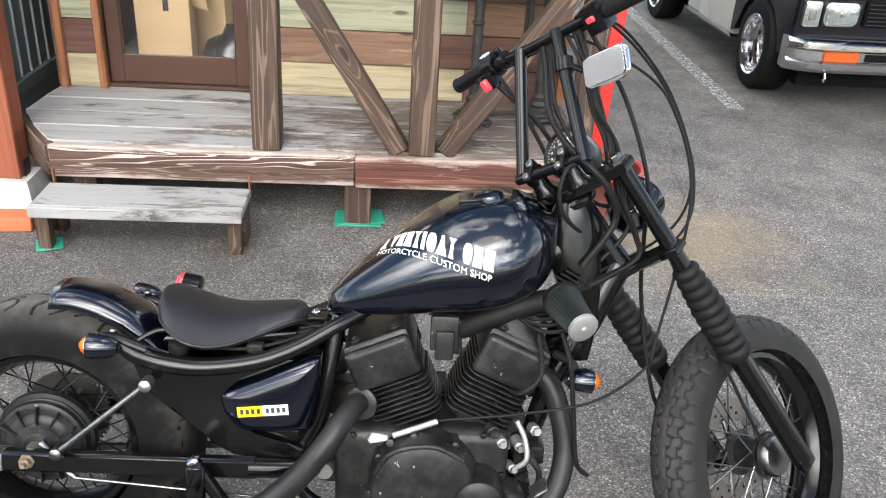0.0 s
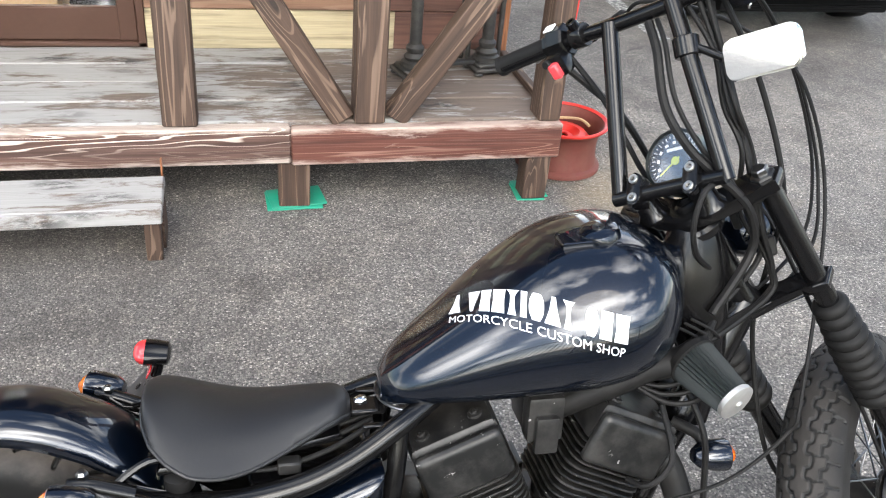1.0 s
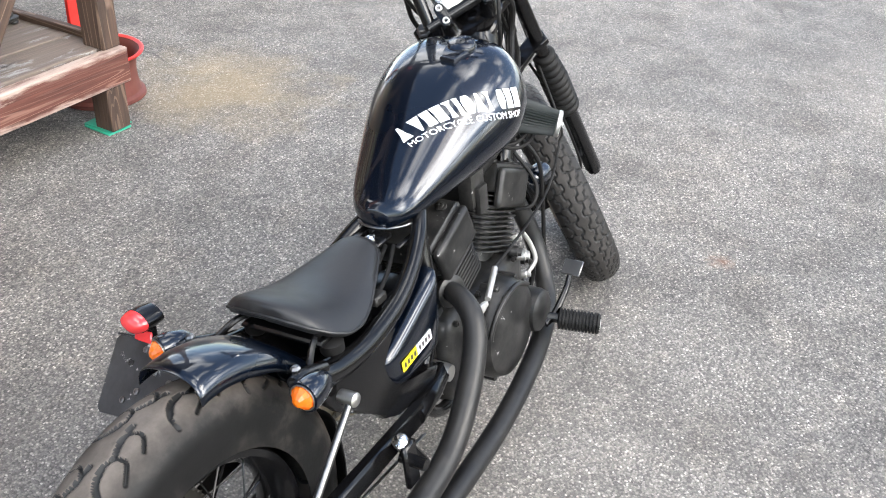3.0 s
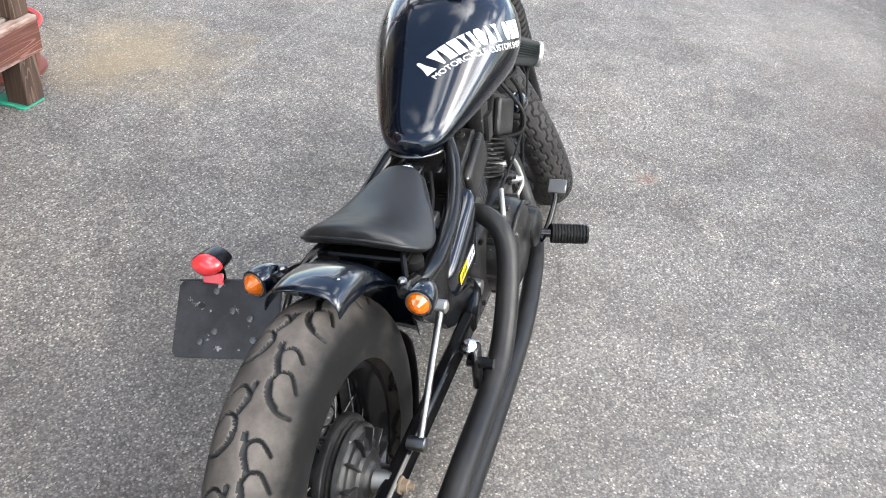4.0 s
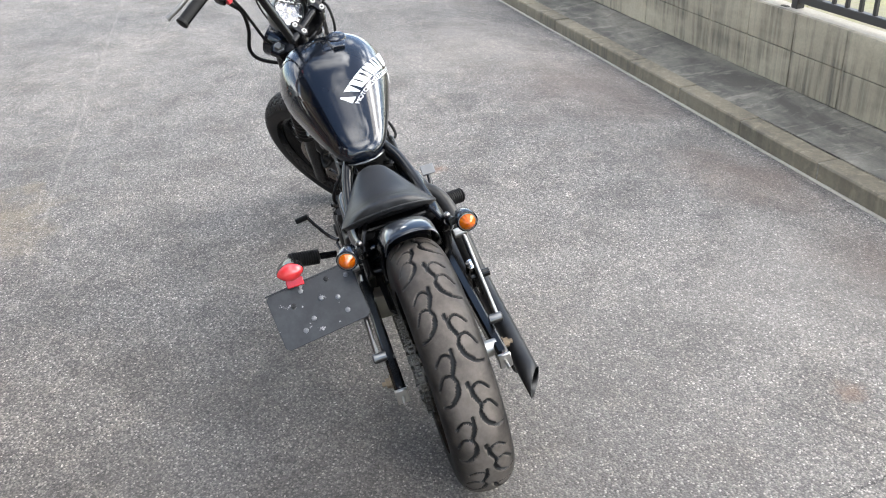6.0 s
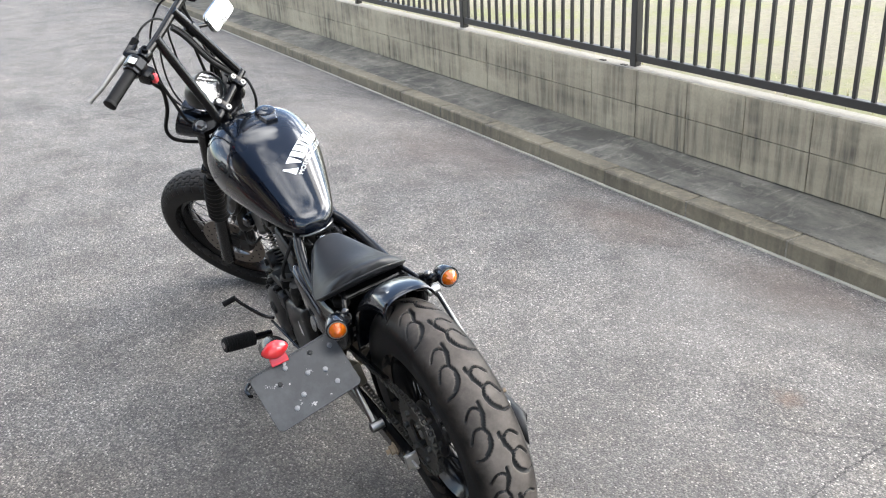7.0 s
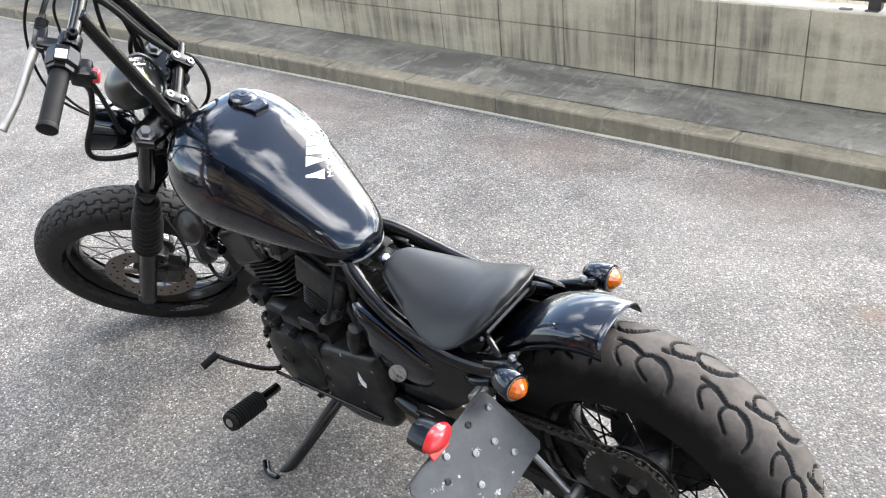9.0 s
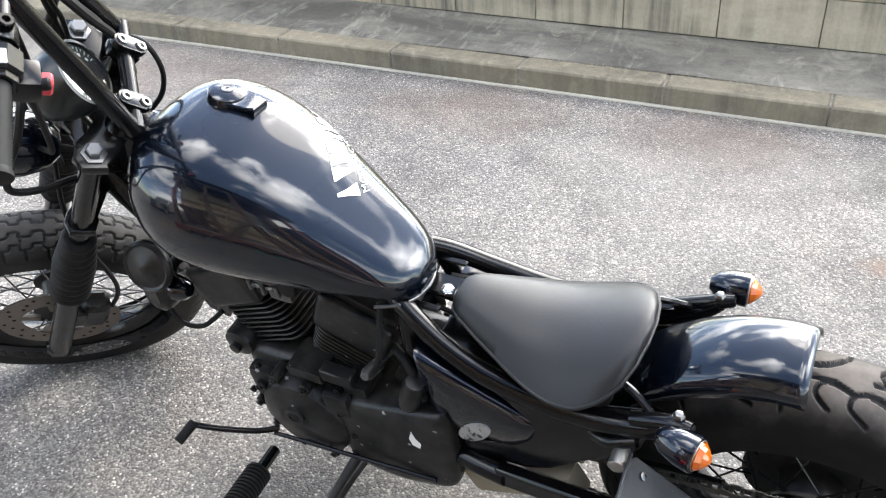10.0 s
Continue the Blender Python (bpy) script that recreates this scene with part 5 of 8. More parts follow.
part("speedo_drive", lathe(B(), [(0.015, -0.072), (0.044, -0.070), (0.05, -0.062), (0.05, -0.045), (0.02, -0.044)], ALONG_Y, 32), DARK_STEEL, front_wheel, "dull hub cover")

# fork: two legs with rubber gaiters, clamps
for s in (1, -1):
    leg = part("fork_leg", rod(rod(B(), (0.044, s * 0.115, 0.009), (0.044, s * 0.115, -0.30), 0.0185, 24), (0.044, s * 0.115, -0.48), (0.044, s * 0.115, -0.832), 0.0245, 24), SATIN, bike, "black fork leg", FORK)
    g = []
    for i in range(10):
        h = -0.268 - 0.0245 * i
        w = 0.031 + 0.0085 * min(1, i / 4)
        g += [(w - 0.008, h), (w - 0.002, h - 0.004), (w, h - 0.011), (w - 0.002, h - 0.018)]
    g += [(0.034, -0.514), (0.027, -0.522)]
    part("gaiter", lathe(B(), g, Matrix.Translation((0.044, s * 0.115, 0)), 28), RUBBER, leg, "ribbed black rubber gaiter", sharp=70)
    part("cap_bolt", lathe(B(), [(0.0195, 0.010), (0.0195, 0.0150), (0.0135, 0.0160), (0.0135, 0.0250), (0.011, 0.0275), (0.004, 0.0275)], Matrix.Translation((0.044, s * 0.115, 0)), 6), DARK_STEEL, leg)
    lug = box(B(), (0.02, s * 0.115 - 0.02, -0.862), (0.072, s * 0.115 + 0.02, -0.812), 0.012)
    part("axle_lug", lug, SATIN, leg)
part("caliper", box(box(B(), (-0.055, 0.045, -0.775), (0.005, 0.10, -0.675), 0.012), (-0.01, 0.08, -0.765), (0.045, 0.10, -0.695), 0.006), ENGINE, bike, "dirty black brake caliper", FORK)

top = slab(B(), [(0.062, 0.140), (0.074, 0.118), (0.068, 0.092), (0.034, 0.060), (0.024, 0.030), (0.024, -0.030), (0.034, -0.060), (0.068, -0.092), (0.074, -0.118), (0.062, -0.140), (0.024, -0.140), (0.010, -0.105), (-0.020, -0.060), (-0.033, -0.022), (-0.036, 0), (-0.033, 0.022), (-0.020, 0.060), (0.010, 0.105), (0.024, 0.140)], 0.022, Matrix.Translation((0, 0, 0.0)), 0.006, 2)
clamp = part("top_clamp", top, SATIN, bike, "black fork clamp", FORK)
part("stem_nut", lathe(B(), [(0.020, 0.012), (0.020, 0.020), (0.012, 0.022), (0.012, 0.017)], n=6), SATIN, clamp)
low = slab(B(), [(0.066, 0.138), (0.073, 0.115), (0.066, 0.094), (0.036, 0.060), (0.030, 0.0), (0.036, -0.060), (0.066, -0.094), (0.073, -0.115), (0.066, -0.138), (0.024, -0.138), (0.016, -0.115), (0.020, -0.094), (-0.006, -0.050), (-0.030, -0.02), (-0.032, 0), (-0.030, 0.02), (-0.006, 0.050), (0.020, 0.094), (0.016, 0.115), (0.024, 0.138)], 0.018, Matrix.Translation((0, 0, -0.218)), 0.006, 3)
part("lower_clamp", low, SATIN, bike, "black lower fork clamp", FORK)

# T-shaped bars on two clamps
BASE = Vector((-0.012, 0, 0.064))
TOPB = Vector((0.165, 0, 0.282))
bar = part("handlebar", rod(tube(B(), [TOPB + Vector((-0.006, -0.31, -0.004)), TOPB + Vector((0, -0.14, 0)), TOPB + Vector((0.002, 0.05, 0)), TOPB + Vector((0.008, 0.15, 0.003)), TOPB + Vector((0.017, 0.302, -0.003))], 0.0125, 18), BASE + Vector((0, -0.092, 0)), BASE + Vector((0, 0.104, 0)), 0.0125, 18), SATIN, bike, "black T-shaped handlebar", FORK)
part("upright", tube(B(), [BASE + Vector((0.002, 0.099, -0.008)), TOPB + Vector((0, 0.056, 0.008))], 0.0142, 20, 1), SATIN, bar)
part("upright", tube(B(), [BASE + Vector((0.002, -0.088, -0.010)), TOPB + Vector((0, -0.058, 0.010))], 0.0142, 20, 1), SATIN, bar)
for x, y, z in ((-0.0145, 0.061, 0.080), (-0.020, -0.042, 0.082)):
    seat_at = Matrix.Translation((x, y, z)) @ Matrix.Rotation(radians(-26), 4, "Y")
    riser = lathe(B(), [(0.0, 0.008), (0.026, 0.008), (0.027, 0.014), (0.021, 0.024), (0.019, z - 0.030)], Matrix.Translation((x + 0.010, y, 0)), 24)
    box(riser, (-0.026, -0.013, -0.034), (0.026, 0.013, -0.0145), 0.006, seat_at, 2)
    rz = part("bar_clamp", riser, SATIN, bar)
    part("clamp_cap", slab(B(), rounded(0.058, 0.025, 0.0122, 6), 0.014, seat_at @ Matrix.Translation((0, 0, -0.0065)), 0.003, 2), SATIN, rz)
    for dx in (-0.0165, 0.0165):
        part("clamp_bolt", lathe(B(), [(0.0082, -0.002), (0.0082, 0.0028), (0.0074, 0.0036), (0.0044, 0.0036), (0.0044, -0.0005), (0.0, -0.0005)], seat_at @ Matrix.Translation((dx, 0, 0.001)), 18), STEEL, rz)
for s in (1, -1):
    prof = []
    for i in range(24):
        prof += [(0.0165, i * 0.0047), (0.0172, i * 0.0047 + 0.002)]
    prof = [(0.012, -0.001)] + prof + [(0.0185, 0.113), (0.0185, 0.119), (0.008, 0.1205)]
    along = aim(TOPB + Vector((0.015, 0.190, 0.003)), (0.06, 1, -0.045)) if s > 0 else aim(TOPB + Vector((-0.003, -0.192, -0.001)), (-0.02, -1, -0.015))
    part("grip", lathe(B(), prof, along, 20), RUBBER, bar, "ribbed black rubber grip")
# right controls
sw = part("switch_box", box(B(), (-0.030, -0.004, -0.036), (0.022, 0.048, 0.028), 0.014, Matrix.Translation(TOPB + Vector((0, -0.192, 0))), 2), SATIN, bar)
part("switch", box(B(), (-0.036, 0.012, -0.006), (-0.028, 0.032, 0.006), 0.002, Matrix.Translation(TOPB + Vector((0, -0.192, 0)))), PINK, sw, "red switch")
perch = part("lever_perch", box(B(), (-0.012, 0, -0.020), (0.030, 0.026, 0.018), 0.006, Matrix.Translation(TOPB + Vector((0.004, -0.142, 0))), 2), SATIN, bar)
part("lever", tube(B(), [TOPB + Vector((0.030, -0.130, 0)), TOPB + Vector((0.046, -0.150, -0.004)), TOPB + Vector((0.055, -0.19, -0.008)), TOPB + Vector((0.060, -0.235, -0.012)), TOPB + Vector((0.072, -0.285, -0.014)), TOPB + Vector((0.090, -0.322, -0.014)), TOPB + Vector((0.096, -0.334, -0.014))], [0.009, 0.0095, 0.0085, 0.008, 0.0075, 0.008, 0.010], 12, flat=0.7), LEVER, perch, "bare alloy lever")
# left controls: faceted switch box with a white label, lever clamp, ribbed cable adjuster
BARL = aim(TOPB + Vector((0.012, 0.142, 0.003)), (0.055, 1, -0.02))
sw = B()
lathe(sw, [(0.013, 0.001), (0.027, 0.002), (0.0305, 0.006), (0.0305, 0.034), (0.027, 0.038), (0.0245, 0.039), (0.0245, 0.047), (0.022, 0.049), (0.014, 0.049)], BARL @ Matrix.Rotation(radians(22.5), 4, "Z"), 8)
box(sw, (-0.044, 0.146, -0.040), (-0.006, 0.186, 0.002), 0.010, Matrix.Translation(TOPB + Vector((0.008, 0, 0))), 2)
sw = part("switch_box", sw, SATIN, bar, "faceted black switch box", sharp=25)
part("label_plate", box(B(), (-0.006, 0.160, 0.0300), (0.014, 0.180, 0.0335), 0.001, Matrix.Translation(TOPB + Vector((0.009, 0, 0.002)))), WHITE_INK, sw, "white worn label")
part("switch", box(B(), (-0.060, 0.158, -0.036), (-0.043, 0.176, -0.008), 0.003, Matrix.Translation(TOPB + Vector((0.012, 0, 0)))), PINK, sw, "red switch")
part("horn_button", lathe(B(), [(0.008, 0.0), (0.008, 0.008), (0.006, 0.010), (0.0, 0.010)], aim(TOPB + Vector((-0.034, 0.178, -0.008)), (-1, 0, 0.3)), 14), RUBBER, sw)
pc = lathe(B(), [(0.0135, -0.012), (0.020, -0.012), (0.021, -0.010), (0.021, 0.012), (0.020, 0.014), (0.0135, 0.014)], aim(TOPB + Vector((0.007, 0.120, 0.003)), (0.055, 1, -0.02)), 20)
box(pc, (0.018, 0.104, -0.022), (0.064, 0.126, -0.006), 0.004, Matrix.Translation(TOPB), 2)
box(pc, (0.050, 0.076, -0.026), (0.074, 0.130, -0.010), 0.005, Matrix.Translation(TOPB), 2)
perch = part("lever_perch", pc, SATIN, bar)
part("perch_bolt", lathe(B(), [(0.010, -0.010), (0.010, 0.008), (0.0085, 0.0095), (0.0048, 0.0095), (0.0048, 0.003), (0.0, 0.003)], aim(TOPB + Vector((0.002, 0.119, 0.027)), (-0.2, 0, 1)), 16), SATIN, perch)
part("cable_adjuster", lathe(B(), [(0.004, -0.006), (0.010, -0.004)] + [(r_, 0.001 + 0.0036 * i + dz) for i in range(6) for r_, dz in ((0.0115, 0.0), (0.0115, 0.0018), (0.0092, 0.0024))] + [(0.006, 0.026), (0.0045, 0.034)], aim(TOPB + Vector((0.064, 0.082, -0.018)), (-0.1, -1, 0.25)), 18), RUBBER, perch, "ribbed rubber cable adjuster")
part("lever", tube(B(), [Vector((0.224, 0.100, 0.264)), Vector((0.232, 0.125, 0.263)), Vector((0.238, 0.165, 0.260)), Vector((0.243, 0.205, 0.255)), Vector((0.251, 0.245, 0.247)), Vector((0.261, 0.275, 0.241)), Vector((0.267, 0.289, 0.237))], [0.009, 0.0100, 0.0092, 0.0082, 0.0076, 0.0082, 0.0105], 12, flat=0.75), LEVER, perch, "bare alloy lever")
# mirror on the near upright
mir_at = TOPB + Vector((-0.085, -0.180, -0.085))
part("mirror_clamp", rod(lathe(B(), [(0.019, -0.016), (0.021, -0.014), (0.021, 0.014), (0.019, 0.016)], aim(BASE.lerp(TOPB, 0.74) + Vector((0, -0.066, 0)), TOPB - BASE), 18), BASE.lerp(TOPB, 0.74) + Vector((0, -0.075, 0)), mir_at + Vector((0.02, 0.06, 0)), 0.0065, 10), SATIN, bar)
mface = aim(mir_at, FORK.to_3x3().inverted() @ (BIKE.to_3x3().inverted() @ Vector((-0.75, -0.42, 0.13))), 0)
shell = part("mirror", slab(B(), rounded(0.116, 0.064, 0.014), 0.012, mface @ Matrix.Translation((0, 0, -0.0095)), 0.004, 2), CHROME, bar, "small chrome-backed mirror")
part("mirror_glass", slab(B(), rounded(0.110, 0.058, 0.012), 0.002, mface @ Matrix.Translation((0, 0, 0.0005))), MIRROR, shell, "bright mirror glass", smooth=False)

# speedometer
sp_n = Vector((-0.62, 0, 0.78))
SP = aim((0.058, 0.010, 0.064), sp_n) @ Matrix.Rotation(math.pi, 4, "Z") @ Matrix.Diagonal((1.18, 1.18, 1.12, 1))
speedo = part("speedometer", lathe(B(), [(0.0, -0.082), (0.018, -0.080), (0.034, -0.068), (0.044, -0.044), (0.0475, -0.016), (0.046, 0.0), (0.0455, 0.004), (0.0455, 0.010), (0.041, 0.011), (0.041, 0.004)], SP, 40), CLOCK_PAINT, bike, "round black speedometer with white figures", FORK)
part("dial", lathe(B(), [(0.0, 0.0052), (0.0405, 0.005), (0.0405, 0.0045), (0, 0.0045)], SP, 40), DIAL, speedo)
ticks = B()
for i in range(25):
    a = radians(-120 + 240 * i / 24)
    ln = 0.006 if i % 2 == 0 else 0.0035
    box(ticks, (-0.0006, 0.037 - ln, 0.0055), (0.0006, 0.037, 0.0059), 0, SP @ Matrix.Rotation(a + radians(180), 4, "Z"))
for i in range(9):
    a = radians(-108 + 216 * i / 8)
    box(ticks, (-0.0025, 0.0245, 0.0055), (0.0025, 0.0285, 0.0059), 0, SP @ Matrix.Rotation(a + radians(180), 4, "Z"))
box(ticks, (-0.012, -0.019, 0.0055), (0.012, -0.0145, 0.0059), 0, SP)
part("dial_marks", ticks, WHITE_INK, speedo)
part("needle", lathe(box(B(), (-0.001, -0.008, 0.0062), (0.001, 0.030, 0.0070), 0, SP @ Matrix.Rotation(radians(-55), 4, "Z")), [(0.0, 0.0072), (0.006, 0.0070), (0.006, 0.0060), (0, 0.006)], SP, 16), YELLOW_GREEN, speedo, "yellow needle")
dome = part("dial_glass", lathe(B(), [(0.0, 0.0105), (0.030, 0.0098), (0.0412, 0.0085), (0.0412, 0.0080), (0.0, 0.0085)], SP, 40), DIAL_GLASS, speedo)
dome.visible_shadow = False

# headlamp
HL = aim((0.150, -0.002, -0.142), (0.95, 0, 0.05)) @ Matrix.Diagonal((0.84, 0.84, 0.95, 1))
lamp = part("headlamp", lathe(B(), [(0.0, -0.085), (0.030, -0.080), (0.055, -0.058), (0.068, -0.022), (0.072, 0.010), (0.074, 0.014), (0.074, 0.026), (0.068, 0.028), (0.066, 0.018)], HL, 44), PAINT, bike, "small black bullet headlamp", FORK)
part("lamp_lens", lathe(B(), [(0.0, 0.030), (0.04, 0.027), (0.0665, 0.020), (0.0665, 0.016), (0, 0.018)], HL, 40), CHROME, lamp)

# ---- frame ----
frame_ob = part("frame", tube(tube(B(), [HEAD - _a * 0.016, HEAD - _a * 0.022, HEAD - _a * 0.036, HEAD - _a * 0.044, HEAD - _a * 0.12, HEAD - _a * 0.185, HEAD - _a * 0.205], [0.032, 0.036, 0.036, 0.028, 0.028, 0.030, 0.032], 24, 3), [(1.17, 0.03, 0.80), (1.05, 0.015, 0.755), (0.85, 0.01, 0.700), (0.68, 0, 0.645)], [0.036, 0.032, 0.026, 0.020], 20), SATIN, bike, "black backbone frame")
neck, neck_rings = B(), []
for cx, cy, cz, half_x, half_y in ((1.150, 0.036, 0.890, 0.036, 0.037), (1.152, 0.035, 0.868, 0.044, 0.041), (1.154, 0.033, 0.842, 0.050, 0.043), (1.160, 0.029, 0.797, 0.059, 0.045), (1.168, 0.023, 0.745, 0.057, 0.042),
                                   (1.184, 0.013, 0.680, 0.043, 0.034), (1.193, 0.007, 0.620, 0.032, 0.027), (1.186, 0.002, 0.540, 0.026, 0.022)):
    neck_rings.append([neck.verts.new((cx + half_x * math.copysign(abs(math.cos(t)) ** 0.85, math.cos(t)), cy + half_y * math.copysign(abs(math.sin(t)) ** 0.85, math.sin(t)), cz)) for t in np.linspace(0, 2 * math.pi, 28, endpoint=False)])
skin(neck, neck_rings)
part("neck_casting", neck, SATIN, frame_ob, "smooth black neck casting")
part("head_collar", lathe(B(), [(0.041, -0.036), (0.045, -0.030), (0.045, -0.020), (0.040, -0.014)], FORK, 28), SATIN, frame_ob)
for t in (0.0, 0.35, 0.7):
    part("cable_tie", tube(B(), [(1.118 + 0.03 * t, -0.022, 0.735 + 0.02 * t), (1.150 + 0.03 * t, -0.034, 0.720 + 0.02 * t), (1.172 + 0.03 * t, -0.028, 0.700 + 0.02 * t)], 0.0028, 6), RUBBER, frame_ob)
part("down_tube", tube(B(), [HEAD - _a * 0.20, (1.20, 0.02, 0.62), (1.14, 0.0, 0.50), (1.10, 0, 0.36)], [0.034, 0.036, 0.026, 0.022], 16), SATIN, frame_ob)
for s in (1, -1):
    rail = part("frame_rail", tube(B(), [(0.72, s * 0.035, 0.648), (0.653, s * 0.070, 0.617), (0.58, s * 0.092, 0.578), (0.50, s * 0.104, 0.548), (0.40, s * 0.108, 0.532), (0.32, s * 0.108, 0.535), (0.25, s * 0.112, 0.556), (0.205, s * 0.116, 0.590)], [0.015, 0.017, 0.017, 0.018, 0.020, 0.022, 0.02, 0.013], 16), SATIN, frame_ob)
    gus = slab(B(), [(0.225, 0.585), (0.255, 0.575), (0.32, 0.545), (0.40, 0.532), (0.47, 0.535), (0.52, 0.550), (0.47, 0.520), (0.432, 0.495), (0.414, 0.468), (0.420, 0.440), (0.445, 0.405), (0.490, 0.378), (0.560, 0.365), (0.600, 0.352), (0.585, 0.330), (0.505, 0.325), (0.448, 0.332), (0.402, 0.357), (0.370, 0.405), (0.315, 0.435), (0.275, 0.470), (0.255, 0.500), (0.245, 0.540)], 0.022, Matrix.Translation((0, s * 0.108, 0)) @ Matrix.Rotation(radians(90), 4, "X"), 0.008, 2)
    part("frame_plate", gus, SATIN, rail, "broad pressed frame plate")
    part("seat_tube", tube(B(), [(0.655, s * 0.068, 0.61), (0.645, s * 0.085, 0.52), (0.62, s * 0.09, 0.40), (0.56, s * 0.09, 0.30)], 0.015, 14), SATIN, frame_ob)
    part("lower_tube", tube(B(), [(0.56, s * 0.09, 0.30), (0.60, s * 0.09, 0.22), (0.70, s * 0.085, 0.185), (1.0, s * 0.07, 0.19), (1.10, s * 0.02, 0.34)], 0.014, 12), SATIN, frame_ob)
    # rear indicators on brackets at the rail ends
    br = part("indicator_bracket", tube(B(), [(0.27, s * 0.112, 0.565), (0.215, s * 0.116, 0.588), (0.185, s * 0.122, 0.596)], [0.013, 0.013, 0.010], 12), SATIN, rail)
    part("bracket_bolt", lathe(B(), [(0.008, 0.0), (0.009, 0.006), (0.006, 0.010), (0.002, 0.011)], aim((0.206, s * 0.114, 0.602), (0, 0, 1)), 6), DARK_STEEL, br)


def indicator(at, towards, label, ring=None):
    """A bullet indicator: black shell, pale rim, amber lens."""
    m = aim(at, towards)
    ind = part("indicator", lathe(B(), [(0.0, -0.058), (0.012, -0.056), (0.021, -0.045), (0.0265, -0.022), (0.0275, -0.002), (0.0268, 0.002), (0.0225, 0.003), (0.0215, 0.0)], m, 28), PAINT, bike, label)
    part("rim", lathe(B(), [(0.0228, 0.002), (0.0230, 0.0042), (0.0216, 0.0044), (0.0210, 0.002)], m, 28), ring or STEEL, ind)
    part("indicator_lens", lathe(B(), [(0.0212, 0.0), (0.0205, 0.006), (0.0150, 0.0130), (0.0075, 0.0190), (0.0, 0.0215)], m, 12), AMBER, ind, "faceted amber lens", smooth=False)
    return ind


for s in (1, -1):
    indicator((0.172, s * 0.154, 0.590), (-1, 0.26 if s > 0 else 0, 0.03), "black bullet indicator with amber lens")
    part("indicator_stalk", rod(B(), (0.192, s * 0.115, 0.593), (0.196, s * 0.150, 0.591), 0.010, 12), RUBBER, bike)
    indicator((1.205, -0.083, 0.522) if s < 0 else (1.170, 0.100, 0.520), (1, 0, -0.06), "black front indicator with amber lens", PAINT)
    part("indicator_stalk", tube(B(), [(1.13, s * 0.03, 0.56), (1.165, s * 0.06, 0.55), (1.175, s * 0.08, 0.525)], 0.010, 12), RUBBER, bike)

# ---- rear fender, hugging the tyre ----
bm = B()
rows = []
for i in range(30):
    t = i / 29
    deg = 83.5 - 72 * t
    a = radians(deg)
    r0 = float(np.interp(deg, (10, 45, 56, 67, 77, 84), (0.352, 0.368, 0.374, 0.374, 0.369, 0.360)))
    drop = float(np.interp(deg, (10, 42, 53, 64, 82), (0.020, 0.022, 0.042, 0.048, 0.046)))
    row = []
    for j in range(21):
        u = -1 + 2 * j / 20
        rr = r0 - 0.004 - drop * (0.42 * u * u + 0.50 * u ** 6)
        row.append(bm.verts.new(AX + Vector((rr * math.cos(a), (0.067 + 0.010 * t) * (1.2 * u - 0.2 * u ** 5), rr * math.sin(a)))))
    rows.append(row)
skin(bm, rows, caps=False, ring_closed=False)
fender = part("rear_fender", bm, PAINT, bike, "short gloss black rear fender")
fender.modifiers.new("thickness", "SOLIDIFY").thickness = 0.0025
part("fender_stay", tube(B(), [(0.23, -0.112, 0.568), (0.29, -0.085, 0.60), (0.36, -0.07, 0.585)], 0.006, 8), SATIN, fender)
part("fender_stay", tube(B(), [(0.23, 0.112, 0.568), (0.29, 0.085, 0.60), (0.36, 0.07, 0.585)], 0.006, 8), SATIN, fender)
inner = B()
rows = []
for i in range(14):
    a = radians(12 - 52 * i / 13)
    rows.append([inner.verts.new(AX + Vector(((0.338 - 0.03 * abs(u) ** 3) * math.cos(a), 0.07 * u, (0.338 - 0.03 * abs(u) ** 3) * math.sin(a)))) for u in np.linspace(-1, 1, 9)])
skin(inner, rows, caps=False, ring_closed=False)
guard = part("inner_guard", inner, RUBBER, bike)
guard.modifiers.new("thickness", "SOLIDIFY").thickness = 0.003

# ---- seat ----
SEAT_DROP, SEAT_LIP, SEAT_Y = 0.038, 0.015, 0.013


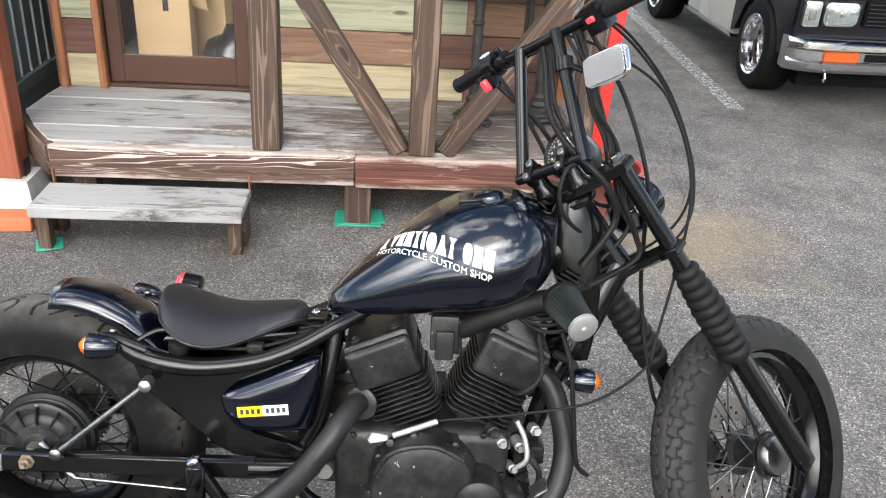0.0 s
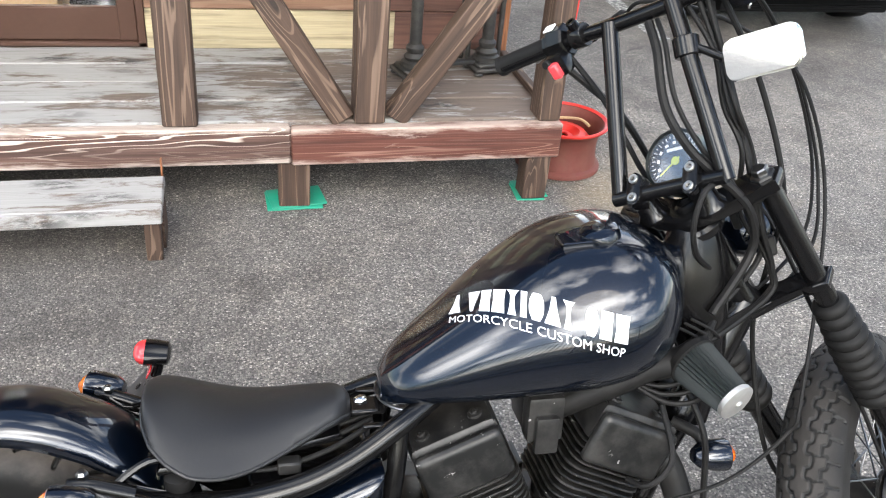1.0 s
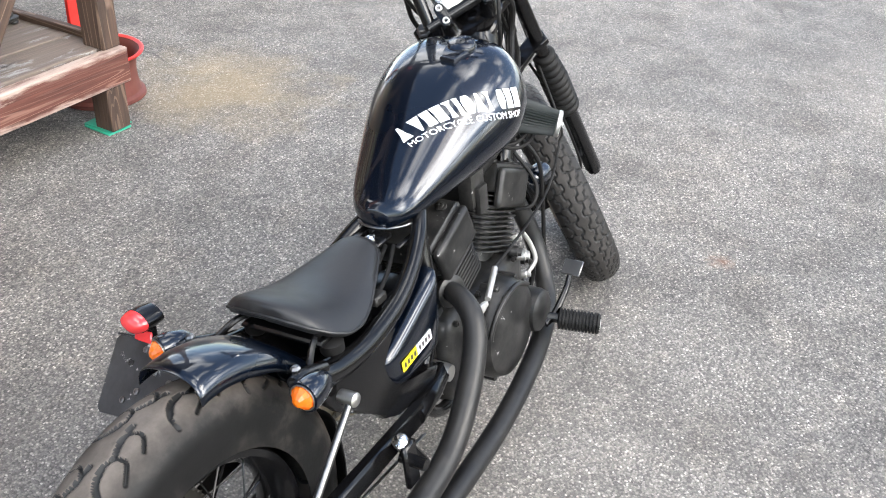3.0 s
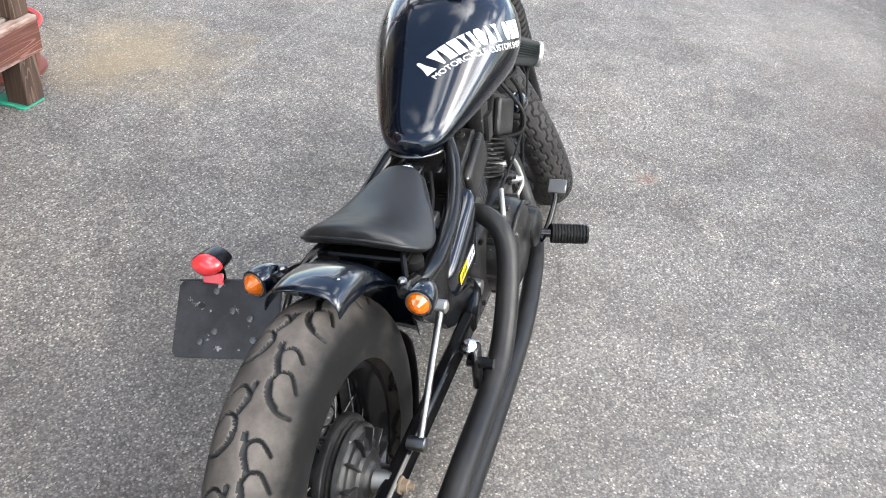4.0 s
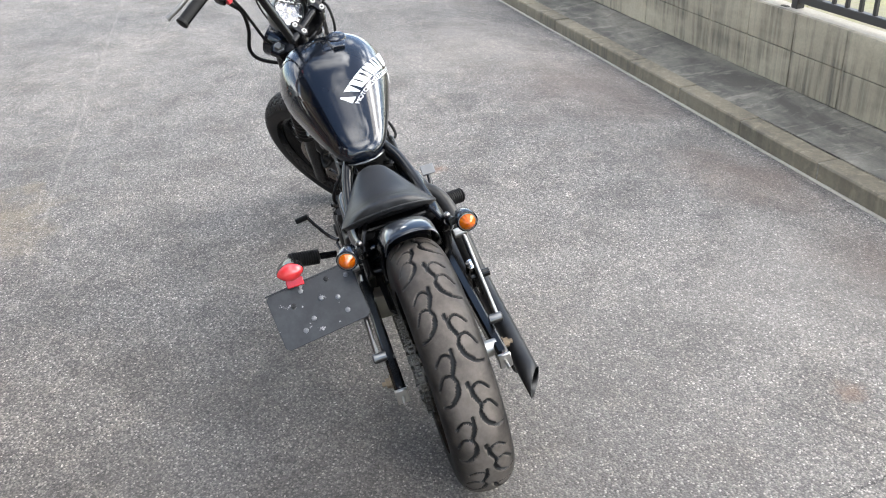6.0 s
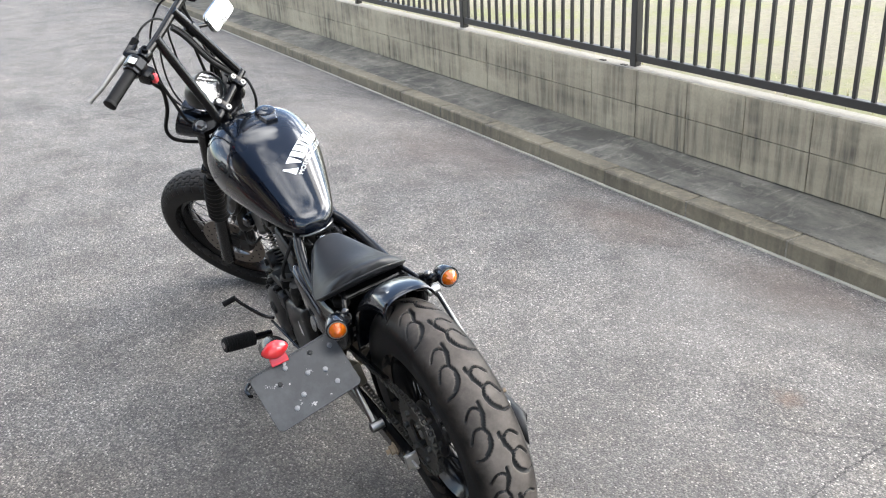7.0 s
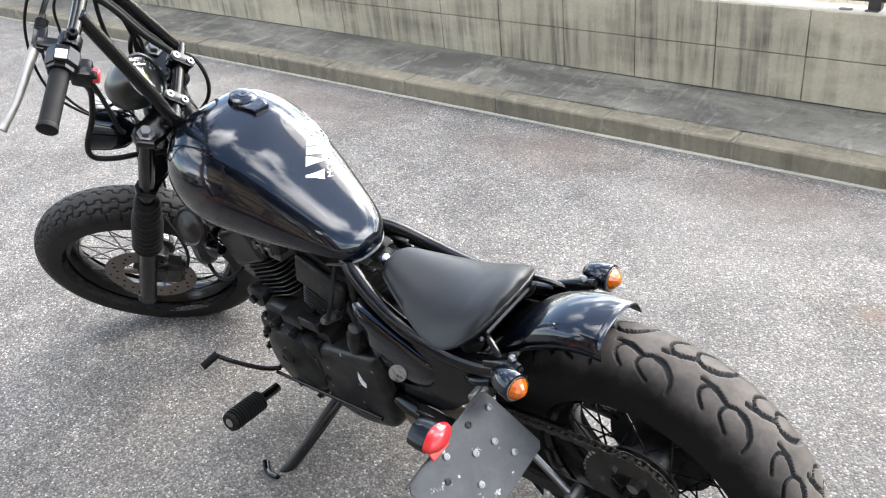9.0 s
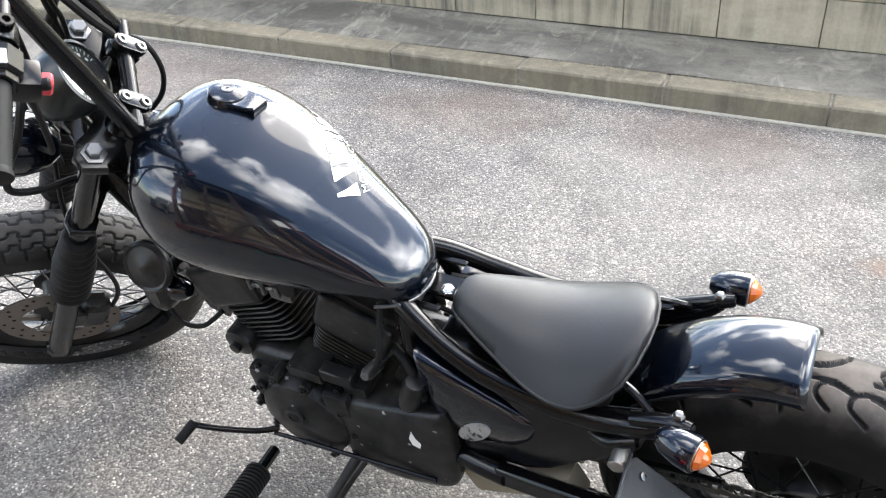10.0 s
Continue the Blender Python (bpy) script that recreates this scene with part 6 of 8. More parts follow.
def seat_mesh():
    xs = np.array([0.274, 0.279, 0.292, 0.315, 0.347, 0.391, 0.435, 0.480, 0.528, 0.562, 0.579, 0.586])
    ws = np.array([0.022, 0.058, 0.094, 0.117, 0.129, 0.123, 0.108, 0.088, 0.065, 0.048, 0.034, 0.018])
    zs = np.array([0.656, 0.660, 0.660, 0.653, 0.640, 0.627, 0.623, 0.627, 0.634, 0.639, 0.633, 0.624])
    fine = np.linspace(0, 1, 46)
    t = np.linspace(0, 1, len(xs))
    xs, ws, zs = (np.interp(fine, t, v) for v in (xs, ws, zs))
    k = np.array([0.25, 0.5, 0.25])
    for _ in range(3):
        ws[1:-1], zs[1:-1] = np.convolve(ws, k, "valid"), np.convolve(zs, k, "valid")
    bm, rows = B(), []
    for x, w, z in zip(xs, ws, zs):
        row = []
        for j in range(15):
            u = -1 + 2 * j / 14
            droop = SEAT_DROP * (w / 0.13) ** 1.5 * u * u + SEAT_LIP * abs(u) ** 6
            row.append(bm.verts.new((x, SEAT_Y + w * u, z - droop)))
        edge = z - SEAT_DROP * (w / 0.13) ** 1.5 - SEAT_LIP
        for u in (0.97, 0.5, 0, -0.5, -0.97):
            row.append(bm.verts.new((x, SEAT_Y + w * u * 0.97, edge - 0.012 + 0.004 * (1 - abs(u)))))
        rows.append(row)
    skin(bm, rows)
    rim = []
    for side in (1, -1):
        pts = [(x, SEAT_Y + side * w, z - SEAT_DROP * (w / 0.13) ** 1.5 - SEAT_LIP - 0.002) for x, w, z in zip(xs, ws, zs)]
        rim += pts if side > 0 else pts[::-1]
    return bm, rim


bm, rim = seat_mesh()
seat = part("seat", bm, LEATHER, bike, "smooth black leather solo seat", sharp=60)
part("piping", tube(B(), rim + [rim[0]], 0.0032, 8, 2), LEATHER, seat)
part("seat_pan", slab(B(), [(0.30, 0.09), (0.40, 0.08), (0.57, 0.035), (0.57, -0.035), (0.40, -0.08), (0.30, -0.09)], 0.012, Matrix.Translation((0, 0, 0.580)), 0.004), SATIN, seat)
part("seat_bolt", lathe(B(), [(0.012, 0.0), (0.012, 0.006), (0.007, 0.010), (0.001, 0.011)], aim((0.604, 0.014, 0.612), (-0.2, 0, 1)), 6), CHROME, seat, "bright seat bolt")
part("seat_bracket", box(B(), (0.585, -0.018, 0.606), (0.64, 0.026, 0.616), 0.003), SATIN, seat)
for s in (1, -1):
    part("seat_spring", lathe(B(), [(0.018, 0.55), (0.022, 0.556), (0.022, 0.572), (0.014, 0.578)], Matrix.Translation((0.33, s * 0.085, 0)), 18), RUBBER, seat)

# ---- fuel tank ----
TX = np.array([0.632, 0.643, 0.661, 0.687, 0.732, 0.785, 0.839, 0.892, 0.946, 0.995, 1.035, 1.069, 1.092, 1.106, 1.114])
TW = np.array([0.031, 0.054, 0.071, 0.085, 0.103, 0.123, 0.141, 0.157, 0.168, 0.169, 0.158, 0.131, 0.099, 0.070, 0.041])
TT = np.array([0.663, 0.679, 0.698, 0.723, 0.762, 0.810, 0.853, 0.884, 0.901, 0.908, 0.904, 0.887, 0.867, 0.859, 0.867])
TB = np.array([0.622, 0.625, 0.628, 0.631, 0.634, 0.639, 0.646, 0.654, 0.661, 0.672, 0.686, 0.701, 0.720, 0.739, 0.758])
TANK_Y, TANK_LEAN = 0.020, 0.023


def tank_mesh():
    t = np.linspace(0, 1, len(TX))
    fine = np.linspace(0, 1, 70)
    cols = [np.interp(fine, t, v) for v in (TX, TW, TT, TB)]
    k = np.array([0.25, 0.5, 0.25])
    for _ in range(6):
        for v in cols:
            v[1:-1] = np.convolve(v, k, "valid")
    bm, rings = B(), []
    for x, w, zt, zb in zip(*cols):
        zm = zb + 0.454 * (zt - zb)
        ring = []
        for j in range(56):
            a = 2 * math.pi * j / 56
            c, s_ = math.cos(a), math.sin(a)
            e = 2 / 3.20
            y = w * math.copysign(abs(c) ** e, c)
            z = zm + (zt - zm if s_ > 0 else zm - zb) * math.copysign(abs(s_) ** (2 / (1.73 if s_ > 0 else 2.43)), s_)
            ring.append(bm.verts.new((x, TANK_Y + TANK_LEAN * (z - 0.75) + y, z)))
        rings.append(ring)
    return skin(bm, rings)


tank_bm = tank_mesh()
from mathutils.bvhtree import BVHTree
bmesh.ops.recalc_face_normals(tank_bm, faces=tank_bm.faces)
tank_tree = BVHTree.FromBMesh(tank_bm)
tank = part("fuel_tank", tank_bm, PAINT, bike, "gloss black teardrop fuel tank with white lettering", sharp=80)
part("tank_seam", tube(B(), [(0.690, TANK_Y - 0.078, 0.632), (0.652, TANK_Y - 0.056, 0.629), (0.632, TANK_Y - 0.020, 0.627), (0.632, TANK_Y + 0.020, 0.627), (0.652, TANK_Y + 0.056, 0.629), (0.690, TANK_Y + 0.078, 0.632)], 0.003, 8), DARK_STEEL, tank)
# hinged filler cap
cap_hit, cap_nor, _, _ = tank_tree.ray_cast(Vector((0.962, -0.022, 1.2)), Vector((0, 0, -1)))
tail_hit = tank_tree.ray_cast(Vector((0.905, -0.020, 1.2)), Vector((0, 0, -1)))[0]
cap_x = (cap_hit - tail_hit).normalized()
cap_y = cap_nor.cross(cap_x).normalized()
cap_z = cap_x.cross(cap_y)
capm = Matrix(((cap_x.x, cap_y.x, cap_z.x, cap_hit.x), (cap_x.y, cap_y.y, cap_z.y, cap_hit.y), (cap_x.z, cap_y.z, cap_z.z, cap_hit.z - 0.002), (0, 0, 0, 1)))
cap = part("filler_cap", slab(lathe(B(), [(0.0, 0.0165), (0.021, 0.0160), (0.029, 0.0125), (0.032, 0.005), (0.033, -0.008)], capm, 36), [(0.0, 0.031), (-0.045, 0.019), (-0.062, 0.017), (-0.062, -0.017), (-0.045, -0.019), (0.0, -0.031)], 0.014, capm @ pose(0, 0, 0.002, 0, 4), 0.004, 2), PAINT, tank, "black hinged filler cap")
part("cap_lock", lathe(B(), [(0.0035, 0.0160), (0.0035, 0.0172), (0.0055, 0.0172), (0.0055, 0.0168), (0.0085, 0.0168), (0.0085, 0.0178), (0.0095, 0.0178), (0.0095, 0.0150)], capm, 24), DARK_STEEL, cap)


def text_mesh(words):
    cu = bpy.data.curves.new("lettering", "FONT")
    cu.body, cu.size, cu.fill_mode = words, 1.0, "BOTH"
    cu.resolution_u = 4
    ob = bpy.data.objects.new("lettering", cu)
    data = bpy.data.meshes.new_from_object(ob)
    bm = bmesh.new()
    bm.from_mesh(data)
    bpy.data.objects.remove(ob)
    return bm


t_a, t_n = Vector((0.742, 0.002, 0.760)), Vector((0.972, -0.146, 0.778))
up_a, up_n = Vector((0.12, 0.62, 0.42)).normalized(), Vector((0.02, 0.42, 0.90)).normalized()
t_len = (t_n - t_a).length


def lettered(u, v):
    """A place on the tank: u metres along the line of writing, v metres above it."""
    t = min(max(u / t_len, 0), 1)
    n = n_a.lerp(n_n, t).normalized()
    up = up_a.lerp(up_n, t)
    up = (up - n * up.dot(n)).normalized()
    p = t_a.lerp(t_n, u / t_len) + up * v
    hit, nor, _, _ = tank_tree.ray_cast(p + n * 0.2, -n)
    return (hit if hit is not None else p) + n * 0.0012


n_a, n_n = Vector((-0.45, -0.30, 0.84)), Vector((0.0, -0.90, 0.42))
# the shop's name: plain blocks, wedges and rings of letter size, none of them a letter
WEDGE = ((0.0, 0.0, 1.0), (0.5, 0.26, 0.74), (1.0, 0.38, 0.62))
TAPER = ((0.0, 0.40, 0.60), (0.5, 0.22, 0.78), (1.0, 0.0, 1.0))
BLOCKY = ((0.0, 0.04, 0.96), (0.5, 0.10, 0.90), (1.0, 0.04, 0.96))
ROUND = ((0.0, 0.25, 0.75), (0.22, 0.05, 0.95), (0.5, 0.0, 1.0), (0.78, 0.05, 0.95), (1.0, 0.25, 0.75))
POLE_ = ((0.0, 0.15, 0.85), (0.3, 0.3, 0.7), (0.8, 0.32, 0.68), (1.0, 0.0, 1.0))
TALL = 0.041
NAME = ((0.000, 0.021, WEDGE), (0.029, 0.049, TAPER), (0.050, 0.067, BLOCKY), (0.068, 0.087, BLOCKY), (0.088, 0.104, POLE_), (0.106, 0.115, BLOCKY), (0.117, 0.136, ROUND), (0.137, 0.158, WEDGE),
        (0.159, 0.174, POLE_), (0.188, 0.206, ROUND), (0.208, 0.228, BLOCKY), (0.230, 0.254, BLOCKY))
scale_u = t_len / 0.254
for x0, x1, shape in NAME:
    block = B()
    hs_, a0s, a1s = zip(*shape)
    rows = []
    for h_ in np.linspace(0.0, 1.0, 9):
        a0, a1 = float(np.interp(h_, hs_, a0s)), float(np.interp(h_, hs_, a1s))
        rows.append([block.verts.new(lettered((x0 + (x1 - x0) * (a0 + (a1 - a0) * i_ / 3)) * scale_u + 0.06 * TALL * h_, TALL * h_)) for i_ in range(4)])
    skin(block, rows, caps=False, ring_closed=False)
    part("name_block", block, WHITE_INK, tank, smooth=False)
line = text_mesh("MOTORCYCLE CUSTOM SHOP")
wide = max(v.co.x for v in line.verts)
for v in line.verts:
    v.co = lettered(v.co.x * t_len * 0.98 / wide + 0.002, v.co.y * 0.0185 - 0.019)
part("lettering", line, WHITE_INK, tank, "white lettering", smooth=False)

# ---- side covers ----
for s in (1, -1):
    out = [(0.417, 0.462), (0.428, 0.480), (0.50, 0.512), (0.58, 0.548), (0.622, 0.562), (0.628, 0.55), (0.622, 0.47), (0.606, 0.405), (0.585, 0.392), (0.50, 0.388), (0.455, 0.395), (0.425, 0.43)]
    cm = Matrix.Translation((0, s * 0.118, 0)) @ Matrix.Rotation(radians(90), 4, "X")
    bm = B()
    cx, cz = 0.53, 0.462
    rings = []
    for k_, inset in ((-0.03, 1.0), (0.008, 1.0), (0.016, 0.97), (0.024, 0.88), (0.029, 0.7), (0.031, 0.35)):
        rings.append([bm.verts.new((cx + (x - cx) * inset, s * (0.100 + k_), cz + (z - cz) * inset)) for x, z in [tuple(p)[:2] for p in curve_points([(a, b, 0) for a, b in out] + [(*out[0], 0)], 3)][:-1]])
    skin(bm, rings)
    cover = part("side_cover", bm, PAINT, bike, "gloss black side cover", sharp=60)
    if s < 0:
        for i, (mat, lab) in enumerate(((YELLOW, "yellow half of a sticker"), (WHITE_INK, "white half of a sticker"))):
            st = part("sticker", box(B(), (0, -0.0008, 0), (0.053, 0.0, 0.0235), 0, pose(0.460 + 0.0530 * i, -0.1318, 0.430 + 0.0056 * i, 0, -6, 0)), mat, cover, lab)
            letters = B()
            for j in range(4):
                box(letters, (0.006 + 0.0115 * j, -0.0016, 0.006), (0.013 + 0.0115 * j, -0.0009, 0.0175), 0, pose(0.460 + 0.0530 * i, -0.1318, 0.430 + 0.0056 * i, 0, -6, 0))
            part("sticker_bars", letters, PRINT_BLACK, st)
    else:
        part("sticker", lathe(B(), [(0.0, 0.0010), (0.042, 0.0010), (0.042, 0.0), (0, 0)], aim((0.528, 0.1318, 0.418), (0, 1, 0)) @ Matrix.Rotation(radians(48), 4, "Z") @ Matrix.Diagonal((1, 0.46, 1, 1)), 28), WORN_FOIL, cover, "worn silver oval sticker")

# ---- engine ----
engine = part("crankcase", box(box(B(), (0.66, -0.105, 0.185), (1.04, 0.105, 0.40), 0.03, None, 3), (0.62, -0.075, 0.24), (0.72, 0.085, 0.42), 0.025, None, 2), ENGINE, bike, "dusty black V-twin engine")
part("clutch_cover", lathe(lathe(B(), [(0.0, 0.172), (0.085, 0.170), (0.108, 0.160), (0.118, 0.140), (0.12, 0.10), (0.1, 0.10)], Matrix.Translation((0.855, 0, 0.288)) @ Matrix.Rotation(radians(90), 4, "X"), 44),
                           [(0.0, 0.186), (0.040, 0.185), (0.050, 0.178), (0.054, 0.160), (0.056, 0.10)], Matrix.Translation((0.972, 0, 0.272)) @ Matrix.Rotation(radians(90), 4, "X"), 36), ENGINE, engine, "rounded black clutch cover")
part("stator_cover", lathe(B(), [(0.0, 0.160), (0.075, 0.158), (0.094, 0.148), (0.102, 0.130), (0.104, 0.09)], Matrix.Translation((0.895, 0, 0.285)) @ Matrix.Rotation(radians(-90), 4, "X"), 44), ENGINE, engine, "rounded black alternator cover")
part("left_case", box(B(), (0.66, 0.095, 0.20), (1.02, 0.135, 0.375), 0.02, None, 2), ENGINE, engine)
out = [(0.805, 0.385), (0.70, 0.408), (0.605, 0.434), (0.575, 0.425), (0.574, 0.30), (0.586, 0.216), (0.65, 0.185), (0.72, 0.168), (0.81, 0.186), (0.822, 0.28)]
bm = B()
rings = []
for y_, inset in ((0.085, 1.0), (0.130, 1.0), (0.138, 0.975), (0.143, 0.92), (0.146, 0.8), (0.148, 0.4)):
    rings.append([bm.verts.new((0.69 + (p[0] - 0.69) * inset, y_, 0.30 + (p[1] - 0.30) * inset)) for p in curve_points([(a, b, 0) for a, b in out] + [(*out[0], 0)], 3)[:-1]])
skin(bm, rings)
part("gear_cover", bm, ENGINE, engine, "smooth black gear cover", sharp=60)
for i, (x, z) in enumerate(((0.70, 0.385), (0.80, 0.402), (0.98, 0.395), (1.025, 0.30), (0.69, 0.22), (0.80, 0.19), (0.96, 0.19))):
    for s in (1, -1):
        part("case_bolt", lathe(B(), [(0.007, 0.0), (0.007, 0.008), (0.004, 0.0085), (0.004, 0.005)], aim((x, s * 0.128 if s > 0 else -0.104, z), (0, s, 0)), 8), ENGINE, engine)
part("chip", slab(B(), [(-0.008, 0.022), (0.006, 0.018), (0.010, 0.0), (0.002, -0.026), (-0.004, -0.004), (-0.012, 0.006)], 0.001, aim((0.645, 0.1487, 0.352), (0, 1, 0), 180)), WHITE_INK, engine, "chipped pale paint fleck", smooth=False)


def cylinder(base, lean, label):
    """cylinder > fins, head_cover (> bolts): finned barrel along a leaning axis."""
    m = Matrix.Translation(base) @ Matrix.Rotation(radians(lean), 4, "Y")
    cyl = part("cylinder", rod(B(), (0, 0, -0.02), (0, 0, 0.15), 0.058, 28), ENGINE, bike, label, m)
    for i in range(12):
        z = 0.008 + 0.0118 * i
        w = 0.078 if i < 8 else 0.072
        part("fin", slab(B(), rounded(2 * w, 0.165, 0.030, 4), 0.0042, Matrix.Translation((0, 0, z)), 0.0012), ENGINE, cyl)
    hd = box(B(), (-0.074, -0.080, 0.145), (0.074, 0.080, 0.215), 0.012, None, 2)
    bmesh.ops.bevel(hd, geom=[e for e in hd.edges if all(v.co.z > 0.212 for v in e.verts)], offset=0.006, segments=1, affect="EDGES")
    head = part("head_cover", hd, ENGINE, cyl, "square black head cover")
    part("side_plate", box(B(), (-0.073, -0.098, 0.112), (0.073, -0.076, 0.206), 0.014, None, 3), ENGINE, head)
    part("side_plate", box(B(), (-0.073, 0.076, 0.112), (0.073, 0.098, 0.206), 0.014, None, 3), ENGINE, head)
    for dx in (-0.045, 0.045):
        for dy in (-0.05, 0.05):
            part("head_bolt", lathe(lathe(B(), [(0.012, 0.210), (0.012, 0.219), (0.009, 0.220)], Matrix.Translation((dx, dy, 0)), 18), [(0.0065, 0.217), (0.0065, 0.224), (0.003, 0.2245), (0.003, 0.22)], Matrix.Translation((dx, dy, 0)), 10), ENGINE, head)
    return cyl


rear_cyl = cylinder((0.820, 0, 0.400), -23, "finned black rear cylinder")
front_cyl = cylinder((0.965, 0, 0.410), 24, "finned black front cylinder")
# intake between the cylinders
carb = part("carburettor", box(box(box(B(), (0.868, -0.050, 0.555), (0.925, 0.055, 0.635), 0.008, None, 2), (0.855, -0.082, 0.575), (0.915, -0.045, 0.655), 0.008, None, 2), (0.866, -0.094, 0.560), (0.905, -0.078, 0.625), 0.006, None, 2), ENGINE, bike, "dusty carburettor between the cylinders")
part("float_bowl", box(B(), (0.868, 0.045, 0.565), (0.918, 0.095, 0.625), 0.010, None, 2), CARB_GREY, carb, "grey alloy float bowl")
part("bowl_flange", box(box(B(), (0.884, 0.060, 0.592), (0.952, 0.100, 0.602), 0.003), (0.894, 0.066, 0.602), (0.944, 0.098, 0.640), 0.010, None, 2), CARB_GREY, carb)
for dx, dy in ((0.889, 0.098), (0.947, 0.098), (0.918, 0.101)):
    part("bowl_screw", rod(B(), (dx, dy, 0.586), (dx, dy, 0.610), 0.0045, 8), DARK_STEEL, carb)
part("choke_boot", lathe(B(), [(0.0, 0.0), (0.018, 0.002), (0.022, 0.010), (0.020, 0.016), (0.023, 0.022), (0.020, 0.030), (0.0, 0.032)], aim((0.862, 0.070, 0.612), (0.1, 1, 0.2)), 20), RUBBER, carb)
part("intake_hose", tube(B(), [(0.92, -0.03, 0.61), (1.0, -0.05, 0.655), (1.06, -0.05, 0.68), (1.11, -0.06, 0.695)], 0.024, 14), RUBBER, carb)
# cone air filter with a bright end cap
fa, fb = Vector((1.128, -0.068, 0.697)), Vector((1.160, -0.152, 0.672))
fm = aim(fa, fb - fa)
fl = (fb - fa).length
filt = part("air_filter", lathe(B(), [(0.020, -0.024), (0.026, -0.014), (0.043, -0.011), (0.044, 0.0), (0.040, 0.002)], fm, 32), RUBBER, bike, "cone air filter with a bright end cap")
pl = B()
rings = []
for h, r in ((0.0, 0.0415), (fl, 0.0300)):
    rings.append([pl.verts.new(fm @ Vector(((r - 0.004 * (k % 2)) * math.cos(2 * math.pi * k / 72), (r - 0.004 * (k % 2)) * math.sin(2 * math.pi * k / 72), h))) for k in range(72)])
skin(pl, rings)
part("pleats", pl, FILTER_GREEN, filt, "dark green pleated gauze", smooth=False)
part("end_cap", lathe(B(), [(0.030, -0.006), (0.032, -0.004), (0.032, 0.004), (0.028, 0.006), (0.006, 0.007), (0.005, 0.011), (0.0, 0.012)], fm @ Matrix.Translation((0, 0, fl)), 32), ALU, filt, "bright alloy end cap")

# ---- exhausts ----
ex_bm = tube(B(), [(0.722, -0.070, 0.452), (0.700, -0.118, 0.458), (0.676, -0.160, 0.438), (0.642, -0.184, 0.392), (0.575, -0.195, 0.310), (0.49, -0.20, 0.245), (0.38, -0.200, 0.215), (0.2, -0.198, 0.200), (0.03, -0.196, 0.183)], [0.021, 0.023, 0.024, 0.025, 0.026, 0.026, 0.0265, 0.027, 0.027], 24, 8, caps=False)
for v in list(ex_bm.verts)[-24:]:
    v.co.x -= 1.7 * (v.co.y + 0.196) + 0.03
ex = part("exhaust_pipe", ex_bm, EXHAUST, bike, "matt black rear exhaust with a slash-cut end")
ex.modifiers.new("wall", "SOLIDIFY").thickness = 0.002
ex2 = part("exhaust_pipe", tube(B(), [(1.060, -0.02, 0.52), (1.115, -0.03, 0.50), (1.150, -0.05, 0.43), (1.165, -0.075, 0.34), (1.14, -0.11, 0.255), (1.06, -0.15, 0.205), (0.92, -0.178, 0.170), (0.7, -0.195, 0.138), (0.40, -0.20, 0.128), (0.15, -0.20, 0.125)], 0.0245, 22, 8, caps=False), EXHAUST, bike, "matt black front exhaust")
ex2.modifiers.new("wall", "SOLIDIFY").thickness = 0.002
part("pipe_bracket", rod(box(B(), (0.36, -0.186, 0.24), (0.40, -0.172, 0.34), 0.005), (0.38, -0.16, 0.30), (0.38, -0.215, 0.30), 0.012, 12), SATIN, ex)
stub = part("peg_stub", rod(B(), (0.372, -0.168, 0.346), (0.436, -0.165, 0.240), 0.0155, 16), SATIN, bike, "bare pillion peg stub")
part("stub_end", lathe(B(), [(0.0, 0.006), (0.010, 0.005), (0.0155, 0.0), (0.0155, -0.006)], aim((0.371, -0.168, 0.348), (-0.5, 0, 0.85)), 16), CHROME, stub)

# ---- swing arm, struts, chain ----
for s in (1, -1):
    y = s * 0.130
    arm = part("swing_arm", tube(box(B(), (-0.035, y - 0.014, 0.288), (0.50, y + 0.014, 0.334), 0.006), [(0.48, y, 0.311), (0.56, s * 0.118, 0.306), (0.64, s * 0.095, 0.300)], 0.022, 14), SATIN, bike, "black swing arm")
    part("axle_nut", lathe(B(), [(0.017, 0.0), (0.017, 0.003), (0.012, 0.0035), (0.012, 0.014), (0.006, 0.015), (0.006, 0.024), (0.0, 0.024)], aim((0.02, y + s * 0.014, 0.316), (0, s, 0)), 6), RUSTY, arm, "rusty axle nut")
    part("chain_adjuster", rod(box(B(), (-0.042, y - 0.016, 0.29), (-0.032, y + 0.016, 0.33), 0.002), (-0.07, y, 0.31), (0.0, y, 0.31), 0.004, 8), STEEL, arm)
    a, b = Vector((0.090, s * 0.158, 0.346)), Vector((0.279, s * 0.152, 0.507))
    strut = part("strut", rod(B(), a, b, 0.0068, 14), DARK_STEEL, bike, "thin rigid rear strut")
    for p in (a, b):
        part("strut_eye", lathe(B(), [(0.0, -0.022), (0.012, -0.022), (0.013, -0.010), (0.013, 0.010), (0.009, 0.013), (0.0, 0.014)], aim(p, (0, s, 0)), 16), DARK_STEEL if p is a else STEEL, strut)
chain = B()
link_path = []
r1, r2, f_at = 0.0955, 0.042, Vector((0.62, 0.077, 0.300))
for i in range(40):
    a = radians(97 + 166 * i / 39)
    link_path.append(AX + Vector((r1 * math.cos(a), 0.077, r1 * math.sin(a))))
for i in range(30):
    link_path.append(link_path[39].lerp(f_at + Vector((0, 0, -r2)), (i + 1) / 31))
for i in range(12):
    a = radians(-90 + 180 * i / 11)
    link_path.append(f_at + Vector((r2 * math.cos(a), 0, r2 * math.sin(a))))
start = link_path[0]
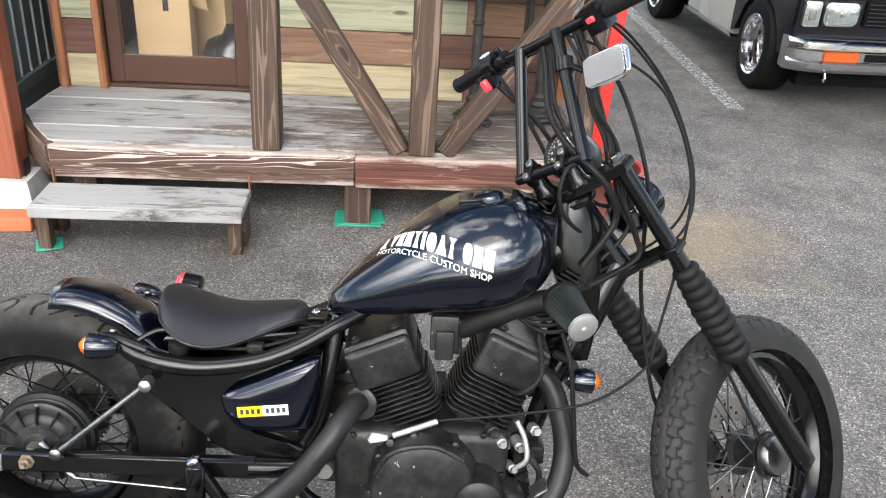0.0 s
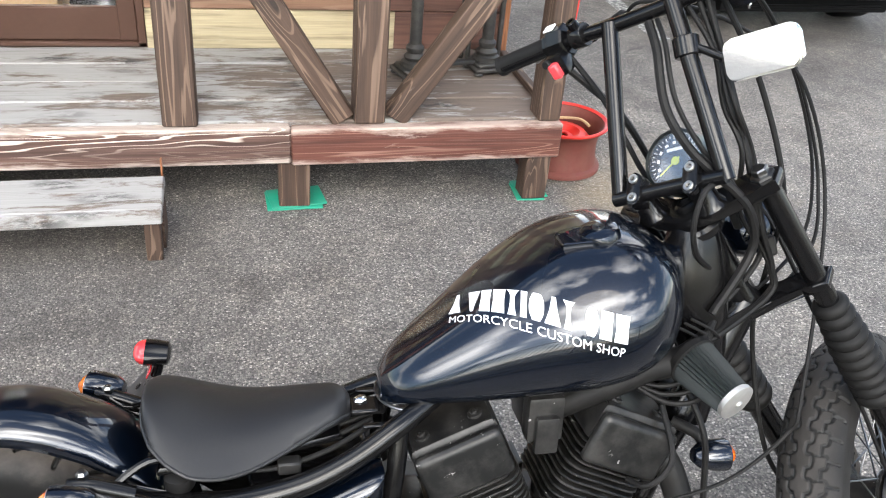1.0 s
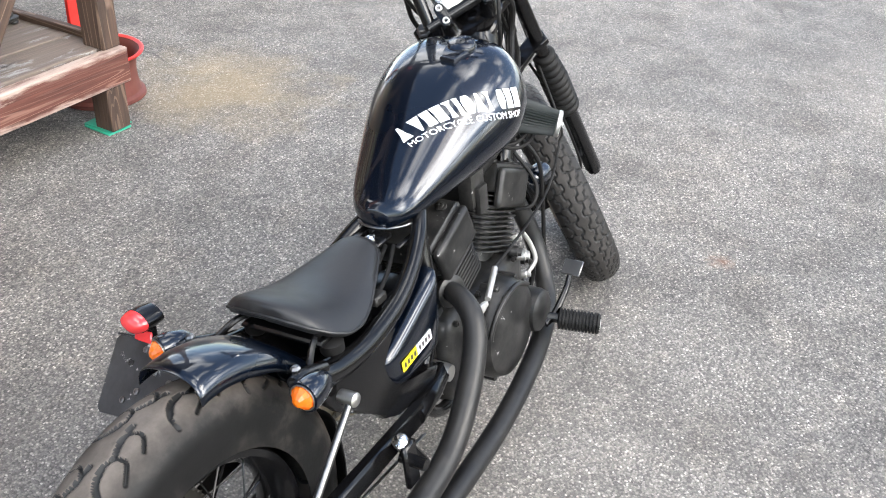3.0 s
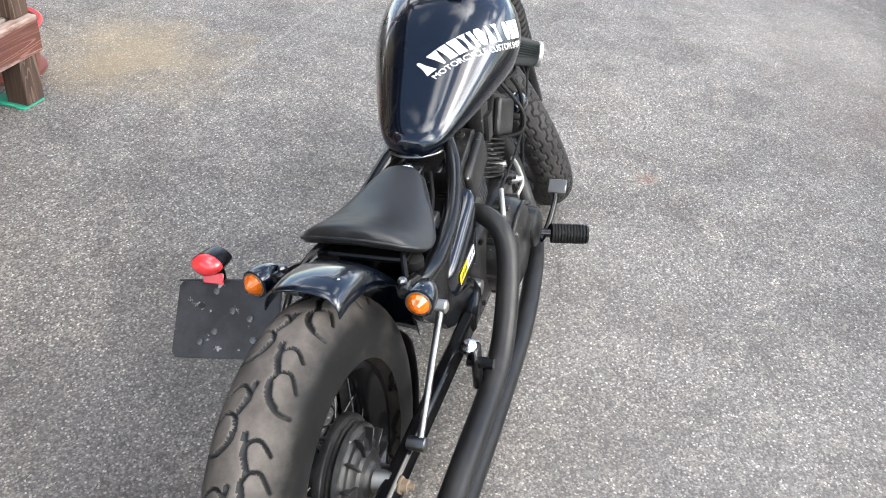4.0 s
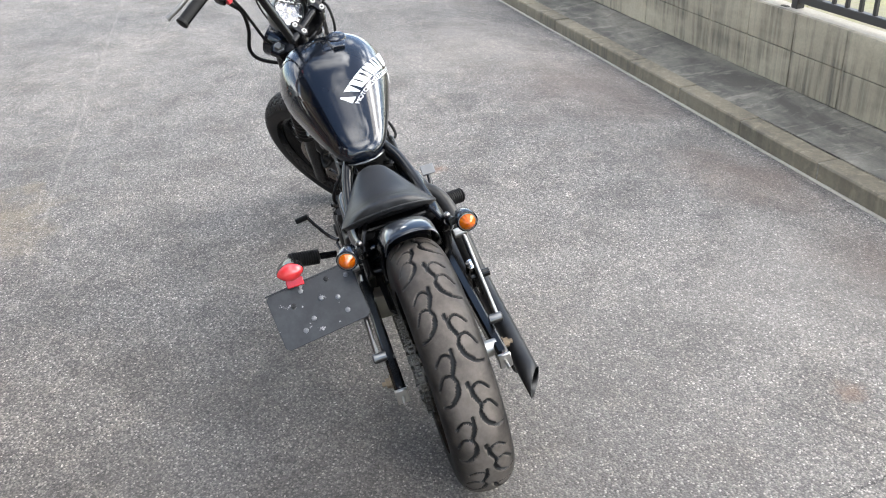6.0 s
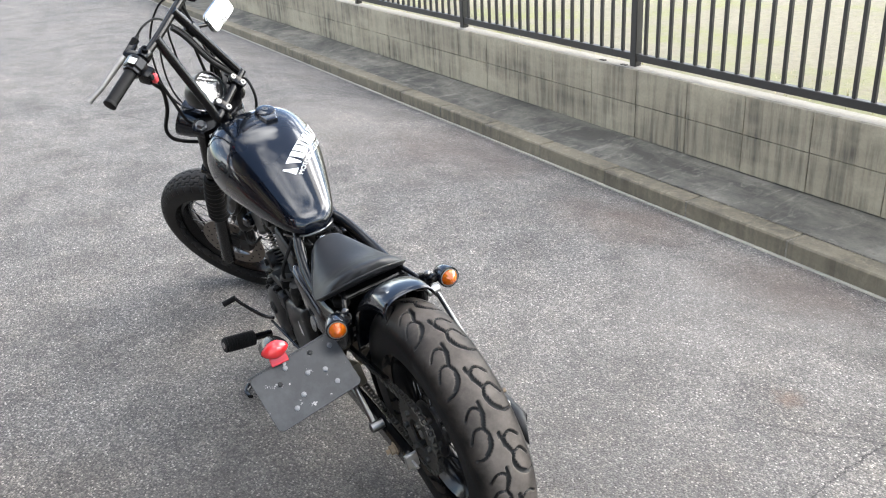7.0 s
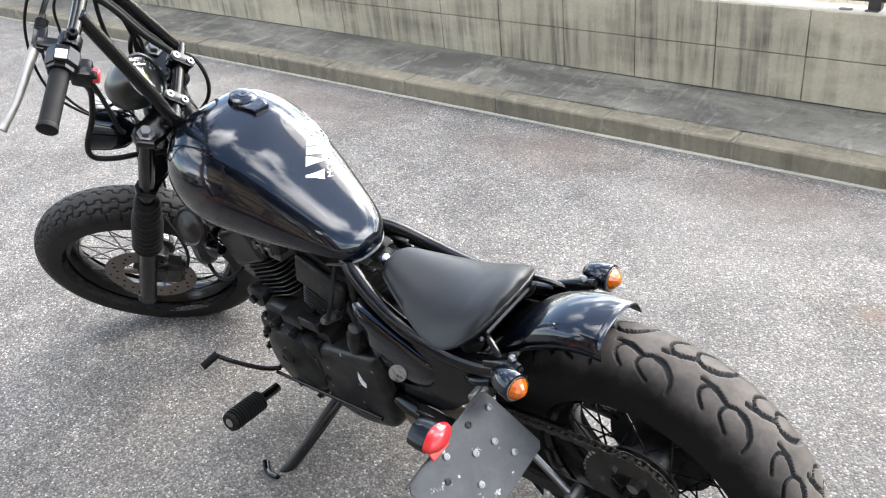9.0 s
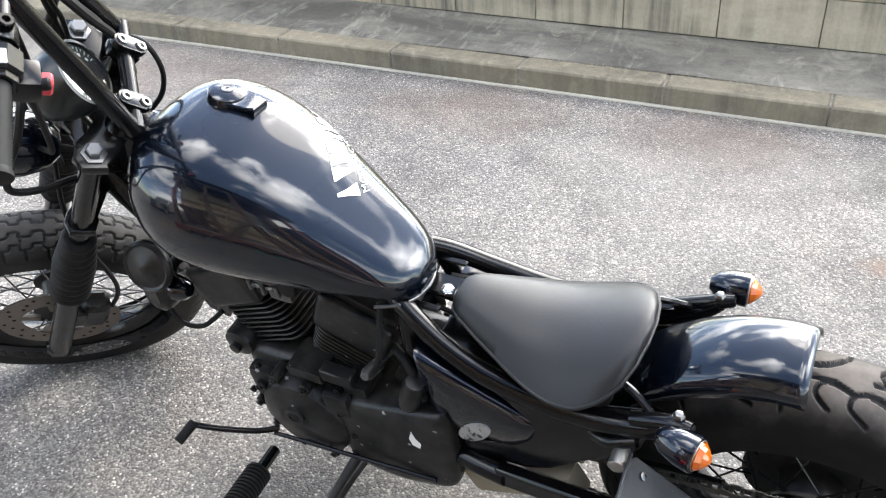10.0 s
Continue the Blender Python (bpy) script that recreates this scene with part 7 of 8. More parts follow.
for i in range(30):
    link_path.append((f_at + Vector((0, 0, r2))).lerp(start, (i + 1) / 31))
total = [0.0]
for p, q in zip(link_path, link_path[1:] + link_path[:1]):
    total.append(total[-1] + (q - p).length)
count = int(total[-1] / 0.0159)
for i in range(count):
    d = total[-1] * i / count
    j = max(k for k in range(len(link_path)) if total[k] <= d)
    p, q = link_path[j], link_path[(j + 1) % len(link_path)]
    at = p.lerp(q, (d - total[j]) / max(total[j + 1] - total[j], 1e-6))
    ang = math.atan2((q - p).z, (q - p).x)
    lm = Matrix.Translation(at) @ Matrix.Rotation(-ang, 4, "Y")
    off = 0.0075 if i % 2 else 0.0055
    for s in (1, -1):
        box(chain, (-0.010, s * off - 0.001, -0.0062), (0.010, s * off + 0.001, 0.0062), 0, lm)
    rod(chain, lm @ Vector((-0.008, -0.008, 0)), lm @ Vector((-0.008, 0.008, 0)), 0.004, 6)
part("drive_chain", chain, OILY, bike, "oily steel drive chain", smooth=False)
part("sprocket_cover", box(B(), (0.57, 0.07, 0.235), (0.69, 0.115, 0.365), 0.03, None, 3), ENGINE, bike)

# ---- pegs, pedals, stand ----
def peg(a, b, label):
    a, b = Vector(a), Vector(b)
    m = aim(a, b - a)
    ln = (b - a).length
    prof = [(0.012, 0.0)]
    for i in range(11):
        prof += [(0.0262, 0.004 + i * (ln - 0.012) / 11), (0.0262, 0.004 + (i + 0.6) * (ln - 0.012) / 11), (0.0225, 0.004 + (i + 0.7) * (ln - 0.012) / 11), (0.0225, 0.004 + (i + 0.95) * (ln - 0.012) / 11)]
    prof += [(0.026, ln - 0.006), (0.023, ln), (0.0, ln + 0.001)]
    ob = part("footpeg", lathe(B(), prof, m, 20), RUBBER, bike, label)
    part("peg_end", lathe(B(), [(0.011, 0), (0.011, 0.002), (0.0, 0.003)], m @ Matrix.Translation((0, 0, ln)), 12), STEEL, ob)
    part("peg_bracket", rod(B(), a - (b - a).normalized() * 0.06, a + (b - a).normalized() * 0.01, 0.012, 12), SATIN, ob)


peg((1.005, -0.205, 0.238), (1.036, -0.300, 0.225), "right ribbed rubber footpeg")
peg((0.968, 0.244, 0.203), (0.953, 0.345, 0.230), "left ribbed rubber footpeg")
pedal = part("brake_pedal", tube(B(), [(0.975, -0.185, 0.235), (1.01, -0.195, 0.245), (1.06, -0.205, 0.290), (1.083, -0.207, 0.325)], [0.010, 0.009, 0.008, 0.007], 12, flat=0.7), SATIN, bike, "bent black brake pedal")
part("pedal_pad", box(B(), (-0.020, -0.024, -0.003), (0.020, 0.024, 0.003), 0.002, pose(1.090, -0.210, 0.334, 0, -38, 0)), DARK_STEEL, pedal, "worn steel pedal pad")
shift = part("shift_lever", tube(B(), [(0.96, 0.165, 0.245), (1.0, 0.19, 0.248), (1.06, 0.225, 0.275), (1.092, 0.245, 0.300)], 0.006, 10), SATIN, bike, "thin bent shift lever")
part("shift_rubber", rod(B(), (1.092, 0.240, 0.301), (1.102, 0.285, 0.291), 0.010, 12), RUBBER, shift)
stand = part("side_stand", tube(B(), [(0.80, 0.115, 0.195), (0.82, 0.16, 0.155), (0.862, 0.26, 0.075), (0.890, 0.322, 0.034)], [0.016, 0.016, 0.0145, 0.014], 12), EXHAUST, bike, "extended black side stand")
part("stand_foot", tube(B(), [(0.870, 0.335, 0.064), (0.905, 0.336, 0.064), (0.935, 0.318, 0.0635)], 0.010, 10, flat=0.6), SATIN, stand)
part("stand_spring", tube(B(), [(0.78, 0.125, 0.20), (0.82, 0.19, 0.14), (0.85, 0.25, 0.09)], 0.007, 8), ENGINE, stand)
part("shift_rod", rod(B(), (0.62, 0.150, 0.235), (0.97, 0.172, 0.232), 0.0045, 8), SATIN, bike)

# ---- number-plate bracket with tail lamp, mounted on the left ----
p_tl, p_tr = Vector((0.253, 0.379, 0.517)), Vector((0.260, 0.152, 0.540))
p_bl = Vector((0.148, 0.363, 0.409))
ux, uy = (p_tl - p_tr), (p_bl - p_tl)
nx = ux.normalized()
ny = (uy - nx * uy.dot(nx)).normalized()
nz = nx.cross(ny)
PL = Matrix(((nx.x, ny.x, nz.x, p_tr.x), (nx.y, ny.y, nz.y, p_tr.y), (nx.z, ny.z, nz.z, p_tr.z), (0, 0, 0, 1)))
up_s = 1 if nz.z > 0 else -1
pw, ph = ux.length, uy.length
plate = part("plate_bracket", slab(B(), [(0.0, 0.01), (0.01, 0.0), (pw - 0.01, 0), (pw, 0.01), (pw, ph - 0.01), (pw - 0.01, ph), (0.01, ph), (0, ph - 0.01)], 0.0035, PL, 0.001), PLATE_BLACK, bike, "scuffed bare black plate bracket")
part("plate_lip", box(B(), (0.0, -0.002, -0.002 if up_s > 0 else -0.004), (pw, 0.002, 0.004 if up_s > 0 else 0.002), 0.0008, PL), PLATE_BLACK, plate)
for x, y in ((0.02, 0.03), (0.07, 0.02), (0.14, 0.022), (0.17, 0.05), (0.06, 0.075), (0.05, 0.115), (0.135, 0.10), (0.165, 0.12), (0.10, 0.06)):
    part("plate_bolt", lathe(B(), [(0.0065, 0.0), (0.0065, 0.0035), (0.003, 0.004), (0.003, 0.0025)], PL @ Matrix.Translation((x, min(y, ph - 0.02), up_s * 0.0015)) @ (Matrix() if up_s > 0 else Matrix.Rotation(math.pi, 4, "X")), 10), DARK_STEEL if random.random() < 0.6 else ENGINE, plate)
part("plate_arm", tube(B(), [(0.26, 0.125, 0.53), (0.30, 0.13, 0.515), (0.33, 0.115, 0.50)], 0.010, 10), SATIN, plate)
tl = aim((0.240, 0.297, 0.572), (-1, 0, 0.12))


def almond(profile, wide, high, m, n=36):
    """Rings of a pointed oval, as (size, height) along local z."""
    bm = B()
    rings = []
    for r, h in profile:
        ring = []
        for k in range(n):
            c_, s_ = math.cos(2 * math.pi * k / n), math.sin(2 * math.pi * k / n)
            ring.append(bm.verts.new(m @ Vector((r * wide * c_, r * high * s_ * (1 - 0.30 * c_ * c_), h))))
        rings.append(ring)
    return skin(bm, rings)


tail = part("tail_lamp", almond([(0.55, -0.045), (0.9, -0.040), (1.0, -0.02), (1.02, 0.0)], 0.034, 0.023, tl), SATIN, bike, "small red pointed oval tail lamp on the plate bracket")
part("tail_lens", almond([(1.0, 0.0), (0.96, 0.007), (0.80, 0.014), (0.5, 0.019), (0.2, 0.021)], 0.0335, 0.0225, tl), RED_LENS, tail, "red moulded lens")
part("lamp_post", tube(B(), [(0.262, 0.292, 0.566), (0.262, 0.288, 0.545), (0.255, 0.284, 0.527)], 0.009, 10), SATIN, tail)
part("reflector", box(B(), (-0.022, -0.001, -0.011), (0.022, 0.003, 0.011), 0.002, tl @ pose(0.002, -0.034, -0.010, 90, 0, 0) @ pose(0, 0, 0, -20)), RED_LENS, tail, "red rectangular reflector")

# ---- cables, hoses ----
def F(x, y, z):
    return FORK @ Vector((x, y, z))


def cable(name, pts, r=0.0042, mat=RUBBER, label="black control cable"):
    part(name, tube(B(), pts, r, 8, 8), mat, bike, label)


cable("throttle_cable", [F(0.170, -0.16, 0.275), F(0.26, -0.14, 0.20), F(0.31, -0.12, 0.02), F(0.27, -0.09, -0.16), F(0.13, -0.06, -0.22), Vector((1.16, -0.02, 0.72)), Vector((1.02, -0.05, 0.66))], 0.0033)
cable("throttle_cable", [F(0.170, -0.17, 0.275), F(0.24, -0.155, 0.16), F(0.285, -0.13, 0.0), F(0.25, -0.10, -0.17), F(0.12, -0.07, -0.24), Vector((1.15, -0.04, 0.70)), Vector((1.01, -0.06, 0.65))], 0.0033)
cable("brake_hose", [F(0.168, -0.13, 0.275), F(0.16, -0.125, 0.10), F(0.11, -0.10, -0.08), F(0.08, -0.03, -0.2), F(0.05, 0.05, -0.34), F(-0.05, 0.09, -0.55), F(-0.06, 0.08, -0.70)], 0.005)
cable("clutch_cable", [F(0.228, 0.058, 0.270), F(0.222, 0.020, 0.282), F(0.222, -0.050, 0.245), F(0.235, -0.120, 0.150), F(0.250, -0.150, 0.02), F(0.18, -0.12, -0.18), Vector((1.335, -0.075, 0.62)), Vector((1.315, -0.085, 0.555)), Vector((1.21, -0.10, 0.482)), Vector((1.06, -0.11, 0.452)), Vector((0.95, -0.112, 0.438)), Vector((0.87, -0.112, 0.426)), Vector((0.80, -0.135, 0.410))], 0.0034)
cable("wiring", [F(0.163, 0.155, 0.275), F(0.14, 0.125, 0.18), F(0.12, 0.115, 0.10), F(0.10, 0.10, 0.0), F(0.10, 0.04, -0.10), F(0.15, 0.0, -0.12)], 0.005)
cable("wiring", [F(0.152, 0.165, 0.250), F(0.150, 0.138, 0.190), F(0.146, 0.114, 0.134), F(0.149, 0.112, 0.045), F(0.162, 0.125, -0.04), F(0.152, 0.12, -0.092), F(0.108, 0.11, -0.103), F(0.062, 0.085, -0.116), F(0.0, 0.06, -0.13), Vector((1.17, 0.04, 0.76))], 0.0062)
cable("taped_loom", [F(0.152, -0.012, 0.272), F(0.118, -0.020, 0.238), F(0.056, -0.020, 0.168), F(0.016, -0.045, 0.104), F(0.002, -0.075, 0.05), F(0.004, -0.090, -0.02), F(0.0, -0.06, -0.10), Vector((1.17, -0.03, 0.76))], 0.0075, RUBBER, "thick taped black wiring loom")
cable("wiring", [F(0.158, -0.024, 0.270), F(0.124, -0.034, 0.240), F(0.066, -0.036, 0.172), F(0.024, -0.058, 0.104), F(0.010, -0.082, 0.04), F(0.008, -0.080, -0.06)])
cable("choke_cable", [F(0.0, -0.078, 0.050), F(-0.040, -0.064, 0.062), F(-0.072, -0.040, 0.030), F(-0.079, -0.022, -0.016), F(-0.060, -0.012, -0.065), F(-0.03, -0.01, -0.11)], 0.0045)
cable("wiring", [F(0.165, -0.11, 0.275), F(0.10, -0.10, 0.10), F(0.04, -0.08, -0.05), F(0.03, -0.05, -0.14), Vector((1.19, 0.0, 0.74))], 0.005)
cable("speedo_cable", [F(0.13, 0.0, 0.0), F(0.12, -0.05, -0.12), F(0.06, -0.075, -0.30), F(0.02, -0.09, -0.5), F(0.0, -0.08, -0.72), F(0.04, -0.06, -0.83)], 0.004)
cable("hose", [Vector((1.12, -0.05, 0.66)), Vector((1.15, -0.10, 0.58)), Vector((1.17, -0.10, 0.46)), Vector((1.19, -0.09, 0.33)), Vector((1.22, -0.08, 0.29))], 0.0055)
for i in range(5):
    y = -0.035 - 0.012 * i
    cable("wiring", [Vector((1.20 - 0.01 * i, 0.0 - 0.01 * i, 0.755 - 0.012 * i)), Vector((1.14, y - 0.01, 0.705 - 0.014 * i)), Vector((1.085, y, 0.665 - 0.008 * i)), Vector((1.03, 0.5 * y, 0.655))], 0.0045)
for i, (dl, dz) in enumerate(((-0.050, 0.02), (-0.062, 0.0), (-0.078, -0.01))):
    cable("wiring", [F(0.165, -0.075 - 0.02 * i, 0.270), F(0.125 + 0.012 * i, -0.098, 0.20), F(0.095 - 0.006 * i, -0.086 - 0.012 * i, 0.12), F(0.068 + 0.012 * i, -0.092, 0.03 + dz), F(0.048 - 0.006 * i, dl, -0.07 + dz), F(0.028, dl + 0.012 * i - 0.01, -0.16), F(0.0, 0.3 * dl - 0.02, -0.205), Vector((1.13, -0.03 - 0.006 * i, 0.70 - 0.006 * i))], 0.0042 + 0.0006 * i)
for i, (x_, l_, z_) in enumerate(((0.055, -0.035, -0.07), (0.045, -0.070, -0.13), (0.075, -0.055, -0.10))):
    part("wire_connector", box(B(), (-0.010, -0.008, -0.017), (0.010, 0.008, 0.017), 0.003, pose(x_, l_, z_, 20 * i, 15, 40 * i)), RUBBER, bike, "black wire connector", FORK)
part("cable_sleeve", rod(B(), Vector((0.785, -0.140, 0.405)), Vector((0.878, -0.112, 0.427)), 0.007, 12), ALU, bike, "bright cable adjuster sleeve")
part("plug_lead", tube(B(), [(1.03, -0.095, 0.50), (1.05, -0.13, 0.51), (1.09, -0.12, 0.55), (1.085, -0.07, 0.62)], 0.005, 8), RUBBER, bike)
part("plug_lead", tube(B(), [(0.70, 0.09, 0.49), (0.71, 0.13, 0.49), (0.685, 0.13, 0.54), (0.70, 0.07, 0.61)], 0.005, 8), RUBBER, bike)
horn = part("horn", lathe(B(), [(0.0, -0.032), (0.022, -0.030), (0.026, -0.016), (0.044, -0.012), (0.050, -0.004), (0.050, 0.004), (0.045, 0.009), (0.040, 0.006), (0.016, 0.010), (0.010, 0.014), (0.0, 0.014)], aim((1.152, 0.128, 0.604), (-0.15, 1, 0.42)), 34), ENGINE, bike, "round dusty black horn")
part("horn_bracket", box(rod(B(), (1.14, 0.10, 0.60), (1.12, 0.02, 0.62), 0.008, 10), (-0.016, -0.003, -0.055), (0.016, 0.003, 0.045), 0.002, pose(1.150, 0.094, 0.580, 0, 12, -14)), SATIN, horn)
coil = part("ignition_coil", lathe(B(), [(0.0, -0.030), (0.026, -0.028), (0.034, -0.018), (0.036, 0.0), (0.034, 0.012), (0.024, 0.022), (0.0, 0.024)], aim((1.178, 0.112, 0.520), (0.2, 1, 0.1)) @ Matrix.Diagonal((1, 1.35, 1, 1)), 28), ENGINE, bike, "dusty rounded coil under the horn")
part("plug_lead", tube(B(), [(1.175, 0.12, 0.50), (1.14, 0.13, 0.46), (1.09, 0.125, 0.46), (1.05, 0.10, 0.49)], 0.005, 8), RUBBER, coil)

# ---- engine fittings, right side ----
def fitting(name, bm, mat=ENGINE, label="", parent=None):
    return part(name, bm, mat, parent or bike, label)


fitting("cable_lever", slab(B(), [(-0.030, -0.006), (-0.022, 0.010), (0.0, 0.008), (0.014, 0.004), (0.014, -0.006), (-0.008, -0.008), (-0.024, -0.014)], 0.010, aim((0.762, -0.142, 0.402), (0, -1, 0.1)), 0.002), ALU, "pale alloy cable lever")
fitting("oil_filter_housing", lathe(B(), [(0.0, 0.040), (0.026, 0.038), (0.032, 0.030), (0.033, 0.0), (0.036, -0.004), (0.036, -0.03)], aim((1.045, -0.11, 0.245), (0.25, -1, 0)), 30), ENGINE, "round oil filter housing")
for i, (x, y, z, r, h, mat) in enumerate(((1.062, -0.098, 0.365, 0.012, 0.03, ALU), (1.085, -0.085, 0.338, 0.016, 0.025, ENGINE), (1.050, -0.105, 0.315, 0.010, 0.03, ALU), (1.075, -0.075, 0.285, 0.018, 0.03, ENGINE),
                                         (1.02, -0.12, 0.385, 0.011, 0.02, ALU), (1.10, -0.06, 0.385, 0.013, 0.025, ALU), (1.00, -0.11, 0.405, 0.014, 0.02, ENGINE))):
    fitting("union_bolt", lathe(B(), [(r, -h), (r, 0), (r * 0.75, 0.002), (r * 0.7, 0.010), (0.0, 0.010)], aim((x, y, z), (0.3, -1, 0.15 * (i % 3 - 1))), 6 if i % 2 else 16), mat)
fitting("oil_line", tube(B(), [(1.05, -0.105, 0.315), (1.075, -0.118, 0.345), (1.07, -0.11, 0.39), (1.05, -0.10, 0.43)], 0.006, 10), ALU)
fitting("oil_line", tube(B(), [(1.085, -0.09, 0.338), (1.11, -0.095, 0.30), (1.10, -0.09, 0.25), (1.06, -0.10, 0.215)], 0.007, 10), ENGINE)
fitting("engine_mount", box(box(B(), (1.055, -0.06, 0.30), (1.125, 0.06, 0.345), 0.008, None, 2), (1.04, -0.055, 0.215), (1.10, 0.055, 0.25), 0.008, None, 2), ENGINE)
fitting("exhaust_flange", lathe(B(), [(0.034, 0.0), (0.036, 0.004), (0.036, 0.012), (0.028, 0.016)], aim((0.718, -0.084, 0.453), (-0.35, -1, 0.1)), 24), ENGINE, "rusty exhaust flange")
fitting("exhaust_flange", lathe(B(), [(0.034, 0.0), (0.036, 0.004), (0.036, 0.012), (0.028, 0.016)], aim((1.068, -0.02, 0.517), (1, -0.2, -0.4)), 24), ENGINE, "rusty exhaust flange")
for dx in (0.0, 0.045, 0.09):
    fitting("cover_bolt", lathe(B(), [(0.008, 0.0), (0.008, 0.009), (0.004, 0.0095), (0.004, 0.006)], aim((0.78 + dx, -0.150 + 0.4 * abs(dx - 0.045), 0.385), (0, -1, 0.3)), 10), ENGINE)
for k_ in range(8):
    a = radians(45 * k_ + 12)
    fitting("cover_bolt", lathe(B(), [(0.009, -0.03), (0.009, 0.012), (0.006, 0.014), (0.003, 0.0145)], aim((0.855 + 0.117 * math.cos(a), -0.130, 0.288 + 0.117 * math.sin(a)), (0, -1, 0)), 10), ENGINE)
fitting("cover_ridge", tube(B(), [(0.752, -0.158, 0.325), (0.775, -0.163, 0.368), (0.82, -0.165, 0.392), (0.88, -0.165, 0.394), (0.935, -0.163, 0.365)], 0.006, 10), ENGINE)
fitting("battery_tray", box(B(), (0.43, -0.085, 0.41), (0.615, 0.085, 0.545), 0.012, None, 2), SATIN, "black box between the side covers")
fitting("coil", box(B(), (0.875, -0.025, 0.648), (0.96, 0.025, 0.69), 0.008, None, 2), ENGINE)
for i in range(4):
    fitting("wiring", tube(B(), [(0.62, -0.03 + 0.02 * i, 0.60 - 0.004 * i), (0.55, -0.055 + 0.03 * i, 0.575), (0.47, -0.07 + 0.045 * i, 0.56), (0.40, -0.06 + 0.04 * i, 0.555)], 0.0045, 8), RUBBER)
fitting("relay", box(B(), (0.47, -0.085, 0.555), (0.505, -0.06, 0.575), 0.003), EXHAUST, "small dark relay under the seat")
for y in (-0.052, 0.052):
    fitting("strap_bar", box(B(), (0.60, y - 0.006, 0.607), (0.68, y + 0.006, 0.613), 0.002, pose(0, 0, 0)), SATIN)

# ---- engine fittings, left side ----
for i, (x, z) in enumerate(((0.985, 0.345), (1.005, 0.285), (0.985, 0.225), (0.93, 0.185), (0.86, 0.18), (0.80, 0.215), (0.785, 0.285), (0.80, 0.350), (0.87, 0.388), (0.94, 0.385))):
    fitting("cover_bolt", lathe(B(), [(0.011, -0.03), (0.011, 0.008), (0.007, 0.010), (0.007, 0.015), (0.004, 0.0155), (0.004, 0.012)], aim((x, 0.136, z), (0, 1, 0)), 12), ENGINE)
fitting("timing_plug", lathe(B(), [(0.022, 0.0), (0.022, 0.006), (0.018, 0.008), (0.010, 0.0085), (0.010, 0.006)], aim((0.905, 0.159, 0.310), (0, 1, 0)), 20), ENGINE)
fitting("cover_window", box(B(), (0.845, 0.150, 0.215), (0.905, 0.163, 0.240), 0.006, None, 2), ENGINE)
fitting("case_rib", box(B(), (0.775, 0.12, 0.345), (0.83, 0.150, 0.40), 0.010, None, 2), ENGINE)
fitting("starter_motor", lathe(B(), [(0.0, -0.075), (0.030, -0.074), (0.033, -0.066), (0.033, 0.066), (0.030, 0.074), (0.012, 0.078), (0.012, 0.088), (0.0, 0.089)], aim((1.045, 0.03, 0.400), (0, 1, 0)), 28), ENGINE, "round starter motor")
fitting("breather", box(box(B(), (0.83, 0.06, 0.405), (0.905, 0.135, 0.432), 0.006, None, 2), (0.74, 0.07, 0.395), (0.79, 0.13, 0.425), 0.008, None, 2), ENGINE)
fitting("label_block", box(B(), (0.757, 0.112, 0.432), (0.822, 0.140, 0.460), 0.003, pose(0, 0, 0)), EXHAUST, "flat grey block on the crankcase")
fitting("plug_cap", lathe(B(), [(0.009, -0.02), (0.012, -0.015), (0.012, 0.02), (0.008, 0.03)], aim((0.715, 0.115, 0.485), (0, 1, 0.4)), 16), CARB_GREY, "grey spark plug cap")
fitting("solenoid", lathe(B(), [(0.0, -0.035), (0.016, -0.034), (0.018, -0.02), (0.018, 0.02), (0.014, 0.03), (0.014, 0.04), (0.0, 0.041)], aim((0.640, 0.125, 0.462), (-0.36, 0.05, 1)) @ Matrix.Scale(1.15, 4), 20), ENGINE, "dusty solenoid with a cable")
fitting("vent_hose", tube(B(), [(0.62, 0.125, 0.455), (0.625, 0.12, 0.49), (0.66, 0.10, 0.52), (0.70, 0.07, 0.50)], 0.008, 10), RUBBER)
fitting("mount_plate", slab(B(), [(-0.05, 0.05), (0.03, 0.045), (0.05, -0.01), (0.02, -0.05), (-0.03, -0.045), (-0.055, 0.0)], 0.008, aim((1.115, 0.055, 0.46), (0.1, 1, 0)), 0.003), SATIN)
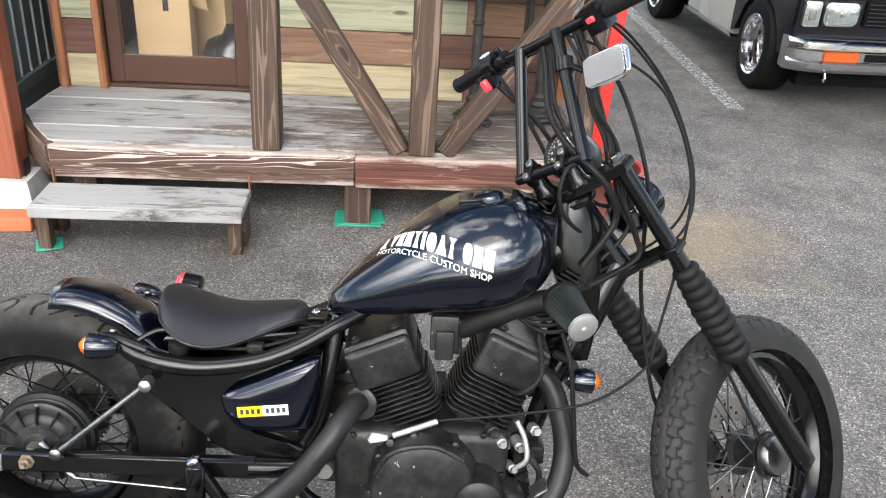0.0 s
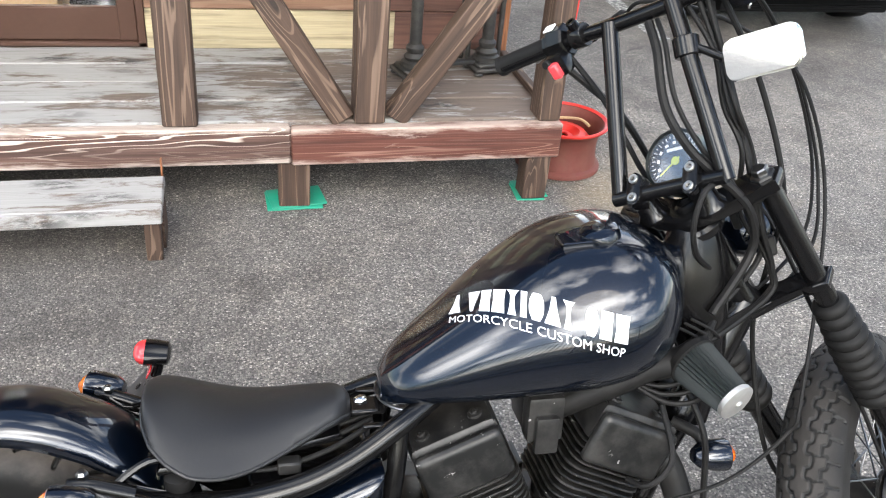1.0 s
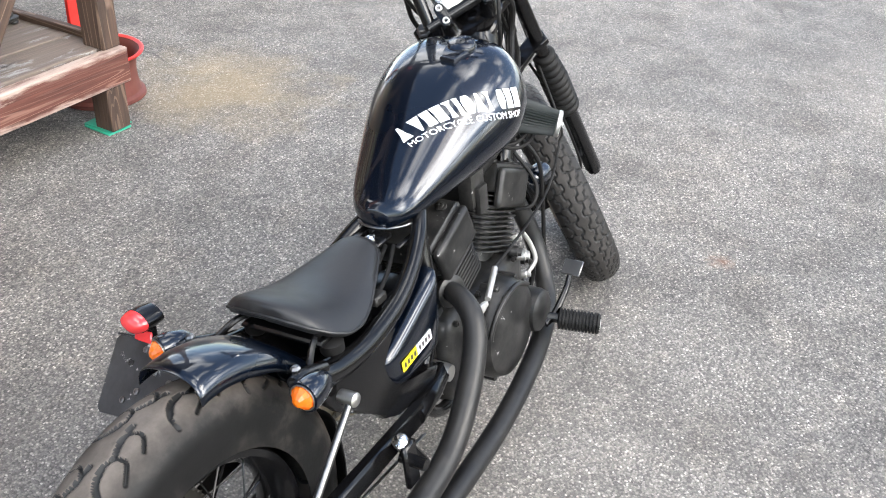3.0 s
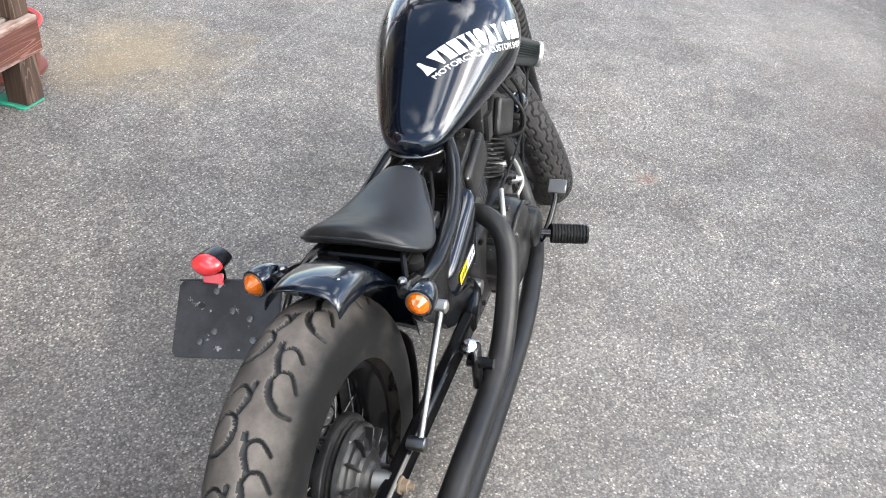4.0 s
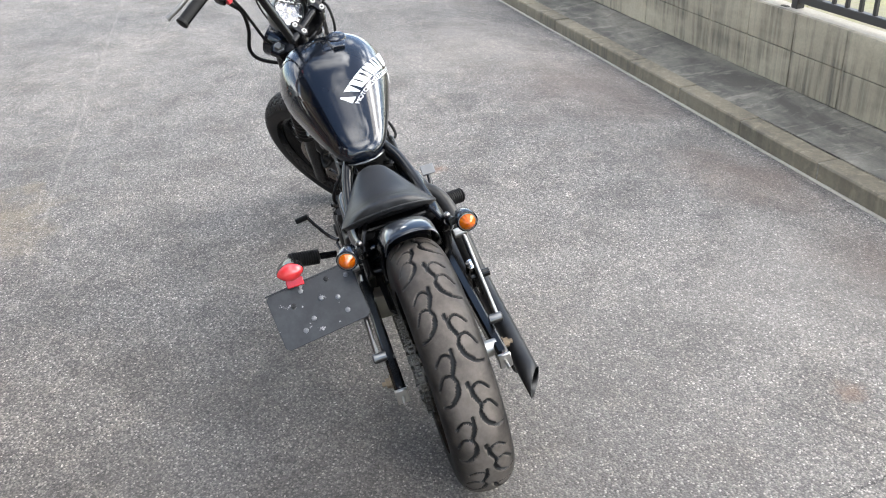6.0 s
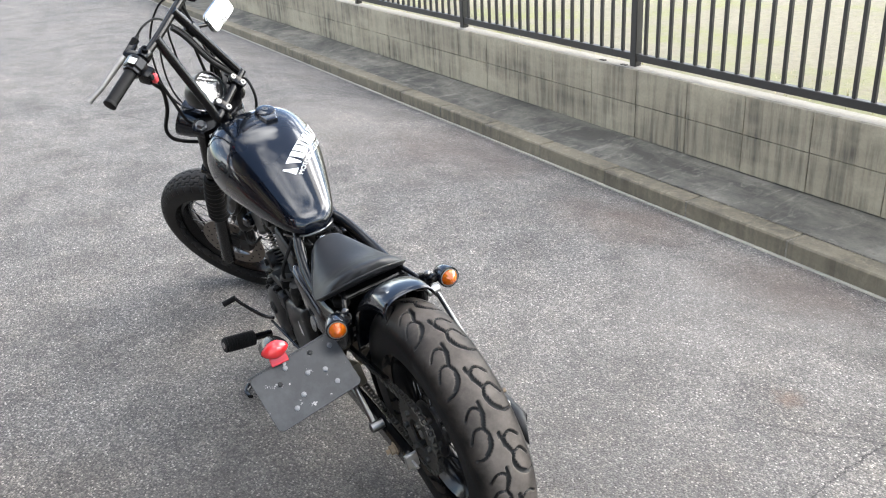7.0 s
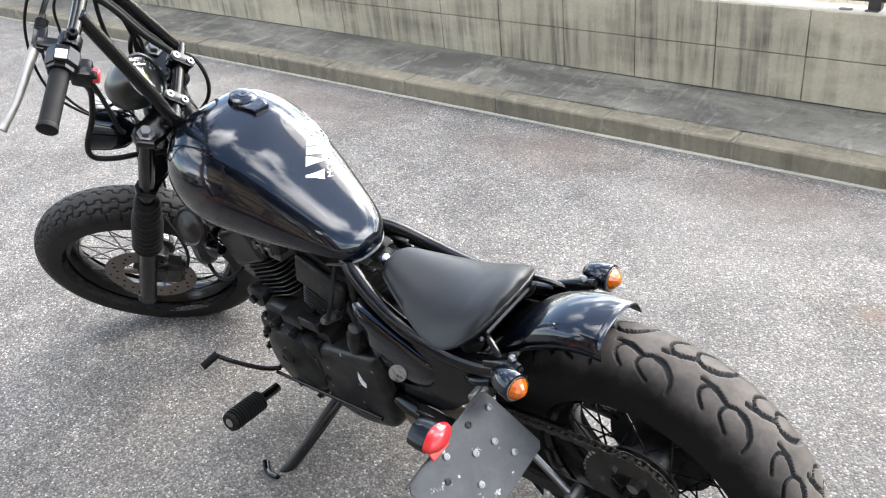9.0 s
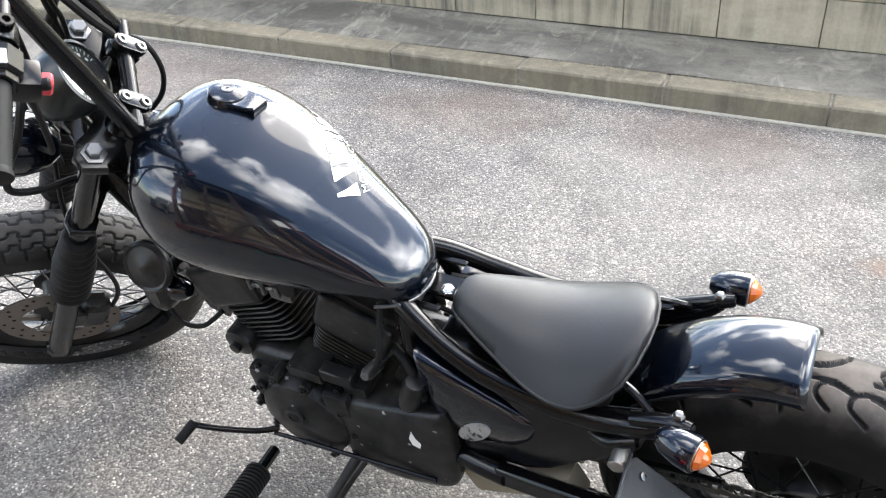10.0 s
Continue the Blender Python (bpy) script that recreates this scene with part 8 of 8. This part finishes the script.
for i in range(9):
    x, z = 0.66 + 0.035 * (i % 5) + 0.01 * (i // 5), 0.33 - 0.09 * (i // 5) + 0.012 * (i % 3)
    fitting("paint_fleck", slab(B(), [(-0.003, -0.002), (0.002, -0.003), (0.004, 0.001), (0.0, 0.004)], 0.0006, aim((x, 0.1482, z), (0, 1, 0), 37 * i)), ALU) if i in (0, 3, 5, 8) else None
# gear case hanging below the side cover, with the swing-arm pivot
fitting("pivot", lathe(B(), [(0.0, -0.12), (0.018, -0.12), (0.020, -0.11), (0.020, 0.11), (0.018, 0.12), (0.0, 0.12)], aim((0.64, 0, 0.300), (0, 1, 0)), 20), STEEL, "swing-arm pivot bolt")
fitting("chain_guard", tube(B(), [(0.14, 0.085, 0.428), (0.30, 0.085, 0.405), (0.48, 0.085, 0.372)], [0.012, 0.014, 0.012], 10, flat=0.35), SATIN)
fitting("cross_tube", rod(B(), (0.43, -0.11, 0.385), (0.43, 0.11, 0.385), 0.014, 14), SATIN)
fitting("tool_roll", box(box(B(), (-0.115, -0.022, -0.032), (0.115, 0.022, 0.032), 0.010, Matrix.Translation((0.465, 0.098, 0.265)) @ Matrix.Rotation(radians(24), 4, "Y"), 2), (0.36, 0.04, 0.335), (0.425, 0.08, 0.375), 0.006, None, 2), CARDBOARD_DIRTY, "tan dusty lower guard under the frame")

# ---- single blocks of kerb and wall ----
kb = part("kerb_block", box(B(), (-0.2975, 0, -0.2), (0.2975, 0.12, 0.0), 0.008), KERB, kerb, m=pose(0.058 - 0.3 - 0.6 * 20, KERB_Y - 0.12, -0.008))
for k in range(-19, 25):
    part("kerb_block", kb.data, None, kerb, m=pose(0.058 - 0.3 + 0.6 * k, KERB_Y - 0.12 + random.uniform(-0.002, 0.002), -0.008 + random.uniform(-0.002, 0.002), random.uniform(-0.4, 0.4), 0, random.uniform(-0.15, 0.15)))
wb = box(B(), (-0.1983, -0.09, 0), (0.1983, 0.0, 0.1968), 0.0025)
wb0 = None
for k in range(-30, 36):
    for row in range(2):
        m = pose(0.35 + 0.2 + 0.4 * k, WALL_Y + random.uniform(-0.0015, 0.0015), 0.016 + 0.2 * row, random.uniform(-0.05, 0.05), 0, random.uniform(-0.05, 0.05))
        if wb0 is None:
            wb0 = part("concrete_block", wb, BLOCK, wall, m=m)
        else:
            part("concrete_block", wb0.data, None, wall, m=m)
